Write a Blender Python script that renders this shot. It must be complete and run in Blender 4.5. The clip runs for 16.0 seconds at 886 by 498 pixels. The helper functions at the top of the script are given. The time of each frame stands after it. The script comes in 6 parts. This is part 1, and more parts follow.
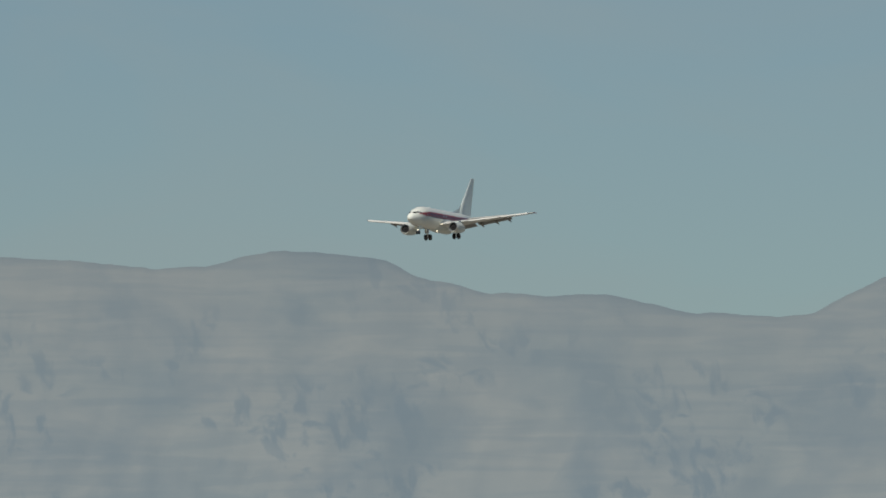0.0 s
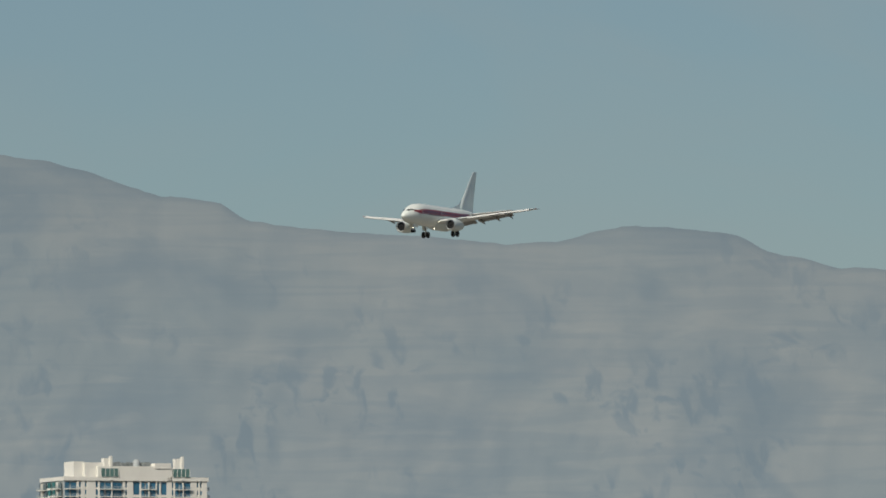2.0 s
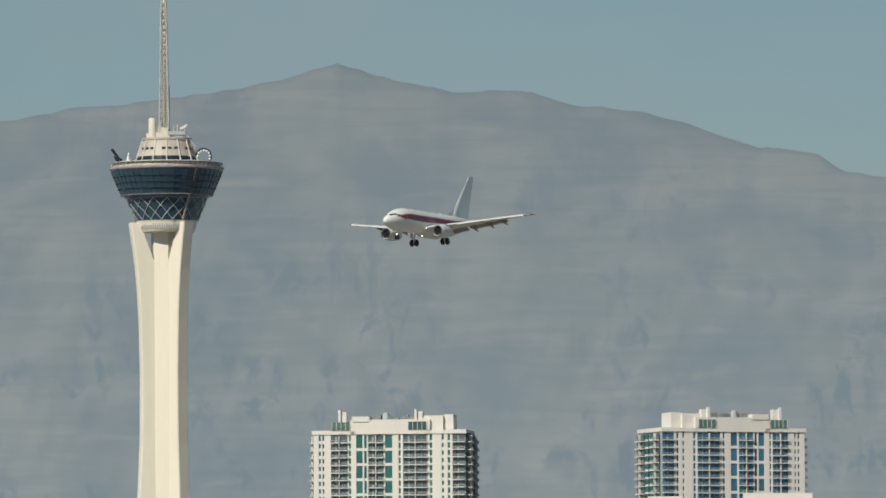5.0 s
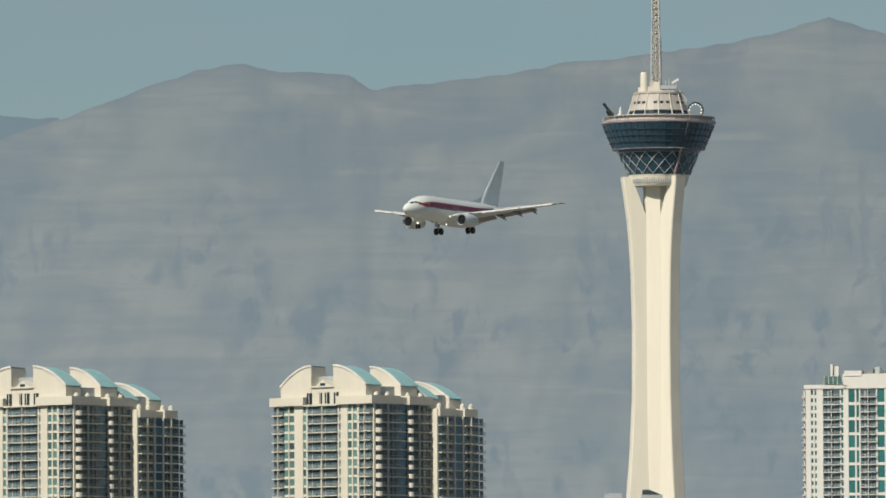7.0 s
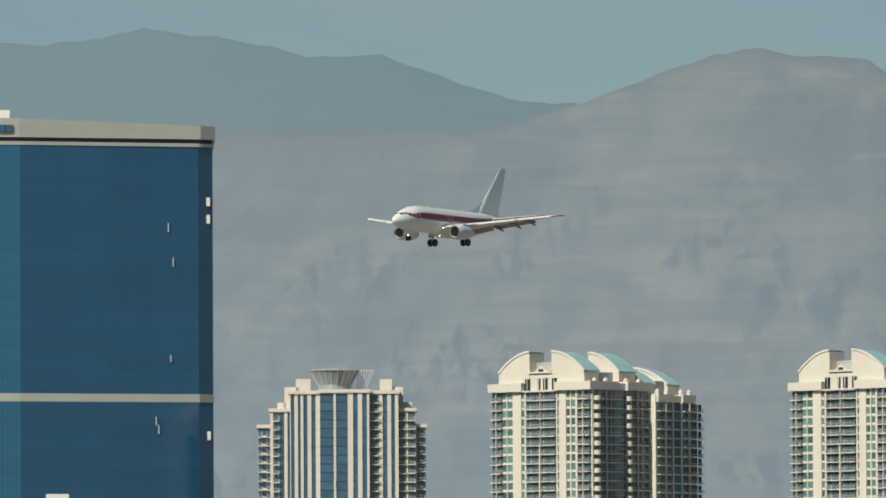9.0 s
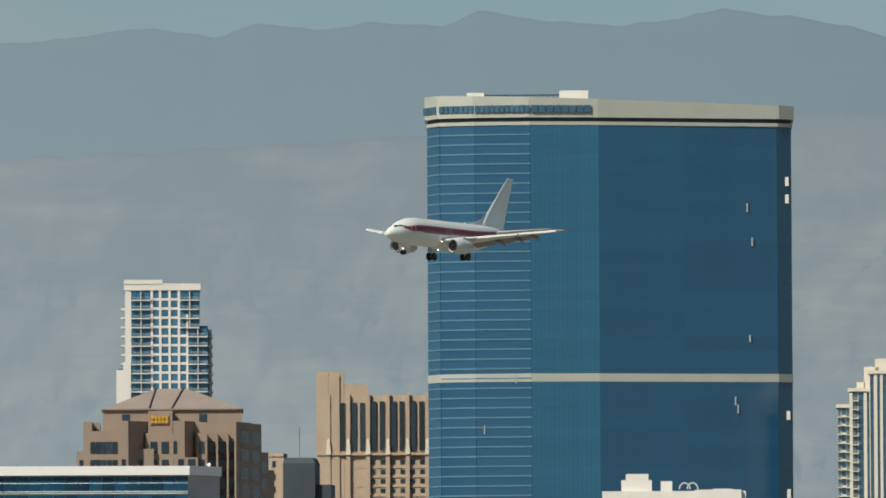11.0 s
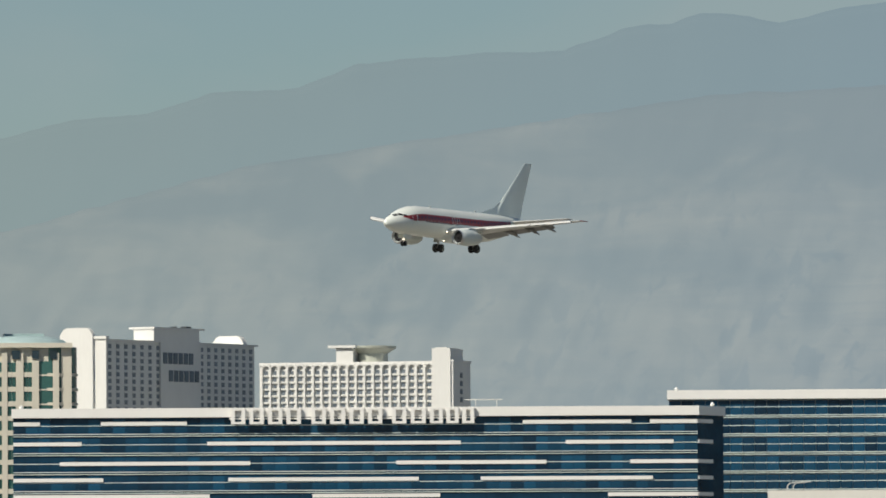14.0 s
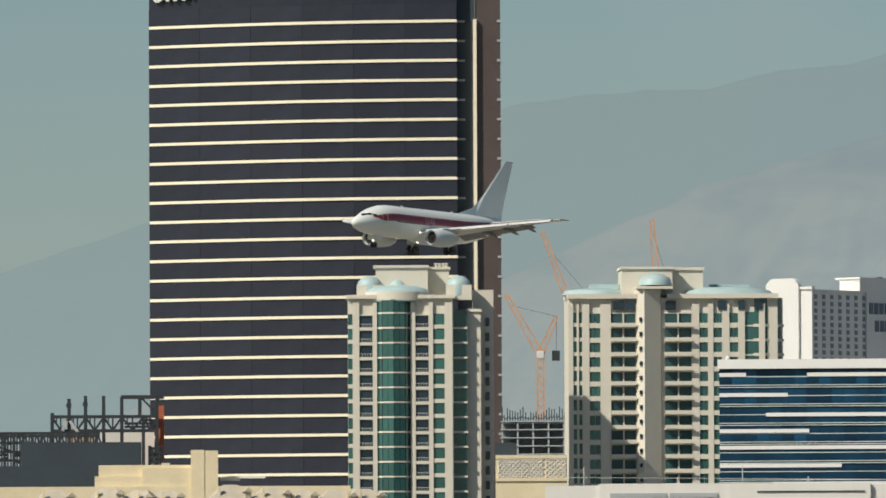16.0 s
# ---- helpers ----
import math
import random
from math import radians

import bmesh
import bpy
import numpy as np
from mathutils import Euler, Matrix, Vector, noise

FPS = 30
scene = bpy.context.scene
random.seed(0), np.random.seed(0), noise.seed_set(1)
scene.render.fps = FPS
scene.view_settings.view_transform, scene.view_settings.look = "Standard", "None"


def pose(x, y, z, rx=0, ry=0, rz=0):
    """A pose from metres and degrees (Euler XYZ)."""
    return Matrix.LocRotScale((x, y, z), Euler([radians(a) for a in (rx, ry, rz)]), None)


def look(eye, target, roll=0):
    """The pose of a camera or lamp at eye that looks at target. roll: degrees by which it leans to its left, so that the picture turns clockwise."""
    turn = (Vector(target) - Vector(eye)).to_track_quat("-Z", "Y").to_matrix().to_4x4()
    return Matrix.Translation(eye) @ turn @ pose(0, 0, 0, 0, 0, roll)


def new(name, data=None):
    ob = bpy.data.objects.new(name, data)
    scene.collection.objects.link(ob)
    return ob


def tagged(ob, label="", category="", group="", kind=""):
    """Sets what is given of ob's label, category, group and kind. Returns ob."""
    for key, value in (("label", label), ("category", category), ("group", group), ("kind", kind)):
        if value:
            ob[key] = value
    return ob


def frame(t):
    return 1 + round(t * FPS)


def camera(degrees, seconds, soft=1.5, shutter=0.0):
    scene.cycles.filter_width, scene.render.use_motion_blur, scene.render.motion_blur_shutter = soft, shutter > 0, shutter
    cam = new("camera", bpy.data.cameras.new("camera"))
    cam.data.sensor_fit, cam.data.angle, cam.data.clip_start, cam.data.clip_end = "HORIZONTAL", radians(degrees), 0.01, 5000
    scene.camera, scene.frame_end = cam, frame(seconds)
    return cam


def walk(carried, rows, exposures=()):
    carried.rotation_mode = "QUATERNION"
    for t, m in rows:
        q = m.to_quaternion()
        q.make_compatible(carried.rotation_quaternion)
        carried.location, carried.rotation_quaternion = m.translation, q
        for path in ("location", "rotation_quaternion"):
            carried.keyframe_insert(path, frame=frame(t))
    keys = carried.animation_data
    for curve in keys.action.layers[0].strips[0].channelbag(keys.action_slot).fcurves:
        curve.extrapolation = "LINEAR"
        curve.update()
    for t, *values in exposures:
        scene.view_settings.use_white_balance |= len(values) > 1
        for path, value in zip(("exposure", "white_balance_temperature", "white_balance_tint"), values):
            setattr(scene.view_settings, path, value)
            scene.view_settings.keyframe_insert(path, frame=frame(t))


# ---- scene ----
# A long lens on a tripod pans with a landing airliner; x right, y ahead, z up.
EYE = 1.7
cam = camera(4.663, 16.0, soft=1.7)
# seconds, pan to the left, tilt up, lean (degrees)
PAN = [
    (0.0, -7.5988, 3.4368, 0.4290),
    (0.5, -7.1186, 3.4072, 0.4253),
    (1.0, -6.6404, 3.3671, 0.4324),
    (1.5, -6.2020, 3.3320, 0.4407),
    (2.0, -5.7453, 3.3195, 0.4287),
    (2.5, -5.2600, 3.3322, 0.4007),
    (3.0, -4.7705, 3.3092, 0.3659),
    (3.2, -4.5723, 3.2839, 0.3584),
    (5.3, -2.2332, 3.0525, 0.3335),
    (5.5, -1.9871, 3.0319, 0.3311),
    (6.0, -1.3453, 2.9791, 0.3288),
    (6.5, -0.6725, 2.9278, 0.2939),
    (7.0, 0.0000, 2.8544, 0.2684),
    (7.5, 0.6695, 2.8014, 0.2717),
    (8.0, 1.3375, 2.7953, 0.2909),
    (8.2, 1.6080, 2.7969, 0.2980),
    (10.3, 4.6557, 2.7379, 0.2858),
    (10.5, 4.9620, 2.7305, 0.2981),
    (11.0, 5.7814, 2.6961, 0.3082),
    (11.5, 6.6116, 2.6157, 0.3038),
    (12.0, 7.4527, 2.5772, 0.3163),
    (12.5, 8.3245, 2.5679, 0.3106),
    (13.0, 9.1798, 2.4818, 0.2990),
    (13.5, 10.0475, 2.3708, 0.3039),
    (14.0, 10.9570, 2.3120, 0.2984),
    (14.5, 11.9086, 2.2742, 0.2673),
    (15.0, 12.8437, 2.1852, 0.2488),
    (15.5, 13.7451, 2.1016, 0.2529),
    (16.0, 14.6762, 2.0694, 0.2626),
]
walk(cam, [(t, pose(0, 0, EYE, 90 + tilt, 0, pan) @ pose(0, 0, 0, 0, 0, -lean)) for t, pan, tilt, lean in PAN], exposures=[(0.0, -0.12), (8.0, 0.0), (16.0, 0.12)])

# ---- world and sun ----
SUN_LEFT, SUN_UP = 38.0, 41.0  # degrees left of the way back to the camera, and above the ground
to_sun = Vector((-math.sin(radians(SUN_LEFT)) * math.cos(radians(SUN_UP)),
                 -math.cos(radians(SUN_LEFT)) * math.cos(radians(SUN_UP)), math.sin(radians(SUN_UP))))
world = bpy.data.worlds.new("sky")
scene.world = world
world.use_nodes = True
wn, wl = world.node_tree.nodes, world.node_tree.links
sky = wn.new("ShaderNodeTexSky")
sky.sky_type, sky.sun_disc = "NISHITA", False
sky.sun_elevation, sky.sun_rotation = radians(SUN_UP), math.atan2(to_sun.x, to_sun.y)
sky.altitude, sky.air_density, sky.dust_density, sky.ozone_density = 600, 1.0, 0.55, 1.0
SKY_TINT = (0.590, 0.677, 0.733, 1)
tint = wn.new("ShaderNodeMix")
tint.data_type, tint.blend_type = "RGBA", "MULTIPLY"
tint.inputs[0].default_value = 1.0
tint.inputs[7].default_value = SKY_TINT
# thin uneven cloud, very faint
wco, wmap, wcl, wrange, wcloud = (wn.new(k) for k in ("ShaderNodeTexCoord", "ShaderNodeMapping", "ShaderNodeTexNoise", "ShaderNodeMapRange", "ShaderNodeMix"))
wmap.inputs["Scale"].default_value = (16, 16, 46)
wcl.inputs["Scale"].default_value, wcl.inputs["Detail"].default_value, wcl.inputs["Distortion"].default_value = 1.0, 5, 0.5
wrange.inputs[1].default_value, wrange.inputs[2].default_value, wrange.inputs[4].default_value = 0.48, 0.70, 0.42
wcloud.data_type, wcloud.inputs[7].default_value = "RGBA", (7.4, 7.5, 7.0, 1)
wl.new(wco.outputs["Generated"], wmap.inputs[0])
wl.new(wmap.outputs[0], wcl.inputs["Vector"])
wl.new(wcl.outputs["Fac"], wrange.inputs[0])
wl.new(wrange.outputs[0], wcloud.inputs[0])
wl.new(sky.outputs[0], wcloud.inputs[6])
wl.new(wcloud.outputs[2], tint.inputs[6])
wl.new(tint.outputs[2], wn["Background"].inputs[0])
wn["Background"].inputs[1].default_value = 0.07
sun = new("sun", bpy.data.lights.new("sun", "SUN"))
sun.data.energy, sun.data.angle, sun.data.color = 4.35, radians(0.53), (1.0, 0.93, 0.80)
sun.matrix_world = look(to_sun * 100, (0, 0, 0))

# ---- materials ----
def material(name, base, rough=0.7, metal=0.0, vary=0.12, size=3.0, bump=0.0, random_=0.0, spec=0.5, stain=None, coat=0.0, streak=1.0):
    """A surface with variation at two scales, in metres; random_: difference from piece to piece; streak: stretch along z."""
    m = bpy.data.materials.new(name)
    m.use_nodes = True
    n, l = m.node_tree.nodes, m.node_tree.links
    p = n["Principled BSDF"]
    p.inputs["Roughness"].default_value, p.inputs["Metallic"].default_value = rough, metal
    p.inputs["Specular IOR Level"].default_value = spec
    p.inputs["Coat Weight"].default_value = coat
    p.inputs["Coat Roughness"].default_value = 0.08
    co = n.new("ShaderNodeTexCoord")
    mp = n.new("ShaderNodeMapping")
    mp.inputs["Scale"].default_value = (1, 1, 1 / streak)
    l.new(co.outputs["Object"], mp.inputs[0])
    big, small = n.new("ShaderNodeTexNoise"), n.new("ShaderNodeTexNoise")
    big.inputs["Scale"].default_value, small.inputs["Scale"].default_value = 1 / size, 9 / size
    big.inputs["Detail"].default_value, small.inputs["Detail"].default_value = 4, 3
    for t in (big, small):
        l.new(mp.outputs[0], t.inputs["Vector"])
    add = n.new("ShaderNodeMath")
    add.operation = "MULTIPLY_ADD"
    add.inputs[1].default_value = 0.4
    l.new(small.outputs["Fac"], add.inputs[0])
    l.new(big.outputs["Fac"], add.inputs[2])
    fac = add.outputs[0]
    if random_:
        info = n.new("ShaderNodeObjectInfo")
        add2 = n.new("ShaderNodeMath")
        add2.operation = "MULTIPLY_ADD"
        add2.inputs[1].default_value = random_
        l.new(info.outputs["Random"], add2.inputs[0])
        l.new(fac, add2.inputs[2])
        fac = add2.outputs[0]
    ramp = n.new("ShaderNodeMapRange")
    ramp.inputs[1].default_value, ramp.inputs[2].default_value = 0.4, 1.0 + random_
    l.new(fac, ramp.inputs[0])
    mix = n.new("ShaderNodeMix")
    mix.data_type = "RGBA"
    dark = stain or tuple(c * (1 - vary) for c in base)
    light = tuple(min(1, c * (1 + vary)) for c in base)
    mix.inputs[6].default_value, mix.inputs[7].default_value = (*dark, 1), (*light, 1)
    l.new(ramp.outputs[0], mix.inputs[0])
    l.new(mix.outputs[2], p.inputs["Base Color"])
    if bump:
        b = n.new("ShaderNodeBump")
        b.inputs["Strength"].default_value, b.inputs["Distance"].default_value = 0.6, bump
        l.new(small.outputs["Fac"], b.inputs["Height"])
        l.new(b.outputs[0], p.inputs["Normal"])
    return m


def glow(name, colour, strength):
    m = bpy.data.materials.new(name)
    m.use_nodes = True
    p = m.node_tree.nodes["Principled BSDF"]
    p.inputs["Base Color"].default_value = (*colour, 1)
    p.inputs["Emission Color"].default_value = (*colour, 1)
    p.inputs["Emission Strength"].default_value = strength
    return m


def distance_material(name, rock, warm, shade, air, near_sun, fall, hazy):
    """A far mountainside: dipping strata, broad patches and gullies with their shade painted in; emission stands in for
    hazy air, growing towards the sun's side.
    """
    m = bpy.data.materials.new(name)
    m.use_nodes = True
    n, l = m.node_tree.nodes, m.node_tree.links
    p = n["Principled BSDF"]
    p.inputs["Roughness"].default_value, p.inputs["Specular IOR Level"].default_value = 1.0, 0.0
    co = n.new("ShaderNodeTexCoord")

    def field(scale, turn, detail, distortion, lo, hi):
        mp, t, r = n.new("ShaderNodeMapping"), n.new("ShaderNodeTexNoise"), n.new("ShaderNodeMapRange")
        mp.inputs["Scale"].default_value, mp.inputs["Rotation"].default_value = scale, (0, radians(turn), 0)
        t.inputs["Scale"].default_value, t.inputs["Detail"].default_value, t.inputs["Distortion"].default_value = 1.0, detail, distortion
        r.inputs[1].default_value, r.inputs[2].default_value = lo, hi
        l.new(co.outputs["Object"], mp.inputs[0])
        l.new(mp.outputs[0], t.inputs["Vector"])
        l.new(t.outputs["Fac"], r.inputs[0])
        return r.outputs[0]

    def mixed(fac, a, b):
        x = n.new("ShaderNodeMix")
        x.data_type = "RGBA"
        for socket, v in ((x.inputs[0], fac), (x.inputs[6], a), (x.inputs[7], b)):
            if isinstance(v, tuple):
                socket.default_value = (*v, 1)
            else:
                l.new(v, socket)
        return x.outputs[2]

    def both(kind, a, b):
        x = n.new("ShaderNodeMath")
        x.operation = kind
        for socket, v in zip(x.inputs, (a, b)):
            if isinstance(v, float):
                socket.default_value = v
            else:
                l.new(v, socket)
        return x.outputs[0]

    broad = mixed(field((0.011, 0.006, 0.020), 14, 5, 0.5, 0.36, 0.64), rock, warm)
    # Slope shade is painted into base colour over patches, strata and gullies.
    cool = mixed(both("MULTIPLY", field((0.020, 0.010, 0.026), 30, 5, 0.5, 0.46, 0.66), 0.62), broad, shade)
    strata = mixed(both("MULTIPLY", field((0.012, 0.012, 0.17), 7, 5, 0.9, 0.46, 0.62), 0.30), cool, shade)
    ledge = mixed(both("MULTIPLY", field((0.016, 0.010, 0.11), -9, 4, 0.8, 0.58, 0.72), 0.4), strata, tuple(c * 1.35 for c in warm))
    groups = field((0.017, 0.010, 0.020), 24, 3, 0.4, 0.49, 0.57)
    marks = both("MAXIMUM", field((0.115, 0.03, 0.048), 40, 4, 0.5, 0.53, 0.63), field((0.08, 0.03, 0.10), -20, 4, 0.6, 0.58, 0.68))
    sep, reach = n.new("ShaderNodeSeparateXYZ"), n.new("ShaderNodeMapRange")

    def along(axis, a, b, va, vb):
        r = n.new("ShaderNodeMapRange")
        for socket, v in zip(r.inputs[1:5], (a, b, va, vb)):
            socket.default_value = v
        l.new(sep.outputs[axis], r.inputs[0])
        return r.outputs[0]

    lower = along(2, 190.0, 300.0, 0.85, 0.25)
    gully_shade = mixed(both("MULTIPLY", both("MULTIPLY", groups, marks), lower), ledge, shade)
    # Rock contrast fades to the left, thickening haze put into base colour.
    even = mixed(along(0, -350.0, -1000.0, 0.0, 0.72), gully_shade, tuple((a + b) / 2 for a, b in zip(rock, warm)))
    # haze painted as bluer upper slopes behind the city's left side, with a ragged lower edge
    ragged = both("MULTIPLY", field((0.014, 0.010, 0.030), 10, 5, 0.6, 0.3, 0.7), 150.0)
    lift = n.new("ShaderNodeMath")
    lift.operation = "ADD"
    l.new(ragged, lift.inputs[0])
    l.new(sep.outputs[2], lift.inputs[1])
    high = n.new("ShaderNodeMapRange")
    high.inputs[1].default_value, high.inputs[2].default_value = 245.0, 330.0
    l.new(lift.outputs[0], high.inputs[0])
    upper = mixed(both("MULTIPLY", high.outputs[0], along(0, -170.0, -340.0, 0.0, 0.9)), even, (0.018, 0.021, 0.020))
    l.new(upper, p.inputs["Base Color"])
    # Haze put into emission: stronger towards the sun's side and low down.
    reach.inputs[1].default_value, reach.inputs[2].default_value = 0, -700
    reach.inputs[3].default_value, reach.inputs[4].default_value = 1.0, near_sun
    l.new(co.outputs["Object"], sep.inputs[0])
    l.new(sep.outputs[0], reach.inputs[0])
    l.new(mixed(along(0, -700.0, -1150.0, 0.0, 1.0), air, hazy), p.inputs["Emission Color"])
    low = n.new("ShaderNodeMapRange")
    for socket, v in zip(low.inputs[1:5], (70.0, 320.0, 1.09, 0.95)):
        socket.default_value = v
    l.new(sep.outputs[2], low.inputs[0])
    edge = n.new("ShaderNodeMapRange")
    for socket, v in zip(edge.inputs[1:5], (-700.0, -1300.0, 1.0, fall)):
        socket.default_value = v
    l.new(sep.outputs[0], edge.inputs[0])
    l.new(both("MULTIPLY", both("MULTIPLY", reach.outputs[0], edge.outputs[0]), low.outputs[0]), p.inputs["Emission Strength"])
    return m


CREAM = material("cream_stucco", (0.65, 0.615, 0.52), 0.85, size=9, vary=0.07, streak=3, spec=0.2)
WHITE = material("white_stucco", (0.69, 0.675, 0.625), 0.85, size=8, vary=0.06, streak=3, spec=0.2)
CONCRETE = material("tower_concrete", (0.74, 0.70, 0.59), 0.9, size=14, vary=0.06, streak=6, spec=0.15)
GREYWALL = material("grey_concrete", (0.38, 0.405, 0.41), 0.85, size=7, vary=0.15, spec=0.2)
TAN = material("tan_stone", (0.45, 0.355, 0.265), 0.85, size=6, vary=0.1, streak=2, spec=0.2)
BROWN = material("brown_stone", (0.30, 0.235, 0.185), 0.8, size=5, vary=0.1, streak=2, spec=0.25)
BROWNROOF = material("brown_roof_metal", (0.31, 0.255, 0.215), 0.6, size=5, vary=0.1)
TEALROOF = material("teal_copper_roof", (0.27, 0.47, 0.48), 0.6, size=6, vary=0.14)
DOME = material("pale_blue_dome", (0.38, 0.50, 0.50), 0.5, size=3, vary=0.1)
SILVER = material("pale_metal", (0.55, 0.55, 0.52), 0.45, metal=0.3, size=3, vary=0.15)
DARKSTEEL = material("dark_steel", (0.04, 0.045, 0.05), 0.55, metal=0.3, size=2, vary=0.3)
ORANGE = material("orange_crane_paint", (0.62, 0.27, 0.09), 0.6, size=2, vary=0.15)
REDSTEEL = material("rust_red_paint", (0.42, 0.11, 0.05), 0.7, size=3, vary=0.2)
TEALGLASS = material("teal_window_glass", (0.03, 0.165, 0.165), 0.12, metal=0.25, size=2, vary=0.35, random_=0.7, spec=0.8)
GREENGLASS = material("green_window_glass", (0.042, 0.125, 0.115), 0.12, metal=0.2, size=2, vary=0.45, random_=0.8, spec=0.8)
PALEGREEN = material("pale_green_window_glass", (0.15, 0.29, 0.265), 0.15, metal=0.1, size=2, vary=0.3, random_=1.4, spec=0.8, stain=(0.02, 0.035, 0.04))
EASTGLASS = material("shaded_side_window_glass", (0.075, 0.155, 0.20), 0.15, metal=0.1, size=2, vary=0.4, random_=0.8, spec=0.8)
PINKGREY = material("pinkish_grey_paint", (0.36, 0.30, 0.30), 0.6, size=3, vary=0.2)
DARKGLASS = material("dark_window_glass", (0.022, 0.04, 0.055), 0.15, metal=0.1, size=2, vary=0.5, random_=0.8, spec=0.7)
SHADEGREEN = material("shaded_green_glass", (0.03, 0.075, 0.075), 0.2, size=2, vary=0.4, random_=0.9, spec=0.6)
BALCONYGLASS = material("balcony_door_glass", (0.085, 0.13, 0.145), 0.2, size=2, vary=0.4, random_=0.8, spec=0.8)
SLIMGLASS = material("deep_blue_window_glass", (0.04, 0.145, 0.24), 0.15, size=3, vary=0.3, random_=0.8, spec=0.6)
BLUEGLASS = material("blue_window_glass", (0.065, 0.145, 0.225), 0.12, metal=0.3, size=3, vary=0.3, random_=0.6, spec=0.8)
NAVYGLASS = material("navy_curtain_glass", (0.013, 0.078, 0.15), 0.16, size=6, vary=0.2, random_=0.9, spec=0.25, stain=(0.006, 0.012, 0.024))
PODGLASS = material("pod_glass", (0.034, 0.082, 0.122), 0.15, metal=0.2, size=4, vary=0.3, random_=0.5, spec=0.7)
RAIL = material("balcony_rail", (0.33, 0.37, 0.37), 0.5, size=2, vary=0.2, random_=0.3)
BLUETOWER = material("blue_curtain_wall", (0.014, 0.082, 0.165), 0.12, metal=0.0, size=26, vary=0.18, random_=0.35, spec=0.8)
BLUELIT = material("lit_blue_curtain_wall", (0.020, 0.116, 0.207), 0.12, metal=0.0, size=26, vary=0.18, random_=0.2, spec=0.8)
BRONZE = material("bronze_curtain_glass", (0.019, 0.021, 0.032), 0.25, metal=0.0, size=7, vary=0.25, random_=0.4, spec=0.6)
GOLD = material("gold_sign_metal", (0.75, 0.42, 0.06), 0.4, metal=0.3, size=2, vary=0.1)
PLANEWHITE = material("white_aircraft_paint", (0.75, 0.785, 0.735), 0.35, size=4, vary=0.04, coat=0.4)
PLANEGREY = material("grey_aircraft_paint", (0.60, 0.655, 0.635), 0.4, size=3, vary=0.06)
# Flaps and fairings are toned down for the shade under the wing.
FLAPSHADE = material("shaded_flap_paint", (0.24, 0.24, 0.235), 0.5, size=2, vary=0.12)
WINGGREY = material("wing_paint", (0.60, 0.605, 0.585), 0.38, size=3, vary=0.06)
PLANERED = material("red_stripe_paint", (0.27, 0.024, 0.026), 0.3, size=4, vary=0.08, coat=0.4)
PLANEDARK = material("dark_blue_line_paint", (0.025, 0.03, 0.07), 0.35, size=3, vary=0.1)
BARE = material("bare_metal", (0.60, 0.60, 0.60), 0.28, metal=0.9, size=2, vary=0.1)
RUBBER = material("tyre_rubber", (0.015, 0.015, 0.016), 0.8, size=0.5, vary=0.3)
BLACKGLASS = material("cockpit_glass", (0.01, 0.012, 0.015), 0.1, size=1, vary=0.2)
PLANTGREY = material("grey_roof_machinery", (0.20, 0.22, 0.22), 0.7, size=2, vary=0.3)
FAN = material("engine_fan", (0.012, 0.012, 0.013), 0.5, metal=0.5, size=0.6, vary=0.3)
LAMP = glow("landing_light", (1.0, 0.86, 0.62), 5.0)
BULB = glow("ride_lamp_white", (1.0, 0.95, 0.85), 0.6)
ROOFTILE = material("beige_roof_shingle", (0.47, 0.42, 0.33), 0.9, size=2, vary=0.2, bump=0.1)
YELLOW = material("yellow_wall_paint", (0.66, 0.50, 0.22), 0.85, size=4, vary=0.1)
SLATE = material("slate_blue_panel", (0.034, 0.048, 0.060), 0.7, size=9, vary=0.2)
SAND = material("desert_ground", (0.22, 0.205, 0.175), 0.95, size=60, vary=0.25, spec=0.1)
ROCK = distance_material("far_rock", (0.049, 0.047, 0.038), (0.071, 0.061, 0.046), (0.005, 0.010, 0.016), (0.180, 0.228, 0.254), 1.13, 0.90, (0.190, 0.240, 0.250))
HAZEROCK = distance_material("farther_rock", (0.014, 0.017, 0.016), (0.022, 0.022, 0.019), (0.004, 0.007, 0.009), (0.170, 0.233, 0.268), 1.18, 0.98, (0.187, 0.243, 0.246))


# ---- building helpers ----
def box(bm, x0, x1, y0, y1, z0, z1):
    v = [bm.verts.new((x, y, z)) for z in (z0, z1) for x, y in ((x0, y0), (x1, y0), (x1, y1), (x0, y1))]
    for f in ((3, 2, 1, 0), (4, 5, 6, 7), (0, 1, 5, 4), (1, 2, 6, 5), (2, 3, 7, 6), (3, 0, 4, 7)):
        bm.faces.new([v[i] for i in f])
    return bm


def boxes(*dims):
    bm = bmesh.new()
    for d in dims:
        box(bm, *d)
    return bm


def prism(bm, outline, z0, z1, top=None):
    """An upright prism over an outline given counter-clockwise from above; top: another outline for its upper face."""
    a = [bm.verts.new((x, y, z0)) for x, y in outline]
    b = [bm.verts.new((x, y, z1)) for x, y in (top or outline)]
    n = len(a)
    bm.faces.new(a[::-1])
    bm.faces.new(b)
    for i in range(n):
        bm.faces.new((a[i], a[(i + 1) % n], b[(i + 1) % n], b[i]))
    return bm


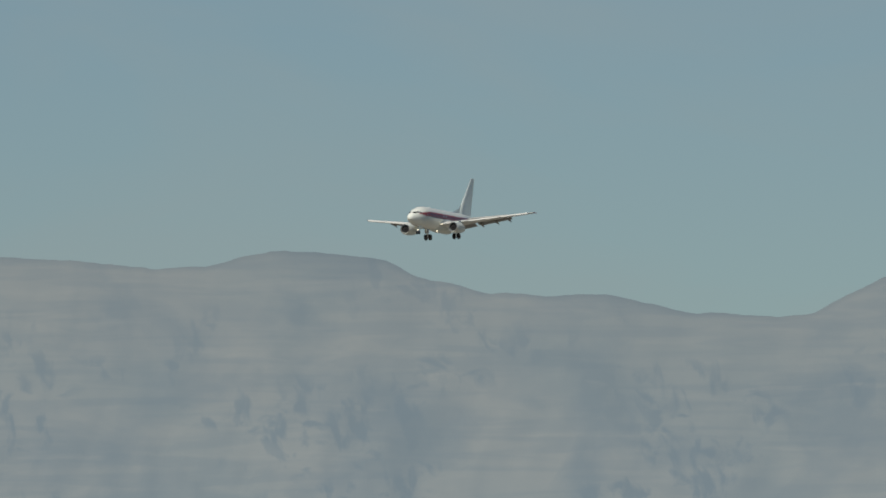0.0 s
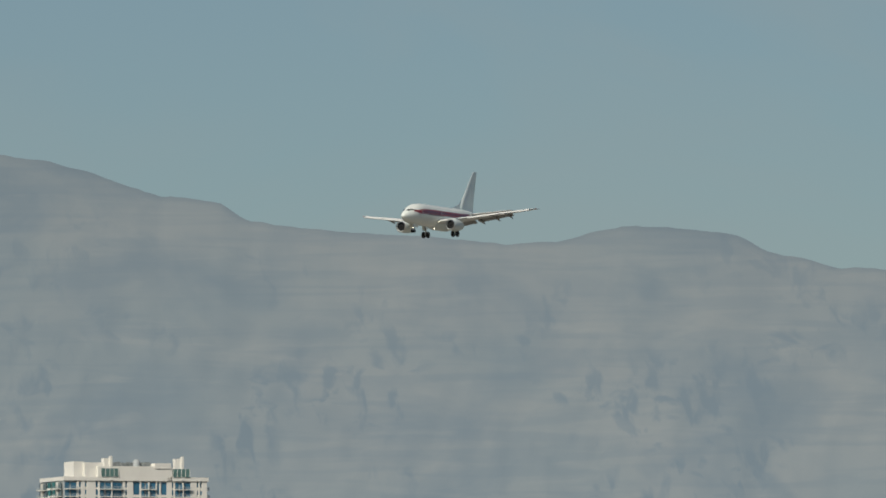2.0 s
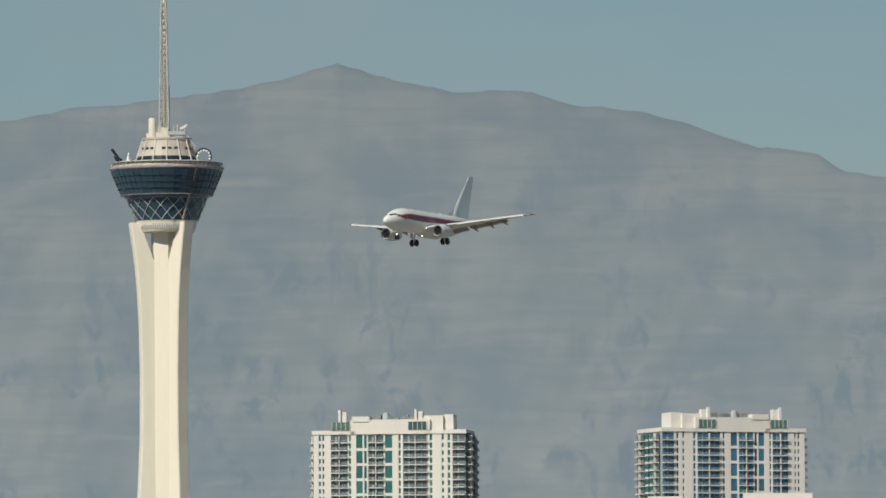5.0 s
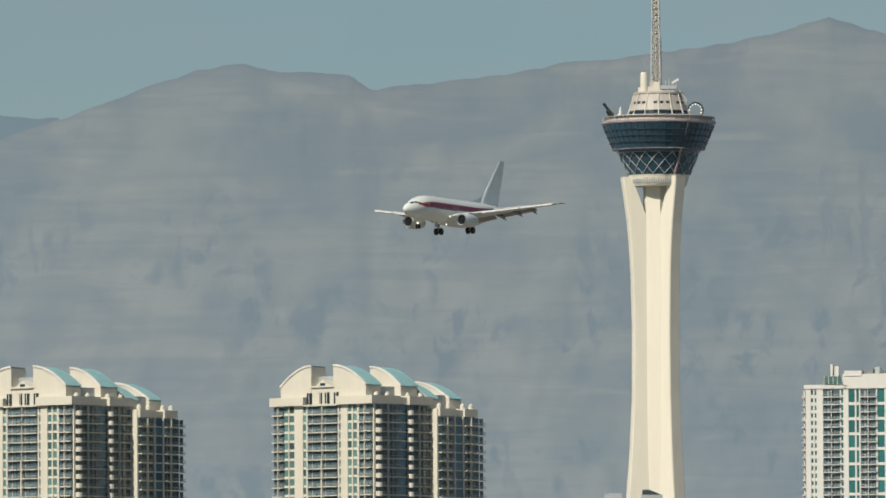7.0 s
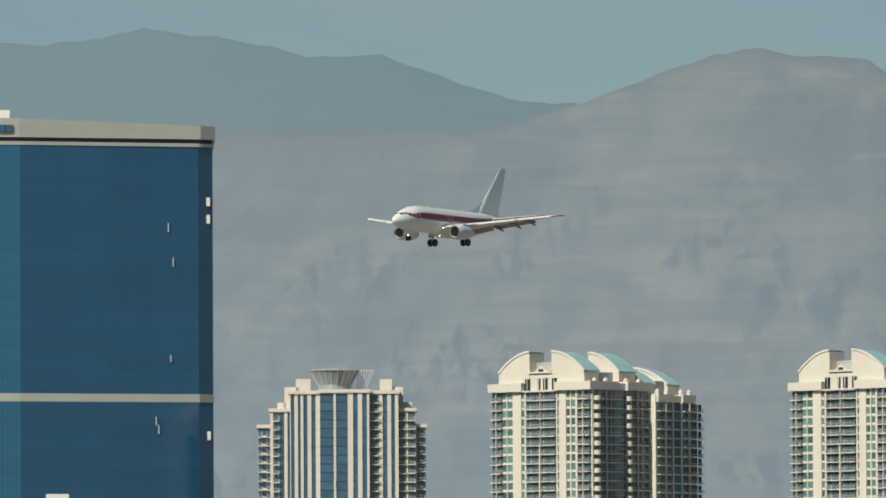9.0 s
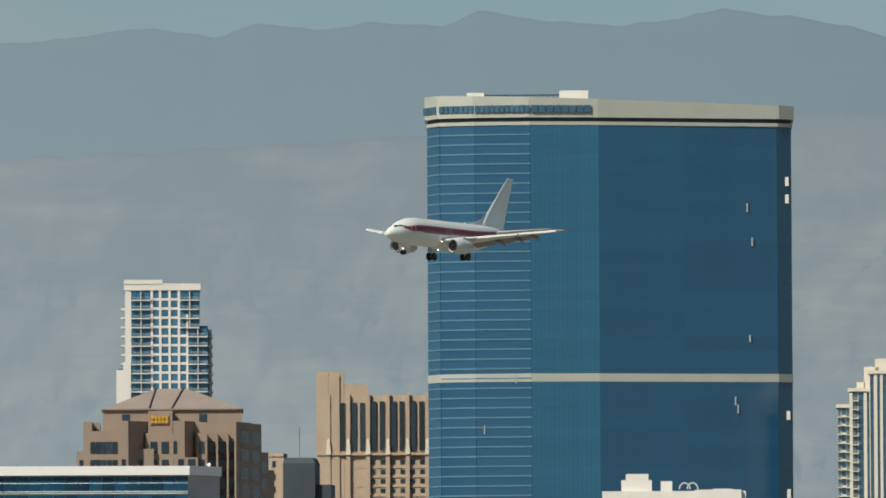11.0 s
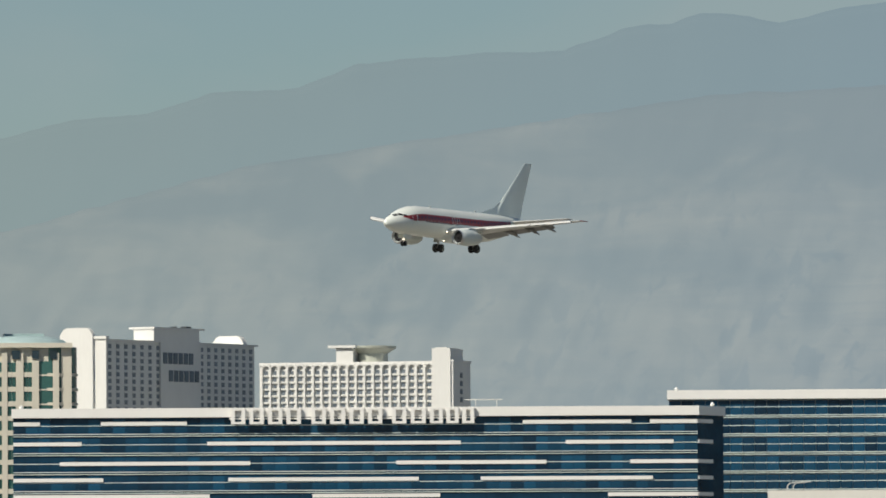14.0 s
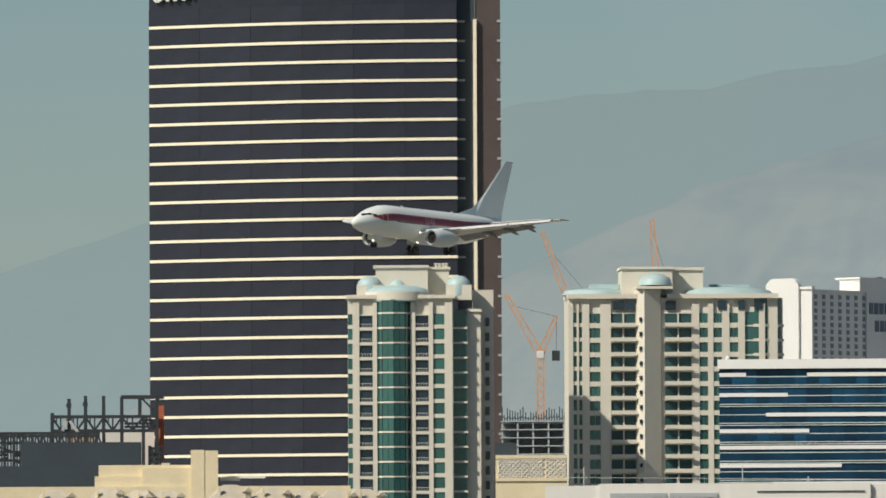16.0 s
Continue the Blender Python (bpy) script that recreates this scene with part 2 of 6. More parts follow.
def lathe(bm, profile, segments=32, cx=0.0, cy=0.0):
    """A body of revolution about z from (radius, z) pairs."""
    rings = []
    for r, z in profile:
        if r < 1e-4:
            rings.append([bm.verts.new((cx, cy, z))])
        else:
            rings.append([bm.verts.new((cx + r * math.cos(2 * math.pi * k / segments), cy + r * math.sin(2 * math.pi * k / segments), z)) for k in range(segments)])
    for a, b in zip(rings, rings[1:]):
        for k in range(segments):
            q = [a[k % len(a)], a[(k + 1) % len(a)], b[(k + 1) % len(b)], b[k % len(b)]]
            q = list(dict.fromkeys(q))
            if len(q) > 2:
                bm.faces.new(q)
    if len(rings[0]) > 1:
        bm.faces.new(rings[0][::-1])
    if len(rings[-1]) > 1:
        bm.faces.new(rings[-1])
    return bm


def beam(bm, a, b, w):
    """A square bar from a to b."""
    a, b = Vector(a), Vector(b)
    q = (b - a).to_track_quat("Z", "Y").to_matrix()
    v = [bm.verts.new(p + q @ Vector((x * w / 2, y * w / 2, 0))) for p in (a, b) for x, y in ((-1, -1), (1, -1), (1, 1), (-1, 1))]
    for f in ((3, 2, 1, 0), (4, 5, 6, 7), (0, 1, 5, 4), (1, 2, 6, 5), (2, 3, 7, 6), (3, 0, 4, 7)):
        bm.faces.new([v[i] for i in f])


def mesh_of(name, bm, mat, smooth=False):
    bmesh.ops.recalc_face_normals(bm, faces=bm.faces)
    me = bpy.data.meshes.new(name)
    bm.to_mesh(me)
    bm.free()
    me.materials.append(mat)
    if smooth:
        me.polygons.foreach_set("use_smooth", [True] * len(me.polygons))
        me.set_sharp_from_angle(angle=radians(38))
    return me


def part(name, bm, mat, parent, label="", smooth=False, m=None):
    ob = new(name, mesh_of(name, bm, mat, smooth))
    ob.parent = parent
    if m is not None:
        ob.matrix_basis = m
    return tagged(ob, label)


def blocks(name, dims, mat, parent, label="", m=None):
    """Boxes that each stand as a part of their own."""
    for d in (dims if isinstance(dims[0], tuple) else (dims,)):
        part(name, boxes(d), mat, parent, label, m=m)


def repeat(name, bm, mat, parent, poses, keep=80, label=""):
    """Alike pieces on one mesh: the first keep of them as objects of their own, those past that joined into one."""
    me = mesh_of(name, bm, mat)
    for m in poses[:keep]:
        ob = new(name, me)
        ob.parent = parent
        ob.matrix_basis = m
        tagged(ob, label)
    rest = poses[keep:]
    if rest:
        co = np.array([v.co[:] + (1,) for v in me.vertices])
        faces = [tuple(p.vertices) for p in me.polygons]
        verts, polys = [], []
        for i, m in enumerate(rest):
            verts.extend(map(tuple, (co @ np.array(m).T)[:, :3]))
            polys.extend(tuple(k + i * len(co) for k in f) for f in faces)
        joined = bpy.data.meshes.new("lower_" + name)
        joined.from_pydata(verts, [], polys)
        joined.materials.append(mat)
        ob = new("lower_" + name, joined)
        ob.parent = parent
        tagged(ob, kind="stuff")


def place(name, az, dist, turn, label, category, group=""):
    """An Empty on the ground at a bearing (degrees to the left of y) and distance, its local -y towards the camera; turn: its front turned to the left."""
    ob = new(name)
    a = radians(az)
    ob.matrix_basis = pose(-dist * math.sin(a), dist * math.cos(a), 0, 0, 0, az - turn)
    return tagged(ob, label, category, group)


def facade(parent, m, columns, floors, storey, wall, glass, keep_floors=18, top=None, slab=WHITE):
    """Storeys of a facade in the frame m (x along it, -y out of it): columns of (from, to, kind), floors from the top down.
    p: pier; w: window with spandrel; d: window over two storeys; b: balcony bay; r: balcony bay with a rounded parapet end; g: glass bay; s: small window."""
    top = top if top is not None else floors[0] + storey
    for u0, u1, kind in columns:
        w = u1 - u0
        keep = keep_floors
        if kind == "p":
            part("pier", boxes((u0, u1, -0.55, 0.05, 0, top)), wall, parent, m=m)
            continue
        at = [m @ Matrix.Translation((u0, 0, z)) for z in floors]
        if kind in "ws":
            h0, h1 = (0.30, 0.86) if kind == "s" else (0.22, 0.95)
            repeat("spandrel", boxes((0, w, -0.35, 0.05, (h1 - 1) * storey, h0 * storey)), wall, parent, at, keep)
            repeat("window", boxes((0.04, w - 0.04, -0.14, 0.02, h0 * storey, h1 * storey)), glass, parent, at, keep)
        elif kind == "d":
            pairs = at[1::2]
            repeat("spandrel", boxes((0, w, -0.4, 0.05, -0.1 * storey, 0.28 * storey)), wall, parent, pairs, keep)
            repeat("window", boxes((0.04, w - 0.04, -0.14, 0.02, 0.28 * storey, 1.9 * storey)), glass, parent, pairs, keep)
        elif kind == "o":
            repeat("balcony_parapet", boxes((0, w, -1.6, 0.05, -0.07 * storey, 0.03 * storey), (0, w, -1.6, -1.45, -0.07 * storey, 0.2 * storey)), slab, parent, at, keep)
            repeat("balcony_post", boxes((w * 0.5 - 0.14, w * 0.5 + 0.14, -0.5, 0.05, 0.03 * storey, 0.93 * storey), (0, w, -0.3, 0.05, 0.84 * storey, 0.93 * storey)), wall, parent, at, keep)
            # Door glass is a darker green, the recess's shade put into its colour.
            repeat("balcony_door", boxes((0.1, w - 0.1, -0.1, 0.06, 0.03 * storey, 0.84 * storey)), SHADEGREEN, parent, at, keep)
        elif kind == "k":
            repeat("spandrel", boxes((0, w, -0.5, 0.05, -0.10 * storey, 0.05 * storey), (0, w, -0.5, 0.05, 0.84 * storey, 0.90 * storey)), wall, parent, at, keep)
            # Dark glass at the wall plane stands in for a deep, shaded recess.
            repeat("balcony_door", boxes((0.05, w - 0.05, -0.08, 0.06, 0.05 * storey, 0.84 * storey)), DARKGLASS, parent, at, keep)
            n = max(3, int(w / 0.45))
            repeat("balcony_rail", boxes((0, w, -0.48, -0.40, 0.26 * storey, 0.29 * storey), *[(w * i / n, w * i / n + 0.09, -0.46, -0.41, 0.05 * storey, 0.27 * storey) for i in range(1, n)]), SILVER, parent, at, keep)
        elif kind == "t":
            repeat("spandrel", boxes((0, w, -0.45, 0.05, -0.14 * storey, 0.20 * storey)), wall, parent, at, keep)
            repeat("window", boxes((0.06, w * 0.48, -0.22, 0.02, 0.20 * storey, 0.86 * storey), (w * 0.53, w - 0.06, -0.22, 0.02, 0.20 * storey, 0.86 * storey)), glass, parent, at, keep)
        elif kind in "br":
            repeat("balcony_slab", boxes((0, w, -1.5, 0.05, -0.07 * storey, 0.03 * storey)), slab, parent, at, keep)
            n = max(3, round(w / 0.55))
            rail = boxes((0, w, -1.46, -1.36, 0.31 * storey, 0.345 * storey), *[(w * i / n - 0.05, w * i / n + 0.05, -1.44, -1.38, 0.03 * storey, 0.31 * storey) for i in range(n + 1)])
            repeat("balcony_rail", rail, RAIL, parent, at, keep)
            if kind == "r":
                bm = bmesh.new()
                lathe(bm, [(1.25, -0.16 * storey), (1.25, 0.36 * storey)], 12, 1.2, -1.2)
                repeat("rounded_parapet", bm, slab, parent, at, keep)
            n = max(1, round(w / 2.1))
            repeat("balcony_door", boxes(*[(w * i / n + 0.12, w * (i + 1) / n - (0.12 if i % 3 else 0.6), -0.3, 0.02, 0.03 * storey, (0.84 if i % 2 else 0.90) * storey) for i in range(n)]), BALCONYGLASS if glass is not SLIMGLASS else glass, parent, at, keep)
            if w > 5:
                repeat("balcony_divider", boxes((w * 0.5 - 0.12, w * 0.5 + 0.12, -1.2, 0.02, 0.03 * storey, 0.93 * storey)), wall, parent, at, 0)
        elif kind == "g":
            repeat("glass_bay", boxes((0.05, w - 0.05, -0.12, 0.02, 0.04 * storey, 0.94 * storey)), glass, parent, at, keep)
            repeat("spandrel", boxes((0, w, -0.2, 0.05, -0.06 * storey, 0.04 * storey)), wall if glass is not BLUEGLASS else SLATE, parent, at, keep)


def levels(top, storey):
    """Floor heights from the top storey down to the ground."""
    return [top - storey * (i + 1) for i in range(int(top / storey))]


# ---- ground and mountains ----
def ground():
    bm = bmesh.new()
    lathe(bm, [(6500, 0.0), (0.0, 0.02)], 96)
    tagged(new("ground", mesh_of("ground", bm, SAND)), "pale tan desert ground of the valley floor", "ground", kind="structure")


def hills(name, ridge, near, crest, back, mat, label, rough, grain):
    """A range of hills round the far side of the valley: ridge is (bearing, elevation) in degrees at its crest."""
    az = np.concatenate([np.linspace(-34, -13, 60), np.linspace(-12.97, 20, 1250), np.linspace(20.3, 38, 50)])
    el = np.interp(az, [a for a, e in ridge], [e for a, e in ridge])
    rows = [*np.linspace(0, 1, 76), 1.12, 1.4]
    verts, faces = [], []
    for j, s in enumerate(rows):
        for i, a in enumerate(az):
            r = near + (crest - near) * min(s, 1) + (back - crest) * max(0, s - 1) / 0.4
            h = crest * math.tan(radians(el[i])) + EYE
            p = Vector((a * 1.5 - s * 3, s * 7, 0))
            jag = noise.fractal(Vector((a * 5.0, 3.1, grain)), 1.0, 2.0, 4) * h * 0.0035
            if s <= 1:
                fold = 1 - abs(noise.fractal(Vector((a * 2.2 + s * 5.5, s * 5.0, grain)), 0.9, 2.0, 4))
                z = h * s ** 1.15 + (fold - 0.8) * rough * math.sin(math.pi * min(1, s * 0.98)) ** 0.7 + jag * s
                r += noise.fractal(p + Vector((0, 0, grain + 4)), 0.9, 2.0, 4) * rough * 0.8 * math.sin(math.pi * s)
            else:
                z = h * (1 - (s - 1) * 1.6) + jag
            q = radians(a)
            verts.append((-r * math.sin(q), r * math.cos(q), max(-2, z)))
    n = len(az)
    for j in range(len(rows) - 1):
        for i in range(n - 1):
            k = j * n + i
            faces.append((k + 1, k, k + n, k + n + 1))
    me = bpy.data.meshes.new(name)
    me.from_pydata(verts, [], faces)
    me.materials.append(mat)
    me.polygons.foreach_set("use_smooth", [True] * len(faces))
    tagged(new(name, me), label, "mountains", kind="structure")


# (bearing, elevation) of the crests, in degrees
NEAR_RIDGE = [(-34, 2.6), (-16, 3.0), (-9.93, 3.27), (-9.58, 3.10), (-9.37, 3.06), (-8.87, 3.10), (-8.45, 3.19), (-7.85, 3.20), (-7.47, 3.29), (-7.29, 3.38), (-7.07, 3.41), (-6.69, 3.43), (-6.33, 3.35), (-6.08, 3.34), (-5.57, 3.39),
              (-5.06, 3.42), (-4.72, 3.48), (-4.58, 3.57), (-4.25, 3.61), (-3.92, 3.72), (-3.68, 3.80), (-3.28, 3.84), (-3.08, 3.91), (-2.64, 3.91), (-2.34, 3.97), (-2.04, 4.06), (-1.68, 3.96), (-1.09, 3.87), (-0.64, 3.83), (-0.20, 3.75),
              (0.38, 3.70), (0.48, 3.77), (0.87, 3.79), (1.05, 3.83), (1.30, 3.81), (1.50, 3.73), (1.80, 3.63), (2.0, 3.55), (2.5, 3.40), (4.0, 3.40), (5.2, 3.34), (7.2, 3.22), (9.5, 3.12), (12.0, 2.75), (13.3, 2.4), (14.4, 1.9), (17.0, 1.0), (24, 1.3), (38, 2.0)]
FAR_RIDGE = [(-34, 1.0), (1.5, 2.4), (2.02, 3.55), (2.32, 3.56), (2.61, 3.65), (3.06, 3.81), (3.45, 3.80), (3.64, 3.86), (4.30, 3.96), (4.53, 3.90), (4.83, 3.87), (5.19, 3.89), (5.58, 3.95), (5.79, 3.87), (6.17, 3.89), (6.44, 3.85), (6.77, 3.89),
             (6.98, 3.81), (7.31, 3.87), (7.81, 3.81), (8.11, 3.78), (8.47, 3.67), (8.56, 3.61), (8.89, 3.56), (9.17, 3.49), (9.33, 3.53), (9.60, 3.55), (9.75, 3.49), (10.01, 3.47), (10.31, 3.35), (10.75, 3.34), (11.41, 3.29), (11.71, 3.16), (12.17, 3.14),
             (12.51, 3.03), (12.90, 3.00), (13.29, 2.90), (13.60, 2.90), (14.24, 2.84), (15.2, 2.55), (16.24, 2.21), (16.89, 1.99), (20, 0.9), (38, 1.0)]
ground()
hills("mountain_range_near", NEAR_RIDGE, 4330, 4660, 4720, ROCK, "hazy tan desert mountains with banded rock and blue shade painted in the gullies", 11, 2.0)
hills("mountain_range_far", FAR_RIDGE, 4735, 4860, 4900, HAZEROCK, "distant mountain ridge with blue-grey haze painted in", 4, 9.0)


# ---- the airliner: x ahead, y to its left, z up ----
HULL = [(15.55, 0.04, -0.60), (15.38, 0.32, -0.60), (14.95, 0.62, -0.57), (14.2, 0.95, -0.49), (13.3, 1.27, -0.36), (12.2, 1.56, -0.22), (10.8, 1.79, -0.07), (9.2, 1.88, 0), (4, 1.88, 0),
        (-1, 1.88, 0), (-4.5, 1.88, 0), (-7, 1.74, 0.14), (-9.5, 1.42, 0.42), (-11.8, 1.02, 0.78), (-13.6, 0.62, 1.08), (-14.6, 0.34, 1.22), (-15.0, 0.14, 1.27)]


def hull_at(x):
    xs = [h[0] for h in HULL][::-1]
    return 0.975 * np.interp(x, xs, [h[1] for h in HULL][::-1]), np.interp(x, xs, [h[2] for h in HULL][::-1]) - 0.1


def hull_point(x, angle, out=0.0):
    """A point of the hull's skin; angle in degrees up from its left side."""
    r, z = hull_at(x)
    return Vector((x, (r + out) * math.cos(radians(angle)), z + (r * 1.065 + out) * math.sin(radians(angle))))


def skin_strip(bm, xs, lo, hi, out, side=1):
    """A strip of paint or panel that lies on the hull between two angles."""
    rows = []
    for x in xs:
        rows.append([bm.verts.new(Vector((1, side, 1)) * hull_point(x, lo(x) + (hi(x) - lo(x)) * k / 4, out)) for k in range(5)])
    for a, b in zip(rows, rows[1:]):
        for k in range(4):
            bm.faces.new((a[k], a[k + 1], b[k + 1], b[k]))


def blade(bm, stations, taper=16):
    """A lifting surface lofted through (leading x, trailing x, y, z, thickness) with a rounded nose and a sharp trailing edge; axis: y."""
    shape = [(0, 0), (0.02, 0.35), (0.1, 0.8), (0.3, 1.0), (0.6, 0.7), (1.0, 0.04)]
    loop = shape + [(c, -h * 0.75) for c, h in shape[-1:0:-1]]
    rings = []
    for lead, trail, y, z, th in stations:
        rings.append([bm.verts.new((lead + (trail - lead) * c, y, z + th / 2 * h)) for c, h in loop])
    n = len(loop)
    for a, b in zip(rings, rings[1:]):
        for k in range(n):
            bm.faces.new((a[k], a[(k + 1) % n], b[(k + 1) % n], b[k]))
    bm.faces.new(rings[0])
    bm.faces.new(rings[-1])


def tube(bm, profile, cy=0.0, cz=0.0, segments=24, close=True):
    """A body of revolution about x from (x, radius) pairs."""
    rings = [[bm.verts.new((x, cy + r * math.cos(2 * math.pi * k / segments), cz + r * math.sin(2 * math.pi * k / segments))) for k in range(segments)] for x, r in profile]
    for a, b in zip(rings, rings[1:]):
        for k in range(segments):
            bm.faces.new((a[k], a[(k + 1) % segments], b[(k + 1) % segments], b[k]))
    if close:
        bm.faces.new(rings[0])
        bm.faces.new(rings[-1])


def wheel(parent, x, y, z, r, w):
    bm = bmesh.new()
    prof = [(-w / 2, r * 0.62), (-w / 2, r * 0.9), (-w * 0.36, r), (w * 0.36, r), (w / 2, r * 0.9), (w / 2, r * 0.62)]
    rings = [[bm.verts.new((x + rr * math.cos(a * math.pi / 10), y + yy, z + rr * math.sin(a * math.pi / 10))) for a in range(20)] for yy, rr in prof]
    for a, b in zip(rings, rings[1:]):
        for k in range(20):
            bm.faces.new((a[k], a[(k + 1) % 20], b[(k + 1) % 20], b[k]))
    bm.faces.new(rings[0])
    bm.faces.new(rings[-1])
    t = part("tyre", bm, RUBBER, parent, "black rubber tyre", smooth=True)
    bm = bmesh.new()
    for s in (-1, 1):
        rings = [[bm.verts.new((x + rr * math.cos(a * math.pi / 8), y + s * yy, z + rr * math.sin(a * math.pi / 8))) for a in range(16)] for yy, rr in ((w * 0.51, r * 0.55), (w * 0.42, r * 0.2))]
        for k in range(16):
            bm.faces.new((rings[0][k], rings[0][(k + 1) % 16], rings[1][(k + 1) % 16], rings[1][k]))
        bm.faces.new(rings[1])
    part("rim", bm, PLANEGREY, t, "grey metal rim")


FINPAINT = material("pale_fin_paint", (0.66, 0.735, 0.725), 0.4, size=4, vary=0.04, coat=0.3)


def airliner():
    plane = tagged(new("airliner"), "white twin-engine jet airliner with a red stripe, landing gear down", "airplane")
    bm = bmesh.new()
    xs = []
    for (xa, *_), (xb, *_) in zip(HULL, HULL[1:]):
        xs += [xa + (xb - xa) * k / 3 for k in range(3)]
    xs.append(HULL[-1][0])
    rings = [[bm.verts.new(hull_point(x, 360 * k / 36)) for k in range(36)] for x in xs]
    for a, b in zip(rings, rings[1:]):
        for k in range(36):
            bm.faces.new((a[k], a[(k + 1) % 36], b[(k + 1) % 36], b[k]))
    bm.faces.new(rings[0])
    bm.faces.new(rings[-1])
    fuselage = part("fuselage", bm, PLANEWHITE, plane, "glossy white fuselage", smooth=True)
    bm = bmesh.new()
    tube(bm, [(5.2, 0.3), (4.2, 1.3), (2, 1.75), (-2.5, 1.75), (-4.6, 1.2), (-5.6, 0.3)], 0, -0.75)
    for v in bm.verts:
        v.co.y *= 1.15
    part("belly_fairing", bm, PLANEGREY, plane, "grey wing-to-body fairing", smooth=True)
    line = [13.1 - k * 0.5 for k in range(48)]
    for side in (1, -1):
        bm = bmesh.new()
        skin_strip(bm, line, lambda x: 0.0 + max(0, x - 11.4) * 15, lambda x: 27.5 + max(0, x - 12.0) * 3, 0.012, side)
        part("stripe", bm, PLANERED, fuselage, "dark red stripe along the windows")
        bm = bmesh.new()
        skin_strip(bm, line[8:], lambda x: -3.5, lambda x: -0.4, 0.012, side)
        part("stripe_line", bm, PLANEDARK, fuselage, "thin dark blue line")
        for i in range(30):
            x = 10.6 - i * 0.72
            bm = bmesh.new()
            skin_strip(bm, [x + 0.12, x, x - 0.12], lambda q: 10.5, lambda q: 18.5, 0.022, side)
            part("cabin_window", bm, PLANEDARK, fuselage)
        for x, w in ((11.2, 0.45), (3.0, 0.28), (2.0, 0.28), (-9.8, 0.4)):
            bm = bmesh.new()
            for a, b in ((x + w, x + w - 0.06), (x - w, x - w + 0.06)):
                skin_strip(bm, [a, (a + b) / 2, b], lambda q: -18.0 if w > 0.3 else 2.0, lambda q: 28.0, 0.026, side)
            skin_strip(bm, [x + w, x, x - w], lambda q: 27.0, lambda q: 29.0, 0.026, side)
            part("door_outline", bm, PLANEGREY, fuselage)
        for fore, aft in ((14.28, 13.72), (13.62, 13.08), (12.98, 12.45)):
            bm = bmesh.new()
            skin_strip(bm, [fore, (2 * fore + aft) / 3, (fore + 2 * aft) / 3, aft], lambda q: float(np.interp(q, (12.4, 14.3), (23, 56))), lambda q: float(np.interp(q, (12.4, 12.8, 14.3), (31, 39, 84))), 0.02, side)
            part("cockpit_window", bm, BLACKGLASS, fuselage, "dark cockpit window")
        # wing
        wing_bm = bmesh.new()
        blade(wing_bm, [(4.6, -3.0, 1.2, -1.2, 1.0), (4.3, -3.0, 1.8, -1.12, 0.95), (2.1, -3.15, 5.9, -0.52, 0.6), (-0.8, -4.2, 11.4, 0.27, 0.34), (-3.55, -5.2, 16.6, 0.96, 0.18), (-4.3, -5.25, 16.87, 1.0, 0.06)])
        for v in wing_bm.verts:
            v.co.y *= side
        wing = part("wing", wing_bm, WINGGREY, plane, "swept light grey wing", smooth=True)
        for ya, yb in ((2.1, 5.5), (6.3, 12.2)):
            bm = bmesh.new()
            fa, fb = [(np.interp(y, [1.8, 5.9, 11.5, 16.9], [-3.0, -3.15, -4.3, -5.35]), y, np.interp(y, [1.8, 5.9, 11.5, 16.9], [-1.15, -0.55, 0.28, 1.1])) for y in (ya, yb)]
            ca, cb = (1.3, 1.2) if ya < 3 else (1.15, 0.8)
            blade(bm, [(0.35, -ca, 0, 0, 0.26), (0.35, -cb, yb - ya, 0, 0.18)])
            for v in bm.verts:
                t = v.co.y / (yb - ya)
                x, z = v.co.x, v.co.z
                q = radians(22)
                v.co = Vector((fa[0] + (fb[0] - fa[0]) * t + x * math.cos(q) + z * math.sin(q), (fa[1] + v.co.y) * side, fa[2] - 0.04 + (fb[2] - fa[2]) * t + x * math.sin(q) + z * math.cos(q)))
            part("flap", bm, FLAPSHADE, wing, "lowered flap, its grey darkened for shade", smooth=True)
        for y in (6.6, 9.3, 11.6):
            bm = bmesh.new()
            zt = float(np.interp(y, [1.8, 5.9, 11.5, 16.9], [-1.5, -0.85, 0.1, 1.1]))
            xt = float(np.interp(y, [1.8, 5.9, 11.5, 16.9], [-3.0, -3.15, -4.3, -5.35]))
            tube(bm, [(1.6, 0.04), (1.0, 0.2), (-0.2, 0.28), (-1.1, 0.18), (-1.8, 0.03)], segments=12)
            for v in bm.verts:
                drop = min(0, v.co.x) * 0.3
                v.co = Vector((xt + v.co.x, y * side + v.co.y * 0.8, zt + v.co.z + drop))
            part("flap_fairing", bm, FLAPSHADE, wing, "pointed flap track fairing", smooth=True)
        for ya, yb in ((6.4, 11.4), (11.6, 16.1)):
            bm = bmesh.new()
            ends = [(float(np.interp(y, [1.8, 5.9, 11.4, 16.6], [4.3, 2.1, -0.8, -3.55])), y * side, float(np.interp(y, [1.8, 5.9, 11.4, 16.6], [-1.12, -0.52, 0.27, 0.96]))) for y in (ya, yb)]
            rows_ = [[bm.verts.new((x + dx, y, z + dz)) for dx, dz in ((0.1, 0.1), (0.42, -0.05), (0.5, -0.2), (0.38, -0.3), (0.05, -0.08))] for x, y, z in ends]
            for k in range(5):
                bm.faces.new((rows_[0][k], rows_[0][(k + 1) % 5], rows_[1][(k + 1) % 5], rows_[1][k]))
            bm.faces.new(rows_[0])
            bm.faces.new(rows_[1])
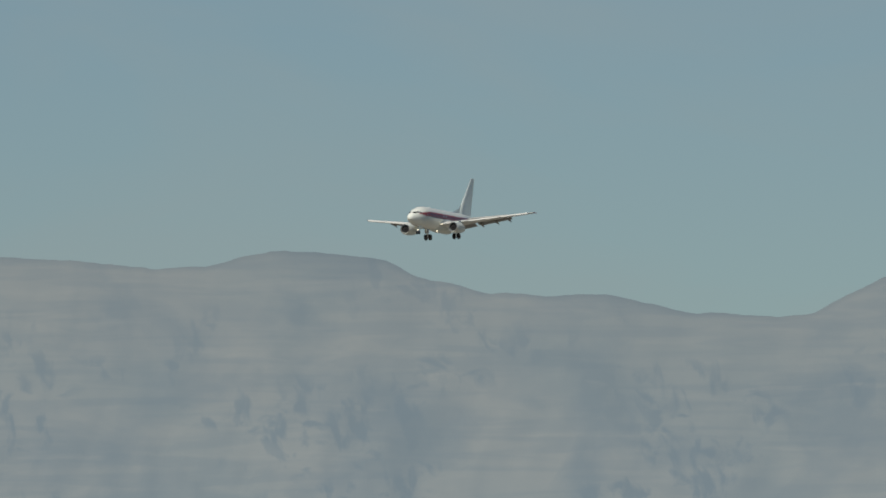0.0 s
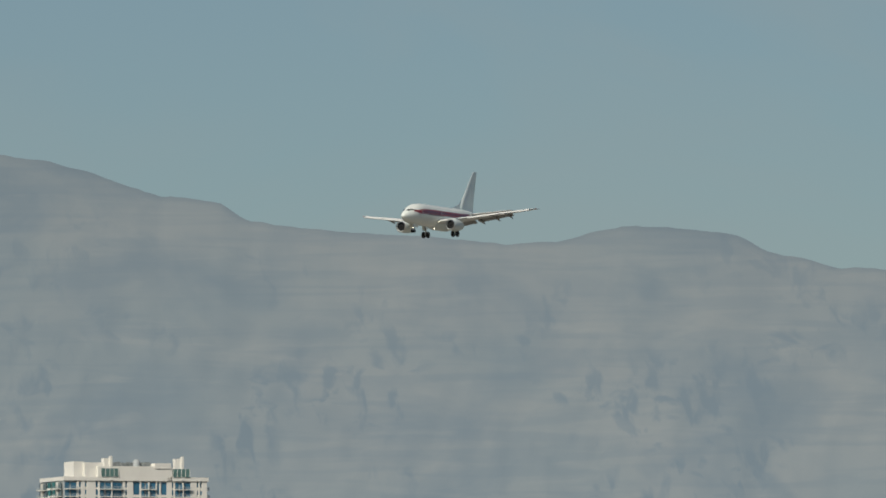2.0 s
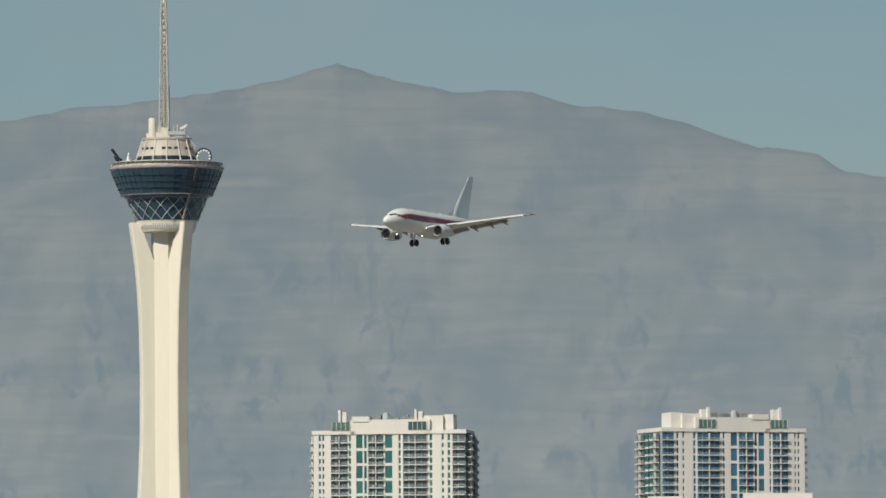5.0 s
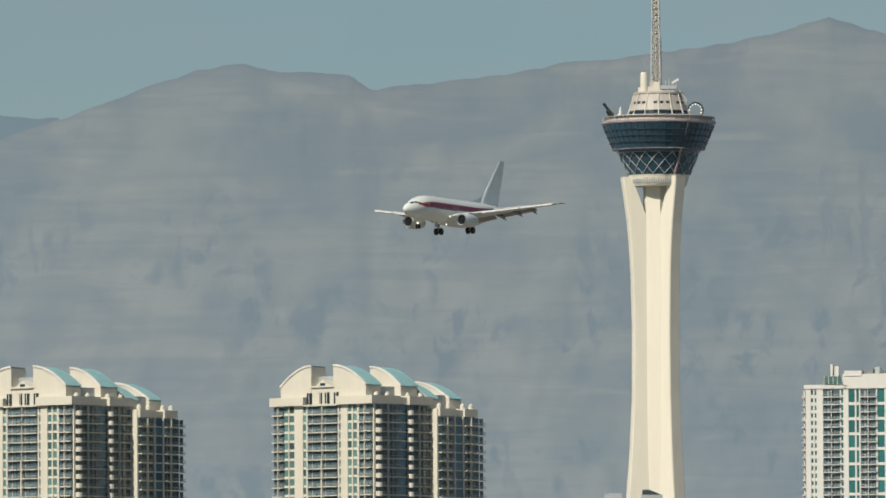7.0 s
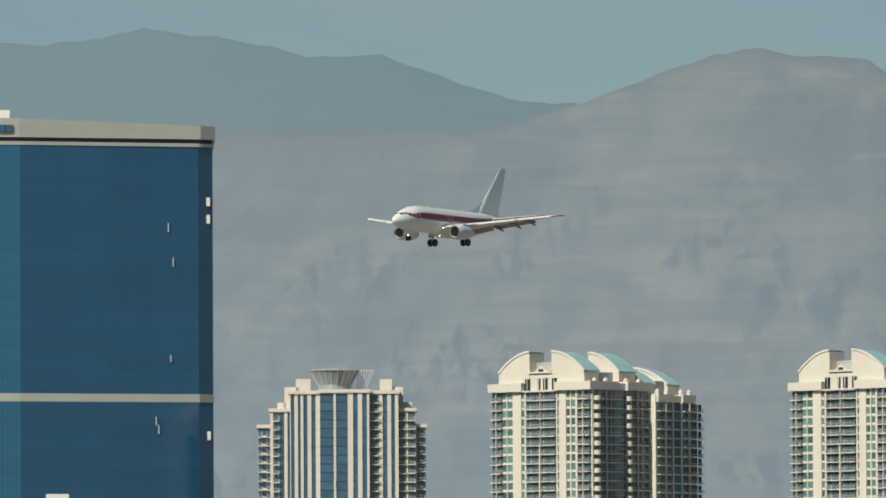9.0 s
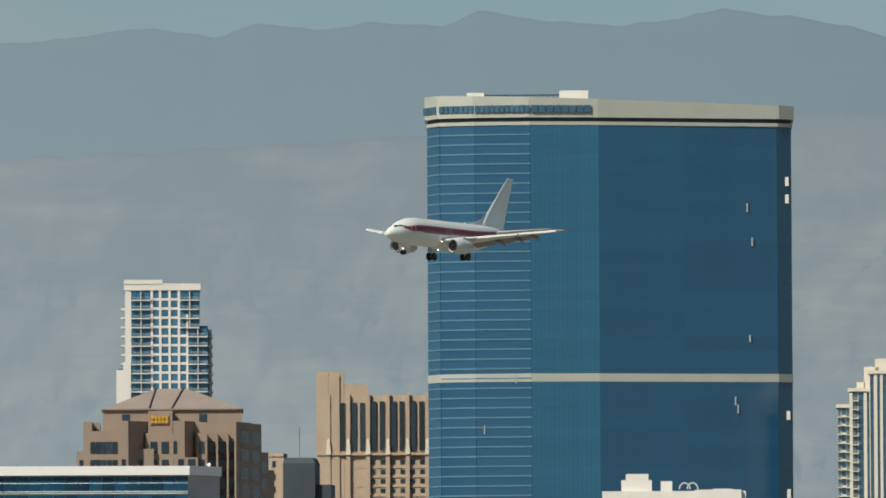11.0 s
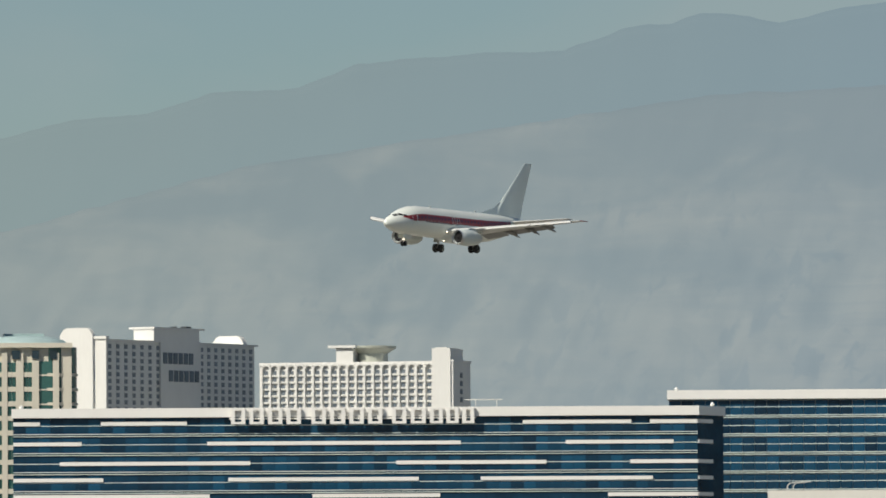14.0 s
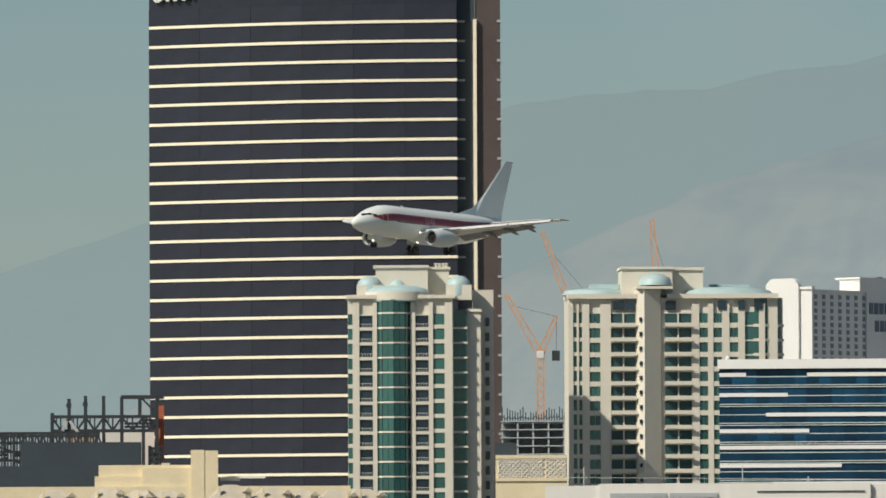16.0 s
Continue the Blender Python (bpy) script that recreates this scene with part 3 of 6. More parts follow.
            part("slat", bm, WINGGREY, wing, "bright leading edge slat")
        bm = bmesh.new()
        tube(bm, [(-3.8, 0.02), (-4.1, 0.07), (-5.2, 0.06), (-5.7, 0.02)], 16.9 * side, 1.0, 8)
        part("wingtip_light", bm, PLANERED, wing, "small red wingtip light")
        # tailplane
        bm = bmesh.new()
        blade(bm, [(-10.4, -14.3, 0.3, 0.95, 0.42), (-14.4, -16.0, 7.15, 1.78, 0.14)])
        for v in bm.verts:
            v.co.y *= side
        part("tailplane", bm, WINGGREY, plane, "light grey horizontal stabiliser", smooth=True)
        # engine
        y, z = 4.83 * side, -1.92
        bm = bmesh.new()
        tube(bm, [(6.15, 0.80), (6.22, 0.88), (6.1, 0.97), (5.4, 1.08), (4.2, 1.12), (2.9, 1.0), (2.0, 0.82), (2.0, 0.74), (3.0, 0.7), (5.2, 0.76), (6.05, 0.78)], y, z, close=False)
        for v in bm.verts:
            if v.co.z < z:
                v.co.z = z + (v.co.z - z) * 0.94
        engine = part("engine", bm, PLANEGREY, plane, "grey turbofan nacelle", smooth=True)
        bm = bmesh.new()
        tube(bm, [(6.05, 0.775), (6.2, 0.81), (6.26, 0.87), (6.2, 0.925), (6.05, 0.975), (5.9, 1.0)], y, z, close=False)
        part("inlet_lip", bm, BARE, engine, "polished metal inlet lip", smooth=True)
        bm = bmesh.new()
        tube(bm, [(5.82, 0.78), (5.72, 0.3), (5.9, 0.16), (6.05, 0.02)], y, z)
        part("fan", bm, FAN, engine, "dark fan disc with spinner", smooth=True)
        bm = bmesh.new()
        tube(bm, [(3.0, 0.68), (1.6, 0.52), (1.2, 0.42), (0.7, 0.08)], y, z)
        part("exhaust_cone", bm, BARE, engine, "bare metal exhaust cone", smooth=True)
        bm = bmesh.new()
        box(bm, 0.8, 4.9, y - 0.16, y + 0.16, z + 0.85, z + 1.32)
        for v in bm.verts:
            if v.co.x > 4 and v.co.z > z + 1:
                v.co.x, v.co.z = 3.6, z + 1.32
        part("pylon", bm, PLANEGREY, engine)
        # main gear
        bm = bmesh.new()
        beam(bm, (-0.2, 2.9 * side, -1.0), (-0.2, 2.88 * side, -3.05), 0.24)
        beam(bm, (-0.2, 2.88 * side, -2.2), (-0.3, 1.5 * side, -1.2), 0.13)
        beam(bm, (-0.2, 2.45 * side, -3.1), (-0.2, 3.3 * side, -3.1), 0.16)
        gear = part("main_gear", bm, BARE, plane, "lowered main landing gear leg")
        for dy in (-0.43, 0.43):
            wheel(gear, -0.2, 2.88 * side + dy, -3.1, 0.56, 0.4)
        bm = boxes((-0.75, 0.35, 3.28 * side - 0.03, 3.28 * side + 0.03, -2.35, -1.1))
        part("gear_door", bm, PLANEWHITE, gear)
        bm = bmesh.new()
        bmesh.ops.create_icosphere(bm, subdivisions=1, radius=0.085, matrix=Matrix.Translation((4.55, 1.95 * side, -1.2)))
        part("landing_light", bm, LAMP, plane, "lit landing light at the wing root")
    bm = bmesh.new()
    bmesh.ops.create_icosphere(bm, subdivisions=1, radius=0.1, matrix=Matrix.Translation((3.0, 0.3, -2.28)))
    part("belly_light", bm, LAMP, plane, "lit lamp under the belly")
    # fin: lofted like a wing, then turned upright
    bm = bmesh.new()
    blade(bm, [(-7.8, -13.95, 0, 0, 0.55), (-9.45, -14.4, 2.1, 0, 0.46), (-14.35, -15.9, 7.38, 0, 0.16)])
    for v in bm.verts:
        v.co = Vector((v.co.x, v.co.z, 1.55 + v.co.y))
    part("fin", bm, FINPAINT, plane, "tall plain grey tail fin", smooth=True)
    bm = bmesh.new()
    a = [bm.verts.new(p) for p in ((-5.0, 0, 1.80), (-9.3, 0.26, 1.4), (-9.3, -0.26, 1.4), (-10.2, 0, 4.3), (-9.3, 0, 1.3), (-8.1, 0, 2.72))]
    for f in ((0, 1, 5), (5, 1, 3), (0, 5, 2), (5, 3, 2), (1, 4, 3), (4, 2, 3), (0, 2, 4), (0, 4, 1)):
        bm.faces.new([a[i] for i in f])
    part("dorsal_fillet", bm, FINPAINT, plane)
    # nose gear
    bm = bmesh.new()
    beam(bm, (11.0, 0, -1.6), (11.2, 0, -3.1), 0.17)
    beam(bm, (11.2, -0.3, -3.15), (11.2, 0.3, -3.15), 0.12)
    gear = part("nose_gear", bm, BARE, plane, "lowered nose gear leg")
    for dy in (-0.22, 0.22):
        wheel(gear, 11.2, dy, -3.15, 0.34, 0.2)
    for dy in (-0.42, 0.42):
        part("gear_door", boxes((10.2, 11.9, dy - 0.02, dy + 0.02, -2.5, -1.8)), PLANEWHITE, gear)
    bm = bmesh.new()
    bmesh.ops.create_icosphere(bm, subdivisions=1, radius=0.085, matrix=Matrix.Translation((11.35, 0, -2.6)))
    part("taxi_light", bm, LAMP, gear, "lit taxi light on the nose gear")
    for x, h in ((6.0, 0.4), (-4.0, 0.35)):
        r, z = hull_at(x)
        part("antenna", boxes((x - 0.2, x + 0.2, -0.02, 0.02, z + r * 1.06 - 0.05, z + r * 1.06 + h * 0.45)), PLANEWHITE, fuselage)
    return plane


plane = airliner()


# ---- observation tower ----
PODLINE = material("blue_grey_mullion", (0.028, 0.055, 0.078), 0.5, size=2, vary=0.2)
BEIGE = material("beige_panel", (0.45, 0.415, 0.365), 0.6, size=3, vary=0.12)


def observation_tower():
    t = place("observation_tower", -1.140, 4290, 0, "tall cream concrete observation tower with a dark glazed pod and mast", "tower")
    t.matrix_basis = Matrix.Translation((0, 0, -1.3)) @ t.matrix_basis
    # three legs round a core; they part from it under the pod
    outer = [(0, 32), (60, 19), (95, 14.6), (117, 12.6), (135, 11.2), (158, 10.1), (185, 9.9), (207, 10.4), (218, 11.0), (226.8, 11.75), (227, 11.8), (234, 12.7), (241, 13.7), (244.8, 14.2)]
    for ang in (-48, -168, 72):
        bm = bmesh.new()
        q = Matrix.Rotation(radians(ang), 3, "Z")
        rings = []
        for z, r in outer:
            inn = 0.0 if z < 226.9 else r - 7.8 + (z - 227) * 0.24
            w = 2.75 if z > 150 else 2.75 + (150 - z) * 0.012
            rings.append([bm.verts.new(q @ Vector((x, y, z)) + Vector((-0.8, 0, 0))) for x, y in ((inn, -w), (r - 0.35, -w), (r, -w * 0.85), (r, w * 0.85), (r - 0.35, w), (inn, w))])
        for a, b in zip(rings, rings[1:]):
            for k in range(6):
                bm.faces.new((a[k], a[(k + 1) % 6], b[(k + 1) % 6], b[k]))
        bm.faces.new(rings[0])
        bm.faces.new(rings[-1])
        part("leg", bm, CONCRETE, t, "smooth cream concrete leg")
    bm = bmesh.new()
    outline = []
    for k in range(3):
        mid = radians(-108 + 120 * k)
        for e in (-2.9, 2.9):
            outline.append((-0.8 + 4.9 * math.cos(mid) - e * math.sin(mid), 4.9 * math.sin(mid) + e * math.cos(mid)))
    prism(bm, outline, 0, 246)
    part("core", bm, CONCRETE, t)
    bm = bmesh.new()
    lathe(bm, [(6.0, 241.0), (10.9, 241.2), (11.9, 244.9), (12.2, 245.6)], 48)
    part("collar", bm, CONCRETE, t, "ribbed concrete collar")
    rnd = random.Random(4)
    for k in range(26):
        a = radians(-150 + k * 4.6)
        part("collar_mark", boxes((-0.22, 0.22, -0.2, 0.2, -0.8 - 0.5 * rnd.random(), 0.5 + 0.7 * rnd.random())), GREYWALL, t, m=pose(11.55 * math.cos(a), 11.55 * math.sin(a), 243.1, 0, 0, math.degrees(a) + 90))
    bm = bmesh.new()
    lathe(bm, [(12.2, 245.5), (15.6, 254.2), (16.6, 254.4), (16.6, 255.4), (18.0, 255.6), (22.0, 265.0), (22.4, 265.6)], 48)
    pod = part("pod", bm, PODGLASS, t, "dark blue glazed restaurant pod", smooth=False)
    # mullions and rings of the pod
    bm = bmesh.new()
    for k in range(48):
        a = 2 * math.pi * k / 48
        c, s = math.cos(a), math.sin(a)
        beam(bm, (18.05 * c, 18.05 * s, 255.6), (22.1 * c, 22.1 * s, 265.0), 0.16)
    part("mullions", bm, PODLINE, pod)
    for r0, z in ((18.1, 255.5), (19.2, 258.0), (20.2, 260.4), (21.2, 262.8), (15.9, 254.3)):
        bm = bmesh.new()
        lathe(bm, [(r0 + 0.1, z - 0.14), (r0 + 0.35, z), (r0 + 0.1, z + 0.14)], 48)
        part("glazing_ring", bm, PINKGREY if r0 in (18.1, 15.9) else PODLINE, pod)
    for k in range(18):
        for d in (-1, 1):
            a, b = 2 * math.pi * k / 18, 2 * math.pi * (k + d * 1.5) / 18
            bm = bmesh.new()
            run = [((12.45 + 3.4 * f) * math.cos(a + (b - a) * f), (12.45 + 3.4 * f) * math.sin(a + (b - a) * f), 245.7 + 8.4 * f) for f in (0, 0.2, 0.4, 0.6, 0.8, 1)]
            for p, q in zip(run, run[1:]):
                beam(bm, p, q, 0.24)
            part("diagonal_brace", bm, RAIL, pod)
    bm = bmesh.new()
    beam(bm, (6.4, -11.0, 245.8), (11.7, -19.3, 266.6), 0.7)
    part("lift_rail", bm, PINKGREY, pod, "pale inclined rail on the glass")
    bm = bmesh.new()
    lathe(bm, [(22.4, 265.5), (22.7, 265.9), (22.7, 266.5), (21.5, 266.7), (12.5, 267.0)], 48)
    part("deck_rim", bm, PINKGREY, t, "pale metal deck rim")
    bm = bmesh.new()
    lathe(bm, [(21.6, 266.5), (20.6, 268.7), (20.2, 268.7), (20.2, 266.7)], 48)
    part("deck_wall", bm, BEIGE, t, "low beige wall round the deck")
    bm = bmesh.new()
    for k in range(64):
        a = 2 * math.pi * k / 64
        beam(bm, (22.0 * math.cos(a), 22.0 * math.sin(a), 266.6), (22.2 * math.cos(a), 22.2 * math.sin(a), 268.3), 0.14)
    lathe(bm, [(22.1, 268.2), (22.3, 268.25), (22.1, 268.4)], 48)
    part("deck_railing", bm, SILVER, t)
    bm = bmesh.new()
    lathe(bm, [(13.2, 266.8), (12.6, 269.0)], 40)
    lathe(bm, [(11.9, 270.8), (9.6, 277.4), (10.0, 277.5), (10.0, 278.2), (8.6, 278.4)], 40)
    upper = part("upper_deck", bm, BEIGE, t, "conical beige upper deck")
    bm = bmesh.new()
    lathe(bm, [(12.4, 268.9), (11.9, 270.9)], 40)
    part("window_band", bm, DARKGLASS, upper, "dark band of windows")
    bm = bmesh.new()
    for k in range(14):
        a = 2 * math.pi * (k + 0.5) / 14
        c, s = math.cos(a), math.sin(a)
        beam(bm, (13.3 * c, 13.3 * s, 267.0), (9.9 * c, 9.9 * s, 277.4), 0.36)
    part("ribs", bm, CREAM, upper)
    for k in range(28):
        if k % 4 != 3:
            a = 2 * math.pi * (k + 0.5) / 28
            part("small_window", boxes((-0.7, 0.7, -0.25, 0.25, -0.5, 0.5)), DARKGLASS, upper, m=pose(10.75 * math.cos(a), 10.75 * math.sin(a), 273.9, 0, 0, math.degrees(a) + 90))
    bm = boxes((-4.2, 2.6, -5, 3, 278, 280.4), (-3.4, 0.6, -4, 2, 280, 282.4), (-8.0, -6.9, -3, 0, 278, 280.2))
    part("roof_plant", bm, CREAM, t, "cream plant rooms under the mast")
    bm = bmesh.new()
    lathe(bm, [(1.5, 278), (1.5, 285.6), (1.1, 286.2), (0, 286.2)], 16, -5.6, -3)
    part("roof_drum", bm, CREAM, t, "tall cream drum beside the mast", smooth=True)
    bm = boxes((0.4, 7.2, -5.4, -3, 279.4, 280.8), (1.4, 6.4, -5, -3, 278, 279.4))
    part("roof_canopy", bm, GREYWALL, t, "grey canopy with an overhanging roof")
    for x, h in ((-3.0, 287), (-2.5, 284.5), (2.9, 283), (4.2, 283.4), (5.4, 282.6), (7.0, 281.6)):
        bm = bmesh.new()
        beam(bm, (x, -4, 277.8), (x, -4, h), 0.28)
        part("roof_mast", bm, SILVER, t)
    bm = bmesh.new()
    beam(bm, (5.4, -4, 281.8), (8.0, -4, 283.3), 0.8)
    part("roof_dish", bm, WHITE, t, "white dish arm")
    bm = bmesh.new()
    for k in range(9):
        beam(bm, (7.4 + k * 0.4, -4, 277.6 - k * 0.55), (8.0 + k * 0.4, -4, 279.4 - k * 0.55), 0.25)
    beam(bm, (8.0, -4, 279.4), (11.2, -4, 275.0), 0.25)
    beam(bm, (7.4, -4, 277.6), (10.6, -4, 273.2), 0.25)
    part("roof_stair", bm, SILVER, t, "pale railed stair down the cone")
    # mast
    bm = bmesh.new()
    z, r = 280.0, 1.9
    corners = lambda r, z: [Vector((x * r - 0.9, y * r, z)) for x, y in ((-1, -1), (1, -1), (1, 1), (-1, 1))]
    while z < 331:
        r2 = max(0.9, r - 0.045)
        a, b = corners(r, z), corners(r2, z + 2.4)
        for k in range(4):
            beam(bm, a[k], b[k], 0.55)
            beam(bm, a[k], b[(k + 1) % 4], 0.28)
            beam(bm, a[(k + 1) % 4], b[k], 0.28)
        z, r = z + 2.4, r2
    mast = part("mast", bm, SILVER, t, "pale lattice mast")
    bm = bmesh.new()
    lathe(bm, [(0.8, 280), (0.7, 331), (0.45, 333), (0.3, 350)], 8, -0.9, 0)
    part("needle", bm, CREAM, mast)
    bm = bmesh.new()
    for dx in (1.3, 1.9):
        beam(bm, (dx - 0.8, -1.2, 279), (dx - 1.0, -1.0, 302 if dx < 1.6 else 299), 0.5)
    part("ride_rail", bm, PINKGREY, mast, "dull reddish ride rail on the mast")
    # rides on the deck
    bm = bmesh.new()
    pts = [(14.6 + 3.0 * math.cos(a), -9, 270.6 + 3.1 * math.sin(a)) for a in [radians(-50 + k * 14) for k in range(17)]]
    for a, b in zip(pts, pts[1:]):
        beam(bm, a, b, 0.6)
    loop_ride = part("loop_ride", bm, DARKSTEEL, t, "dark ring ride with white lamps")
    for p in pts[2::2]:
        part("lamp", boxes((14.6 + (p[0] - 14.6) * 0.8 - 0.2, 14.6 + (p[0] - 14.6) * 0.8 + 0.2, p[1] - 0.3, p[1] + 0.3, 270.6 + (p[2] - 270.6) * 0.8 - 0.2, 270.6 + (p[2] - 270.6) * 0.8 + 0.2)), BULB, loop_ride)
    bm = bmesh.new()
    beam(bm, (-17.6, -4, 266.5), (-18.6, -5, 270), 1.2)
    beam(bm, (-18.4, -5, 269.4), (-21.6, -8, 273.6), 0.8)
    beam(bm, (-18.4, -5, 268.4), (-20.0, -7, 271.0), 1.4)
    part("arm_ride", bm, DARKSTEEL, t, "dark slanting ride arm on the deck")
    bm = bmesh.new()
    lathe(bm, [(2.6, 266.6), (2.2, 268.2), (0.9, 269.6), (0.3, 272.2), (0, 272.6)], 16, -15.0, -6)
    lathe(bm, [(1.6, 266.6), (1.4, 268.4), (0, 269)], 12, -11.5, -9)
    part("deck_kiosk", bm, SILVER, t, "small pale kiosks on the deck", smooth=True)


observation_tower()


# ---- white condominium towers with teal windows ----
TT_COLUMNS = [(0.0, 2.0, "p"), (2.0, 2.8, "s"), (2.8, 3.4, "p"), (3.4, 4.1, "s"), (4.1, 6.6, "p"), (6.6, 13.0, "b"), (13.0, 13.5, "p"), (13.5, 14.3, "w"), (14.3, 16.3, "p"),
              (16.3, 18.7, "d"), (18.7, 19.3, "p"), (19.3, 20.3, "d"), (20.3, 20.8, "p"), (20.8, 26.7, "b"), (26.7, 27.3, "p"), (27.3, 30.0, "d"), (30.0, 32.4, "p"),
              (32.4, 33.2, "w"), (33.2, 34.1, "p"), (34.1, 43.5, "b"), (43.5, 44.2, "p"), (44.2, 45.2, "w"), (45.2, 48.8, "p"), (48.8, 49.6, "s"), (49.6, 51.1, "p"),
              (51.1, 52.0, "w"), (52.0, 52.9, "p"), (52.9, 57.6, "b")]


def white_condominium(az, turn, mirrored, label):
    t = place("condominium_tower", az, 4100, turn, label, "apartment tower", "white towers beside the mast tower")
    flip = (lambda a, b: (58.2 - b, 58.2 - a)) if mirrored else (lambda a, b: (a, b))
    left = Matrix.Translation((-30, 0, 0))
    storey, top = 2.84, 153.0
    box_ = lambda x0, x1, y0, y1, z0, z1: (*[x - 30 for x in flip(x0, x1)], y0, y1, z0, z1)
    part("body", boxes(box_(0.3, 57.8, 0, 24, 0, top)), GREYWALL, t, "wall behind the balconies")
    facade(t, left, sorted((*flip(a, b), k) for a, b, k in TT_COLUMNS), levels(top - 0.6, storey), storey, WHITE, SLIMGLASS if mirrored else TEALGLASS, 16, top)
    part("parapet", boxes(box_(-0.6, 16.0, -0.9, 24, top - 0.3, top + 1.2), box_(43.4, 58.2, -0.9, 24, top - 0.3, top + 1.2)), WHITE, t)
    part("penthouse", boxes(box_(14.2, 44.4, -0.9, 20, top - 0.3, top + 5.2), box_(14.8, 21.4, -1.2, 10, top + 4.4, top + 6.4), box_(40.5, 49.2, 0.5, 20, top, top + 6.6)), WHITE, t, "white penthouse storey")
    for a, b in ((7.4, 9.8), (10.6, 13.6), (35.0, 38.2), (39.2, 43.0)):
        x0, x1 = flip(a, b)
        part("penthouse_window", boxes((x0 - 30, x1 - 30, 0.6, 1.2, top + 0.8, top + 4.2)), TEALGLASS, t)
    part("penthouse_wing", boxes(box_(7.0, 14.2, 1.2, 14, top, top + 4.4)), WHITE, t)
    for a in (9.6, 38.6):
        part("roof_fin", boxes(box_(a, a + 0.9, -1.1, 0.2, top, top + 9.0), box_(a + 0.9, a + 3.0, -0.2, 2.6, top + 4, top + 8.2)), WHITE, t)
    bm = bmesh.new()
    rnd = random.Random(5 + mirrored)
    x = 21.6
    while x < 36:
        wide, h = 0.7 + 1.6 * rnd.random(), 0.7 + 1.3 * rnd.random()
        box(bm, *[q - 30 for q in flip(x, x + wide)], 2 + 2 * rnd.random(), 6, top + 5.2, top + 5.2 + h)
        x += wide * rnd.uniform(0.7, 1.15)
    part("roof_plant", bm, PLANTGREY, t, "dark grey roof machinery")
    bm = bmesh.new()
    lathe(bm, [(1.3, top + 5.2), (1.3, top + 7.2), (0.9, top + 7.9), (0, top + 8.1)], 14, sum(flip(27.0, 27.4)) / 2 - 30, 3)
    part("roof_tank", bm, GREYWALL, t, "round grey roof tank", smooth=True)
    for a, b in ((7.2, 14.0), (36.2, 43.2)):
        x0, x1 = flip(a, b)
        part("penthouse_glazing", boxes((x0 - 30, x1 - 30, -1.15, -0.5, top + 1.2, top + 4.3)), PALEGREEN, t, "pale green penthouse glazing")
        part("glazing_bars", boxes(*[(x0 - 30 + (x1 - x0) * i / 4 - 0.08, x0 - 30 + (x1 - x0) * i / 4 + 0.08, -1.25, -1.15, top + 1.2, top + 4.3) for i in range(5)]), WHITE, t)
    part("stair_head", boxes(box_(49.2, 53.0, 2, 12, top, top + 7.0)), WHITE, t)
    # the side wall, with its own balconies; shade of the unmirrored one painted as slate
    side_x = 27.9 if not mirrored else 28.1
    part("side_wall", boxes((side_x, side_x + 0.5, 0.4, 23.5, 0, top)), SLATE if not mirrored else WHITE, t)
    for sx, rz in ((28.5, 90), (-30.2, -90)):
        m = Matrix.Translation((sx, 0.5 if rz > 0 else 23.5, 0)) @ Matrix.Rotation(radians(rz), 4, "Z")
        facade(t, m, [(0.5, 7.5, "b"), (8.5, 11.5, "w"), (13, 16, "w"), (17, 22.5, "b")], levels(top - 0.6, storey), storey, WHITE, TEALGLASS, 4 if rz < 0 else 14, top)


white_condominium(-2.322, 8, False, "white condominium tower with teal windows and rows of balconies")
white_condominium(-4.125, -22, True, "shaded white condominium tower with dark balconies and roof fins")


# ---- cream towers with curved teal roofs ----
def arch_roof(parent, u0, u1, y0, y1, z0, rise, down):
    """A curved roof over u0..u1 that falls towards the side named by down, with cream gables in front and behind."""
    n = 10
    curve = []
    for k in range(n + 1):
        u = (u0 + (u1 - u0) * k / n) if down > 0 else (u1 - (u1 - u0) * k / n)
        curve.append((u, z0 + rise * (1 - 0.64 * (k / n) ** 1.9)))
    bm = bmesh.new()
    base = u0 if down > 0 else u1
    for y in (y0, y1):
        f = [bm.verts.new((base, y, z0))] + [bm.verts.new((u, y, z)) for u, z in curve] + [bm.verts.new((u1 if down > 0 else u0, y, z0))]
        bm.faces.new(f)
    vs = list(bm.verts)
    h = len(vs) // 2
    for k in range(h):
        bm.faces.new((vs[k], vs[(k + 1) % h], vs[(k + 1) % h + h], vs[k + h]))
    part("gable", bm, CREAM, parent, "cream curved gable")
    bm = bmesh.new()
    rows = [[bm.verts.new((u + 0.5 * down * (k / n), y, z + 0.35)) for k, (u, z) in enumerate(curve)] for y in (y0 + 0.7, y1 + 0.3)]
    low = [[bm.verts.new((u + 0.5 * down * (k / n), y, z + 0.05)) for k, (u, z) in enumerate(curve)] for y in (y0 + 0.7, y1 + 0.3)]
    for k in range(n):
        bm.faces.new((rows[0][k], rows[0][k + 1], rows[1][k + 1], rows[1][k]))
        bm.faces.new((low[0][k], low[0][k + 1], low[1][k + 1], low[1][k]))
    part("curved_roof", bm, TEALROOF, parent, "teal metal barrel roof")
    bm = bmesh.new()
    for (ua, za), (ub, zb) in zip(curve, curve[1:]):
        beam(bm, (ua, y0, za + 0.4), (ub + 0.1 * down, y0, zb + 0.4), 0.7)
    part("roof_edge", bm, WHITE, parent)


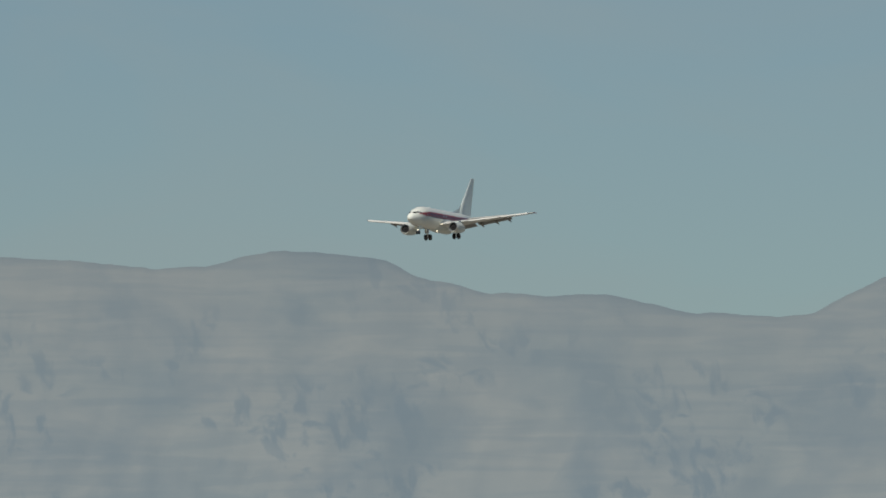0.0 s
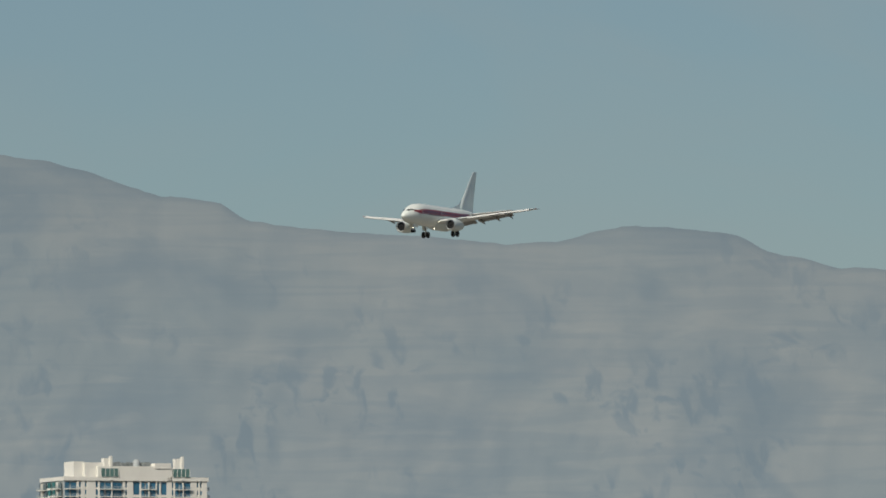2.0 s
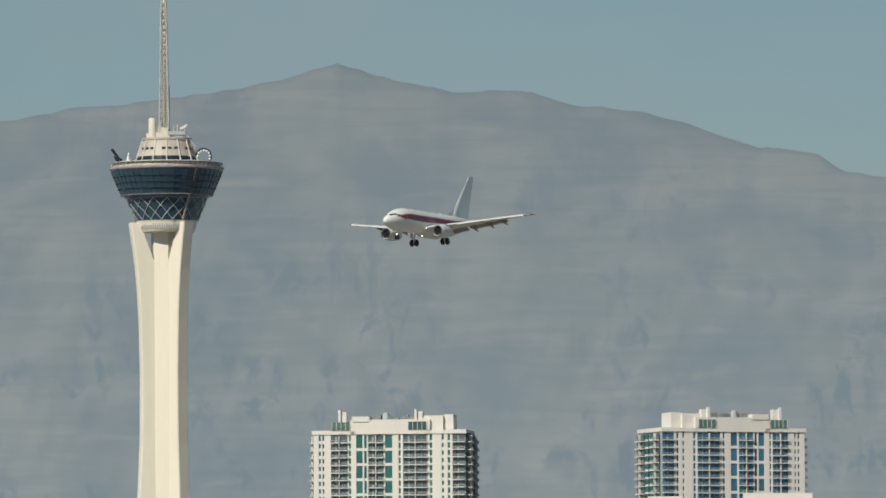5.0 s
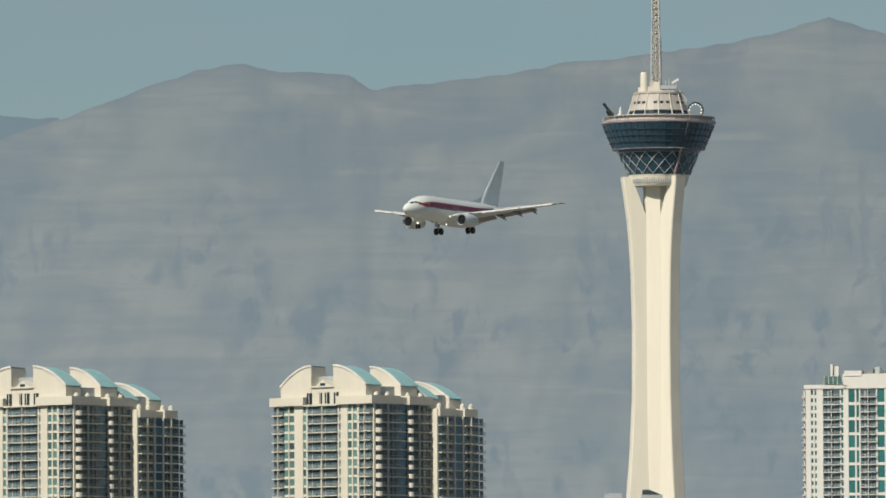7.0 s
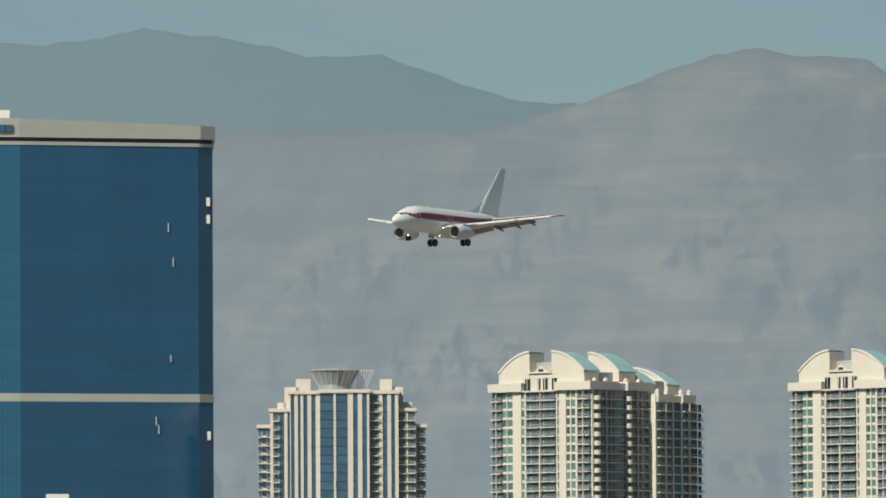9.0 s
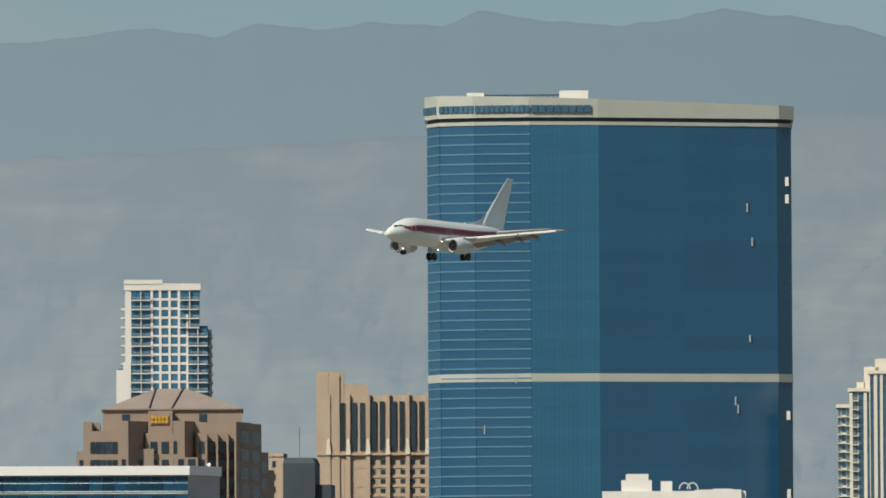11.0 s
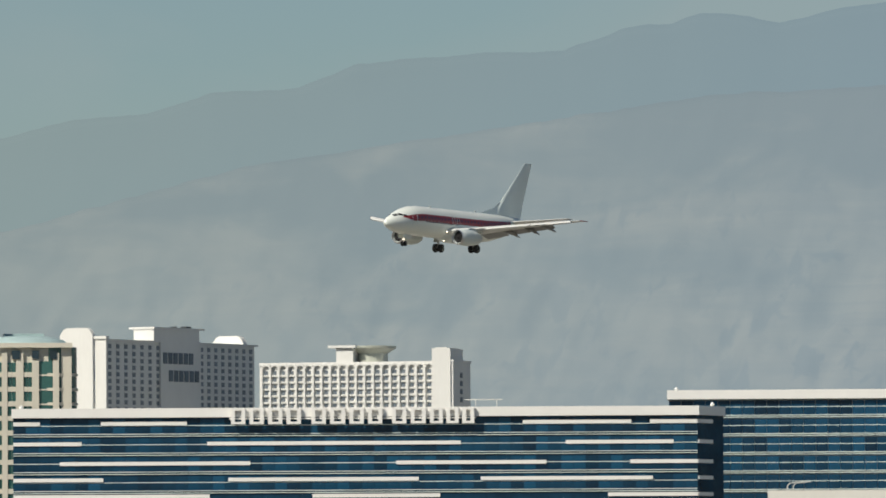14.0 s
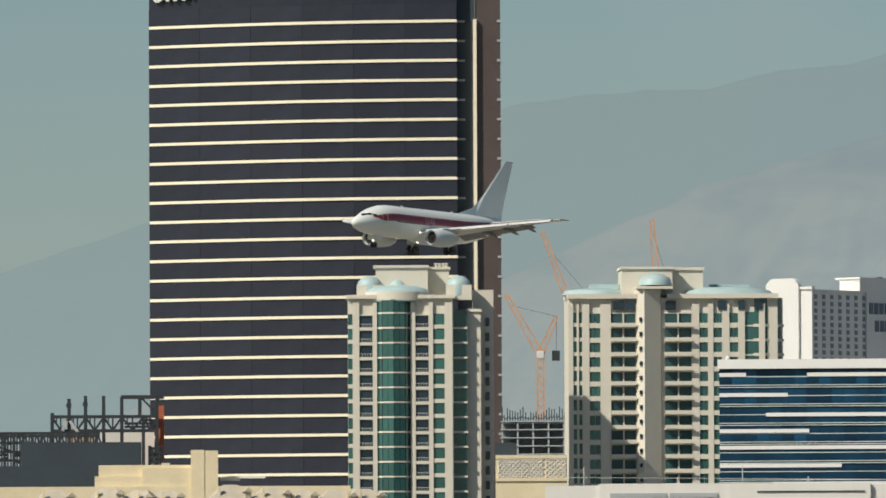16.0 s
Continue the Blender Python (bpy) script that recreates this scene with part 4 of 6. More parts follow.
def cream_condominium(az):
    t = place("condominium_tower", az, 3950, 42, "cream condominium tower with curved teal roofs and stacked balconies", "apartment tower", "cream towers with teal roofs")
    w, d, top, storey = 48.5, 52.4, 142.5, 3.3
    x0 = -w + 4
    low = top - 3.9
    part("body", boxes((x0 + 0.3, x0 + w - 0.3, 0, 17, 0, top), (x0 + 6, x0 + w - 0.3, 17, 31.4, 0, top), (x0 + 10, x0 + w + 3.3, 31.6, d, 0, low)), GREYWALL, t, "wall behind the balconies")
    cols = [(0, 5.2, "b"), (5.2, 7.4, "w"), (7.4, 7.8, "p"), (7.8, 10.4, "w"), (10.4, 14.6, "p"), (14.6, 16.2, "w"), (16.2, 17, "p"), (17, 31.8, "b"), (31.8, 32.4, "p"), (32.4, 33.2, "w"), (33.2, 36.6, "p"),
            (36.6, 38.6, "w"), (38.6, 39.2, "p"), (39.2, 41.2, "w"), (41.2, 42.2, "p"), (42.2, 48.5, "b")]
    facade(t, Matrix.Translation((x0, 0, 0)), cols, levels(top, storey), storey, CREAM, PALEGREEN, 14, top, CREAM)
    # thin posts that divide the wide middle balconies lower down
    repeat("balcony_post", boxes((-0.25, 0.25, -1.5, -1.1, 0, storey)), CREAM, t, [Matrix.Translation((x0 + 24.4, 0, z)) for z in levels(top, storey)[6:]], 10)
    east = Matrix.Translation((x0 + w, 0, 0)) @ Matrix.Rotation(radians(90), 4, "Z")
    # East glass is bluer and darker than the front's: shade put into colour.
    facade(t, east, [(0, 0.8, "p"), (0.8, 14.0, "r"), (14.0, 18.0, "g"), (18.0, 31.0, "r")], levels(top, storey), storey, CREAM, EASTGLASS, 14, top, CREAM)
    part("step_wall", boxes((x0 + w - 0.5, x0 + w + 3.7, 31.0, 31.6, 0, low + 2.6)), CREAM, t, "sunlit cream wall strip")
    east2 = Matrix.Translation((x0 + w + 3.6, 31.6, 0)) @ Matrix.Rotation(radians(90), 4, "Z")
    facade(t, east2, [(0.2, 8.4, "b"), (8.4, 9.0, "p"), (9.0, 13.2, "g"), (13.2, 13.8, "p"), (13.8, 20.8, "b"), (20.8, 24.6, "b")], levels(low, storey), storey, CREAM, EASTGLASS, 14, low, CREAM)
    blocks("cornice", ((x0 - 0.6, x0 + 16, -2.0, 16, top, top + 3.1), (x0 + 32, x0 + w + 1.4, -2.0, 13.6, top, top + 3.1), (x0 + 20, x0 + w + 0.4, 13.6, 18.4, top, top + 2.6), (x0 + 20, x0 + w + 1.6, 18.4, 31.2, top, top + 3.1),
                          (x0 + 20, x0 + w + 4.6, 31.6, 40.4, low, low + 2.8), (x0 + 20, x0 + w + 3.8, 40.4, 45.2, low, low + 2.4), (x0 + 20, x0 + w + 4.6, 45.2, 52.4, low, low + 2.8)), CREAM, t)
    zr = top + 3.1
    arch_roof(t, x0 + 3.2, x0 + 18.4, 0.0, 8, zr - 0.5, 11.5, -1)
    arch_roof(t, x0 + 29.2, x0 + 45.2, 0.0, 8, zr - 0.5, 11.5, 1)
    arch_roof(t, x0 + 31.0, x0 + 46.0, 18, 27, zr - 0.5, 11.3, 1)
    arch_roof(t, x0 + 30.0, x0 + 45.6, 32.6, 38.6, zr - 4.3, 10.0, 1)
    arch_roof(t, x0 + 29.0, x0 + 46.6, 44, 50.5, zr - 4.3, 10.2, 1)
    blocks("roof_block", ((x0 + 17, x0 + 30.5, 4, 30, top, zr + 7.6), (x0 + 16, x0 + 30, 30, 50, top - 4, zr + 3.0), (x0 + 31, x0 + 43, 8, 18, top, zr + 3.6), (x0 + 31, x0 + 45, 38.6, 44, top - 4, zr + 1.0)), GREYWALL, t, "grey plant room between the gables")
    # dormer over the middle bay
    bm = boxes((x0 + 18.4, x0 + 29.2, 0.2, 5, top, zr + 4.0), (x0 + 18.0, x0 + 29.6, -0.5, 0.4, zr + 3.4, zr + 4.0))
    prism(bm, [(x0 + 20.5, 0), (x0 + 27.5, 0), (x0 + 27.5, 4), (x0 + 20.5, 4)], zr + 4.0, zr + 6.2, [(x0 + 23.8, 0), (x0 + 24.2, 0), (x0 + 24.2, 4), (x0 + 23.8, 4)])
    part("dormer", bm, CREAM, t)
    for u, wide in ((16.4, 2.2), (22.6, 1.0), (25.2, 2.0), (29.6, 2.2)):
        part("dormer_window", boxes((x0 + u, x0 + u + wide, -0.3, 0.3, top + 0.5, zr + 1.5)), DARKGLASS, t)
        part("window_mullion", boxes((x0 + u + wide / 2 - 0.12, x0 + u + wide / 2 + 0.12, -0.42, -0.3, top + 0.5, zr + 1.5), (x0 + u - 0.2, x0 + u + wide + 0.2, -0.5, -0.3, zr + 1.5, zr + 1.8)), CREAM, t)
    part("dormer_window", boxes((x0 + 22.8, x0 + 25.2, -0.1, 0.3, zr + 4.0, zr + 5.0)), DARKGLASS, t)
    part("dormer_ledge", boxes((x0 + 15.6, x0 + 32.6, -1.6, 0.1, top - 0.3, top + 0.2)), CREAM, t)
    for y in (3, 9, 20, 27, 33.5, 38.5, 46.5, 51):
        bm = bmesh.new()
        xx, zb = (x0 + w - 1, zr) if y < 31 else (x0 + w + 2.4, zr - 3.6)
        lathe(bm, [(0.9, zb - 3), (0.9, zb + 0.8), (0, zb + 1.6)], 10, xx, y)
        part("roof_urn", bm, CREAM, t)


cream_condominium(1.997)
cream_condominium(0.417)


# ---- stepped tower with a glass crown ----
CROWNGLASS = material("grey_crown_glass", (0.25, 0.29, 0.30), 0.3, size=2, vary=0.3)


def crowned_tower():
    t = place("apartment_tower", 3.268, 3700, 0, "stepped pale apartment tower with vertical piers and a flared glass crown", "apartment tower")
    storey = 3.0
    x = lambda u: (u - 457) * 0.0728
    spec = [(65, 128, 122.2, 8, "b65 w85 b105"), (122, 217, 127.6, 5, "p122 b136 g165 p188 g203"), (215, 356, 133.5, 2, "p215 g219 p236 g252 p265 g278 p297 g315 p335"),
            (355, 586, 133.8, -1, "g355 p419 g430 p485 g510 p532 g553 p575"), (584, 722, 133.5, 2, "b592 p632 g648 p670 g688 p706"), (718, 802, 127.6, 5, "b720 p758 b766"), (788, 850, 122.2, 8, "b788 p800 b808")]
    for u0, u1, top, y, plan in spec:
        a, b = x(u0), x(u1)
        blocks("block", ((a, b, y, 22, 0, top)), GREYWALL, t)
        edges = [(q[0], int(q[1:])) for q in plan.split()]
        cols = [(x(u) - a, x(nxt) - a, kind) for (kind, u), nxt in zip(edges, [e[1] for e in edges[1:]] + [u1])]
        facade(t, Matrix.Translation((a, y, 0)), cols, levels(top - 1, storey), storey, CREAM, BLUEGLASS, 15, top - 1, CREAM)
        blocks("cornice", ((a - 0.5, b + 0.5, y - 1.0, 22, top - 0.9, top + 0.3)), CREAM, t)
    blocks("roof_block", ((-19.5, -14.4, 8, 18, 127, 135.2), (-15.6, -10.6, 8, 18, 133, 138), (13.0, 17.2, 8, 18, 127, 137.8), (15.0, 21.0, 9, 18, 127, 135.2), (-22, -19, 8, 14, 128, 130), (21.0, 24.0, 8, 14, 128, 130)), CREAM, t)
    bm = bmesh.new()
    n = 22
    lathe(bm, [(6.0, 134), (5.6, 135.8), (8.2, 140.6)], n, -2.4, 8)
    crown = part("crown", bm, CROWNGLASS, t, "flared grey glass crown")
    bm = bmesh.new()
    for k in range(n):
        a = 2 * math.pi * k / n
        beam(bm, (-2.4 + 5.6 * math.cos(a), 8 + 5.6 * math.sin(a), 135.6), (-2.4 + 8.3 * math.cos(a), 8 + 8.3 * math.sin(a), 140.8), 0.25)
    for k in range(6):
        beam(bm, (5 + k * 0.6, 7, 134), (6.0 + k * 1.0, 7, 140.8), 0.3)
    beam(bm, (3.5, 7, 140.8), (11.0, 7, 140.8), 0.4)
    lathe(bm, [(8.2, 140.5), (8.7, 140.8), (8.2, 141.1)], n, -2.4, 8)
    part("crown_frame", bm, SILVER, crown)


crowned_tower()


# ---- blue glass hotel tower ----
def blue_tower():
    t = place("glass_hotel_tower", 4.905, 3740, 0, "tall blue glass hotel tower with cream cornice and white belt", "hotel tower")
    plan = [(-62.5, 16), (-58, 6), (-46, 2), (-27, 0), (-3.5, 3), (26, 11), (58, 20), (63, 24)]
    back = [(63, 60), (0, 62), (-62.5, 52)]
    out = lambda g: [(x * (1 + g / 62), y - g) for x, y in plan] + [(x * (1 + g / 62), y + g) for x, y in back]
    bm = bmesh.new()
    prism(bm, out(-0.6), 0, 221)
    part("core", bm, BLUETOWER, t)
    storey = 3.36
    zones = [(0, 1), (1, 2), (2, 3), (3, 4), (4, 5), (5, 6), (6, 7)]
    floors = levels(220.5, storey)
    for i, j in zones:
        (xa, ya), (xb, yb) = plan[i], plan[j]
        length = math.hypot(xb - xa, yb - ya)
        m = Matrix.Translation((xa, ya, 0)) @ Matrix.Rotation(math.atan2(yb - ya, xb - xa), 4, "Z")
        # Corner face gets a lighter copy of the glass for the light it catches.
        glass = BLUELIT if i == 3 else BLUETOWER
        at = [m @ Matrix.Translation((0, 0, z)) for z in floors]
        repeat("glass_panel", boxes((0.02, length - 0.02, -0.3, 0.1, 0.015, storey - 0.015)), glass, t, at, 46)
        if i < 3:
            repeat("ledge", boxes((0, length, -0.5, -0.2, -0.2, 0.3)), BLUELINE, t, at, 46)
        else:
            n = int(length / 1.5)
            part("mullions", boxes(*[(k * length / n - 0.06, k * length / n + 0.06, -0.35, -0.2, 0, 220.5) for k in range(n)]), BLUETOWER, t, m=m)
    # The slate gap band under the cornice is its shadow, put in as colour.
    for lo, hi, g, mat, name in ((132.0, 134.8, 0.4, CREAMTOP, "belt"), (220.4, 221.6, 0.6, CREAMTOP, "cornice_edge"), (221.6, 223.0, 0.1, SLATE, "cornice_gap_shade"), (223.0, 231.0, 1.1, CREAMTOP, "cornice")):
        bm = bmesh.new()
        top = out(g)
        prism(bm, top, lo, hi)
        if name == "cornice":
            for v in bm.verts:
                if v.co.z > 226:
                    v.co.z -= 3.4 * (v.co.x + 64) / 128
        part(name, bm, mat, t)
    for i in range(0, 4):
        (xa, ya), (xb, yb) = plan[i], plan[i + 1]
        length = math.hypot(xb - xa, yb - ya)
        m = Matrix.Translation((xa, ya, 0)) @ Matrix.Rotation(math.atan2(yb - ya, xb - xa), 4, "Z")
        n = int(length / (1.6 if i < 3 else 2.4))
        for k in range(n if i < 3 else 8):
            part("cornice_window", boxes((k * length / n + 0.15, (k + 1) * length / n - 0.15, -1.85, -0.6, 224.8, 227.2)), BLUEGLASS, t, m=m)
    blocks("roof_plant", ((-49, -43, 16, 24, 228, 232.6), (-17, -7, 16, 28, 228, 233.2)), WHITE, t, "white roof plant rooms")
    bm = boxes((-43, -17, 18, 18.4, 231.6, 232.0))
    for k in range(14):
        beam(bm, (-43 + k * 2, 18.2, 229), (-43 + k * 2, 18.2, 232), 0.25)
    part("roof_railing", bm, DARKSTEEL, t)
    # a few opened panels and lit frames
    rnd = random.Random(3)
    for k in range(13):
        i = rnd.choice((1, 2, 2, 3, 4, 4, 5, 5))
        (xa, ya), (xb, yb) = plan[i], plan[i + 1]
        f = 0.1 + 0.8 * rnd.random()
        z = 25 + rnd.random() * 180
        part("open_panel", boxes((xa + (xb - xa) * f, xa + (xb - xa) * f + 0.5, ya + (yb - ya) * f - 0.75, ya + (yb - ya) * f - 0.25, z, z + rnd.choice((2.4, 3.0, 5.0)))), RAIL, t)
    for z in (200, 194, 119, 92, 84, 78):
        part("hoist_bracket", boxes((61.0, 62.2, 21.6, 22.8, z, z + 3.0)), WHITE, t)


BLUELINE = material("pale_blue_ledge", (0.07, 0.20, 0.29), 0.5, size=8, vary=0.15)
CREAMTOP = material("cream_metal_cladding", (0.43, 0.45, 0.39), 0.5, metal=0.1, size=12, vary=0.07)
blue_tower()


# ---- white tower with blue glass ----
def slim_tower():
    t = place("condominium_tower", 7.262, 3500, 0, "slim white condominium tower with blue glass and wrapped balconies", "apartment tower")
    top, storey = 155.8, 2.95
    part("body", boxes((-11.8, 12.0, 0, 20, 0, top - 1), (12.0, 14.6, 4, 20, 0, top - 13.5), (-14.4, -11.8, 2, 18, 0, 128.5)), SLIMGLASS, t)
    f = levels(top - 2.4, storey)
    left = Matrix.Translation((-12, 0, 0))
    facade(t, left, [(0, 2.0, "p"), (2.0, 8.2, "b"), (8.2, 9.0, "p"), (9.0, 10.9, "w"), (10.9, 11.7, "p"), (11.7, 13.9, "w"), (13.9, 14.7, "p"), (14.7, 16.9, "w"), (16.9, 17.7, "p")], f, storey, WHITE, SLIMGLASS, 18, top)
    facade(t, left, [(17.7, 23.9, "b")], f[:4], storey, WHITE, SLIMGLASS, 18, top)
    facade(t, left, [(17.7, 19.6, "w"), (19.6, 20.3, "p"), (20.3, 26.5, "b")], f[4:], storey, WHITE, SLIMGLASS, 18, top - 10)
    blocks("cornice", ((-12.3, 12.3, -0.8, 20, top - 2.2, top), (-12.3, 0.0, -1.0, 12, top - 0.2, top + 1.2)), WHITE, t, "white roof parapet")
    for z in f[1:14]:
        part("balcony_slab", boxes((-13.4, -11.6, -0.4, 8, z - 0.15, z + 0.4)), WHITE, t)
    blocks("lower_wing", ((-14.9, -11.9, -0.6, 18, 0, 128.0), (-12.6, -10.2, -0.9, 10, 0, 130.6)), WHITE, t, "white stepped lower wing")
    facade(t, Matrix.Translation((14.7, 4, 0)) @ Matrix.Rotation(radians(90), 4, "Z"), [(0, 15, "b")], f[4:], storey, WHITE, SLIMGLASS, 14, top - 10)


# ---- brown office building ----
def brown_office():
    t = place("office_building", 7.21, 2400, 0, "brown stepped office building with a hipped roof and gold sign", "office building")
    x = lambda u: (u - 369) * 0.0608
    z = lambda v: 84.7 - (v - 430.5) * 0.0608
    part("upper_block", boxes((-15.4, 15.3, 4, 34, 0, z(512))), BROWN, t)
    bm = bmesh.new()
    prism(bm, [(-15.5, 3.6), (15.5, 3.6), (15.5, 34.4), (-15.5, 34.4)], z(511), z(431), [(-3.8, 15), (3.2, 15), (3.2, 23), (-3.8, 23)])
    roof = part("roof", bm, BROWNROOF, t, "brown hipped metal roof")
    for top, foot in ((-3.7, -5.2), (2.4, -0.2)):
        bm = bmesh.new()
        beam(bm, (foot, 3.5, z(510)), (top, 14.9, z(430)), 0.3)
        part("roof_seam", bm, DARKSTEEL, roof)
    part("eave", boxes((-15.7, 15.7, 3.3, 34.6, z(514), z(509))), BROWNROOF, t)
    for u in (185, 465):
        part("louvre", boxes((x(u), x(u + 28), 3.85, 4.1, z(556), z(530))), DARKGLASS, t)
    # stepped wings on the sunlit side
    blocks("wing_block", ((x(45), x(76), 1.8, 30, 0, z(558)), (x(105), x(180), 1.8, 30, 0, z(600)), (x(76), x(105), 4.4, 30, 0, z(560)), (x(46), x(180), 1.4, 30, 0, z(592)), (x(20), x(46), 1.6, 30, 0, z(665))), BROWN, t)
    # two projecting bays with turned cheeks beside the middle bay
    for u0, u1, u2, y in ((178, 208, 280, -3.0), (370, 412, 455, -1.6)):
        bm = bmesh.new()
        prism(bm, [(x(u0), y), (x(u1), y), (x(u2), y + 6.6), (x(u0), 6)], 0, z(557))
        part("bay", bm, BROWN, t, "projecting brown stone bay")
    part("bay", boxes((x(270), x(372), 1.6, 5, 0, z(600))), BROWN, t)
    part("sign_wall", boxes((x(280), x(368), 1.9, 5, 0, z(518))), BROWN, t)
    part("balcony", boxes((x(232), x(300), 0.4, 5, 0, z(657)), (x(372), x(460), -2.0, 5, 0, z(690))), BROWN, t)
    # recess with thin deep fins, and the wings that turn away from the sun
    part("recess_wall", boxes((x(455), x(600), 2.2, 30, 0, z(600))), BROWN, t)
    for u in (487, 526, 564, 592):
        part("fin", boxes((x(u), x(u) + 0.42, -3.4, 2.6, 0, z(603 if u < 590 else 558))), BROWN, t, "deep stone fin")
    for u0, u1, y, v in ((594, 655, 0.6, 560), (640, 693, 8.0, 562), (680, 719, 16.0, 663), (705, 741, 22.0, 726)):
        bm = bmesh.new()
        run = x(u1) - x(u0)
        corner = lambda f, out=0.0: (x(u0) + (0.06 + 0.94 * f) * run + out, y + 0.94 * f * run * 2.6 - out * 0.4)
        prism(bm, [(x(u0), y), corner(0), corner(1), (x(u1), 46), (x(u0), 46)], 0, z(v))
        part("stepped_wing", bm, BROWN, t)
        for k in range(9 if u0 < 700 else 0):
            zz = z(v) - 4.6 - k * 3.97
            bm = bmesh.new()
            prism(bm, [corner(0.3, 0.05), corner(0.8, 0.05), corner(0.8, -0.2), corner(0.3, -0.2)], zz, zz + 2.6)
            part("window", bm, DARKGLASS, t)
    storey = 3.97
    for k in range(14):
        drop = k * storey
        spans = ((70, 88, 1.3), (90, 108, 1.3), (110, 128, 1.3), (130, 148, 1.3), (150, 169, 1.3), (288, 313, 1.5), (328, 355, 1.5), (371, 383, -1.75), (465, 484, 2.1), (496, 522, 2.1), (534, 560, 2.1), (572, 590, 2.1))
        if k:
            spans += ((30, 44, 1.5), (184, 198, -3.1), (388, 409, -2.1), (424, 450, -2.1), (236, 262, 0.3))
        for u0, u1, y in spans:
            part("window", boxes((x(u0), x(u1), y, y + 0.25, z(674) - drop, z(631) - drop)), DARKGLASS, t)
    sign = part("sign", boxes((x(286), x(356), 1.7, 1.95, z(570), z(532))), BROWN, t, "gold sign of plain bars")
    for row in range(2):
        for k in range(5):
            zz = z(537 + row * 15)
            part("sign_bar", boxes((x(290 + k * 13), x(300 + k * 13), 1.45, 1.7, zz - 0.75, zz)), GOLD, sign)


def tan_hotel():
    t = place("hotel_tower", 6.06, 3905, 0, "tan art deco hotel tower with tall window strips and pinnacles", "hotel tower")
    k = 1.30
    z = lambda cy: (109 - (cy - 352) / 11.75) * k
    w = 66.0
    x0 = -26.5
    blocks("body", ((x0, x0 + w, 0.6, 26, 0, z(430)), (x0, x0 + 18.2, 0.4, 24, 0, z(393)), (x0 + 0.4, x0 + 9.6, 0.2, 22, 0, z(352)), (x0 + 2.4, x0 + 8.0, -0.4, 10, 0, z(366))), TAN, t)
    blocks("corner_pier", ((x0 - 0.3, x0 + 4.0, -0.5, 6, 0, z(358))), TAN, t)
    for j, x in enumerate([x0 + 4.0 + i * 7.1 for i in range(9)]):
        top = z(440) if j < 2 else z(436)
        part("pier", boxes((x - 0.7, x + 0.7, -0.8, 1, 0, top + 1.6)), TAN, t)
        bm = bmesh.new()
        prism(bm, [(x - 0.9, -1.4), (x + 0.9, -1.4), (x + 0.9, 0.4), (x - 0.9, 0.4)], z(622), z(580), [(x - 0.5, -1.2), (x + 0.5, -1.2), (x + 0.5, 0.2), (x - 0.5, 0.2)])
        prism(bm, [(x - 0.5, -1.2), (x + 0.5, -1.2), (x + 0.5, 0.2), (x - 0.5, 0.2)], z(580), z(566), [(x - 0.1, -0.6), (x + 0.1, -0.6), (x + 0.1, -0.4), (x - 0.1, -0.4)])
        part("pinnacle", bm, CREAM, t, "pale stone pinnacle")
        for dx in (1.3, 4.2):
            part("window_strip", boxes((x + dx, x + dx + 1.7, -0.1, 0.7, z(608), top - 1.5)), DARKGLASS, t)
    part("ledge", boxes((x0, x0 + w, -0.9, 1, z(624), z(616))), TAN, t)
    at = [Matrix.Translation((x0 + 4.9 + i * 3.55, 0, zz)) for zz in [z(640) - q * 3.4 for q in range(26)] for i in range(17)]
    repeat("window", boxes((0, 1.7, 0.45, 0.7, -1.6, 0)), DARKGLASS, t, at, 136)
    repeat("window_head", boxes((0, 3.4, 0.3, 0.7, 0.5, 1.0)), TAN, t, at, 0)


def grey_block():
    t = place("office_block", 6.555, 2700, 6, "grey rooftop block beside a pale annexe", "building")
    blocks("block", ((-3.6, 4.4, 0, 12, 0, 75.8), (4.4, 8.2, 2, 12, 0, 70.5)), SLATE, t)
    bm = bmesh.new()
    prism(bm, [(-3.6, 0), (4.4, 0), (4.4, 12), (-3.6, 12)], 75.8, 77.2, [(-3.0, 0.6), (3.8, 0.6), (3.8, 11), (-3.0, 11)])
    part("roof", bm, SLATE, t)
    part("annexe", boxes((-7.4, -3.7, 3, 12, 0, 78.0), (-7.8, -3.7, 2.7, 12, 77.6, 78.4)), TAN, t, "tan annexe")
    for i in range(8):
        part("window", boxes((-6.6, -5.8, 2.8, 3.1, 75 - i * 3.2, 76.5 - i * 3.2)), DARKGLASS, t)
    bm = bmesh.new()
    beam(bm, (0.2, 4, 77), (0.2, 4, 85), 0.12)
    part("antenna", bm, DARKSTEEL, t)


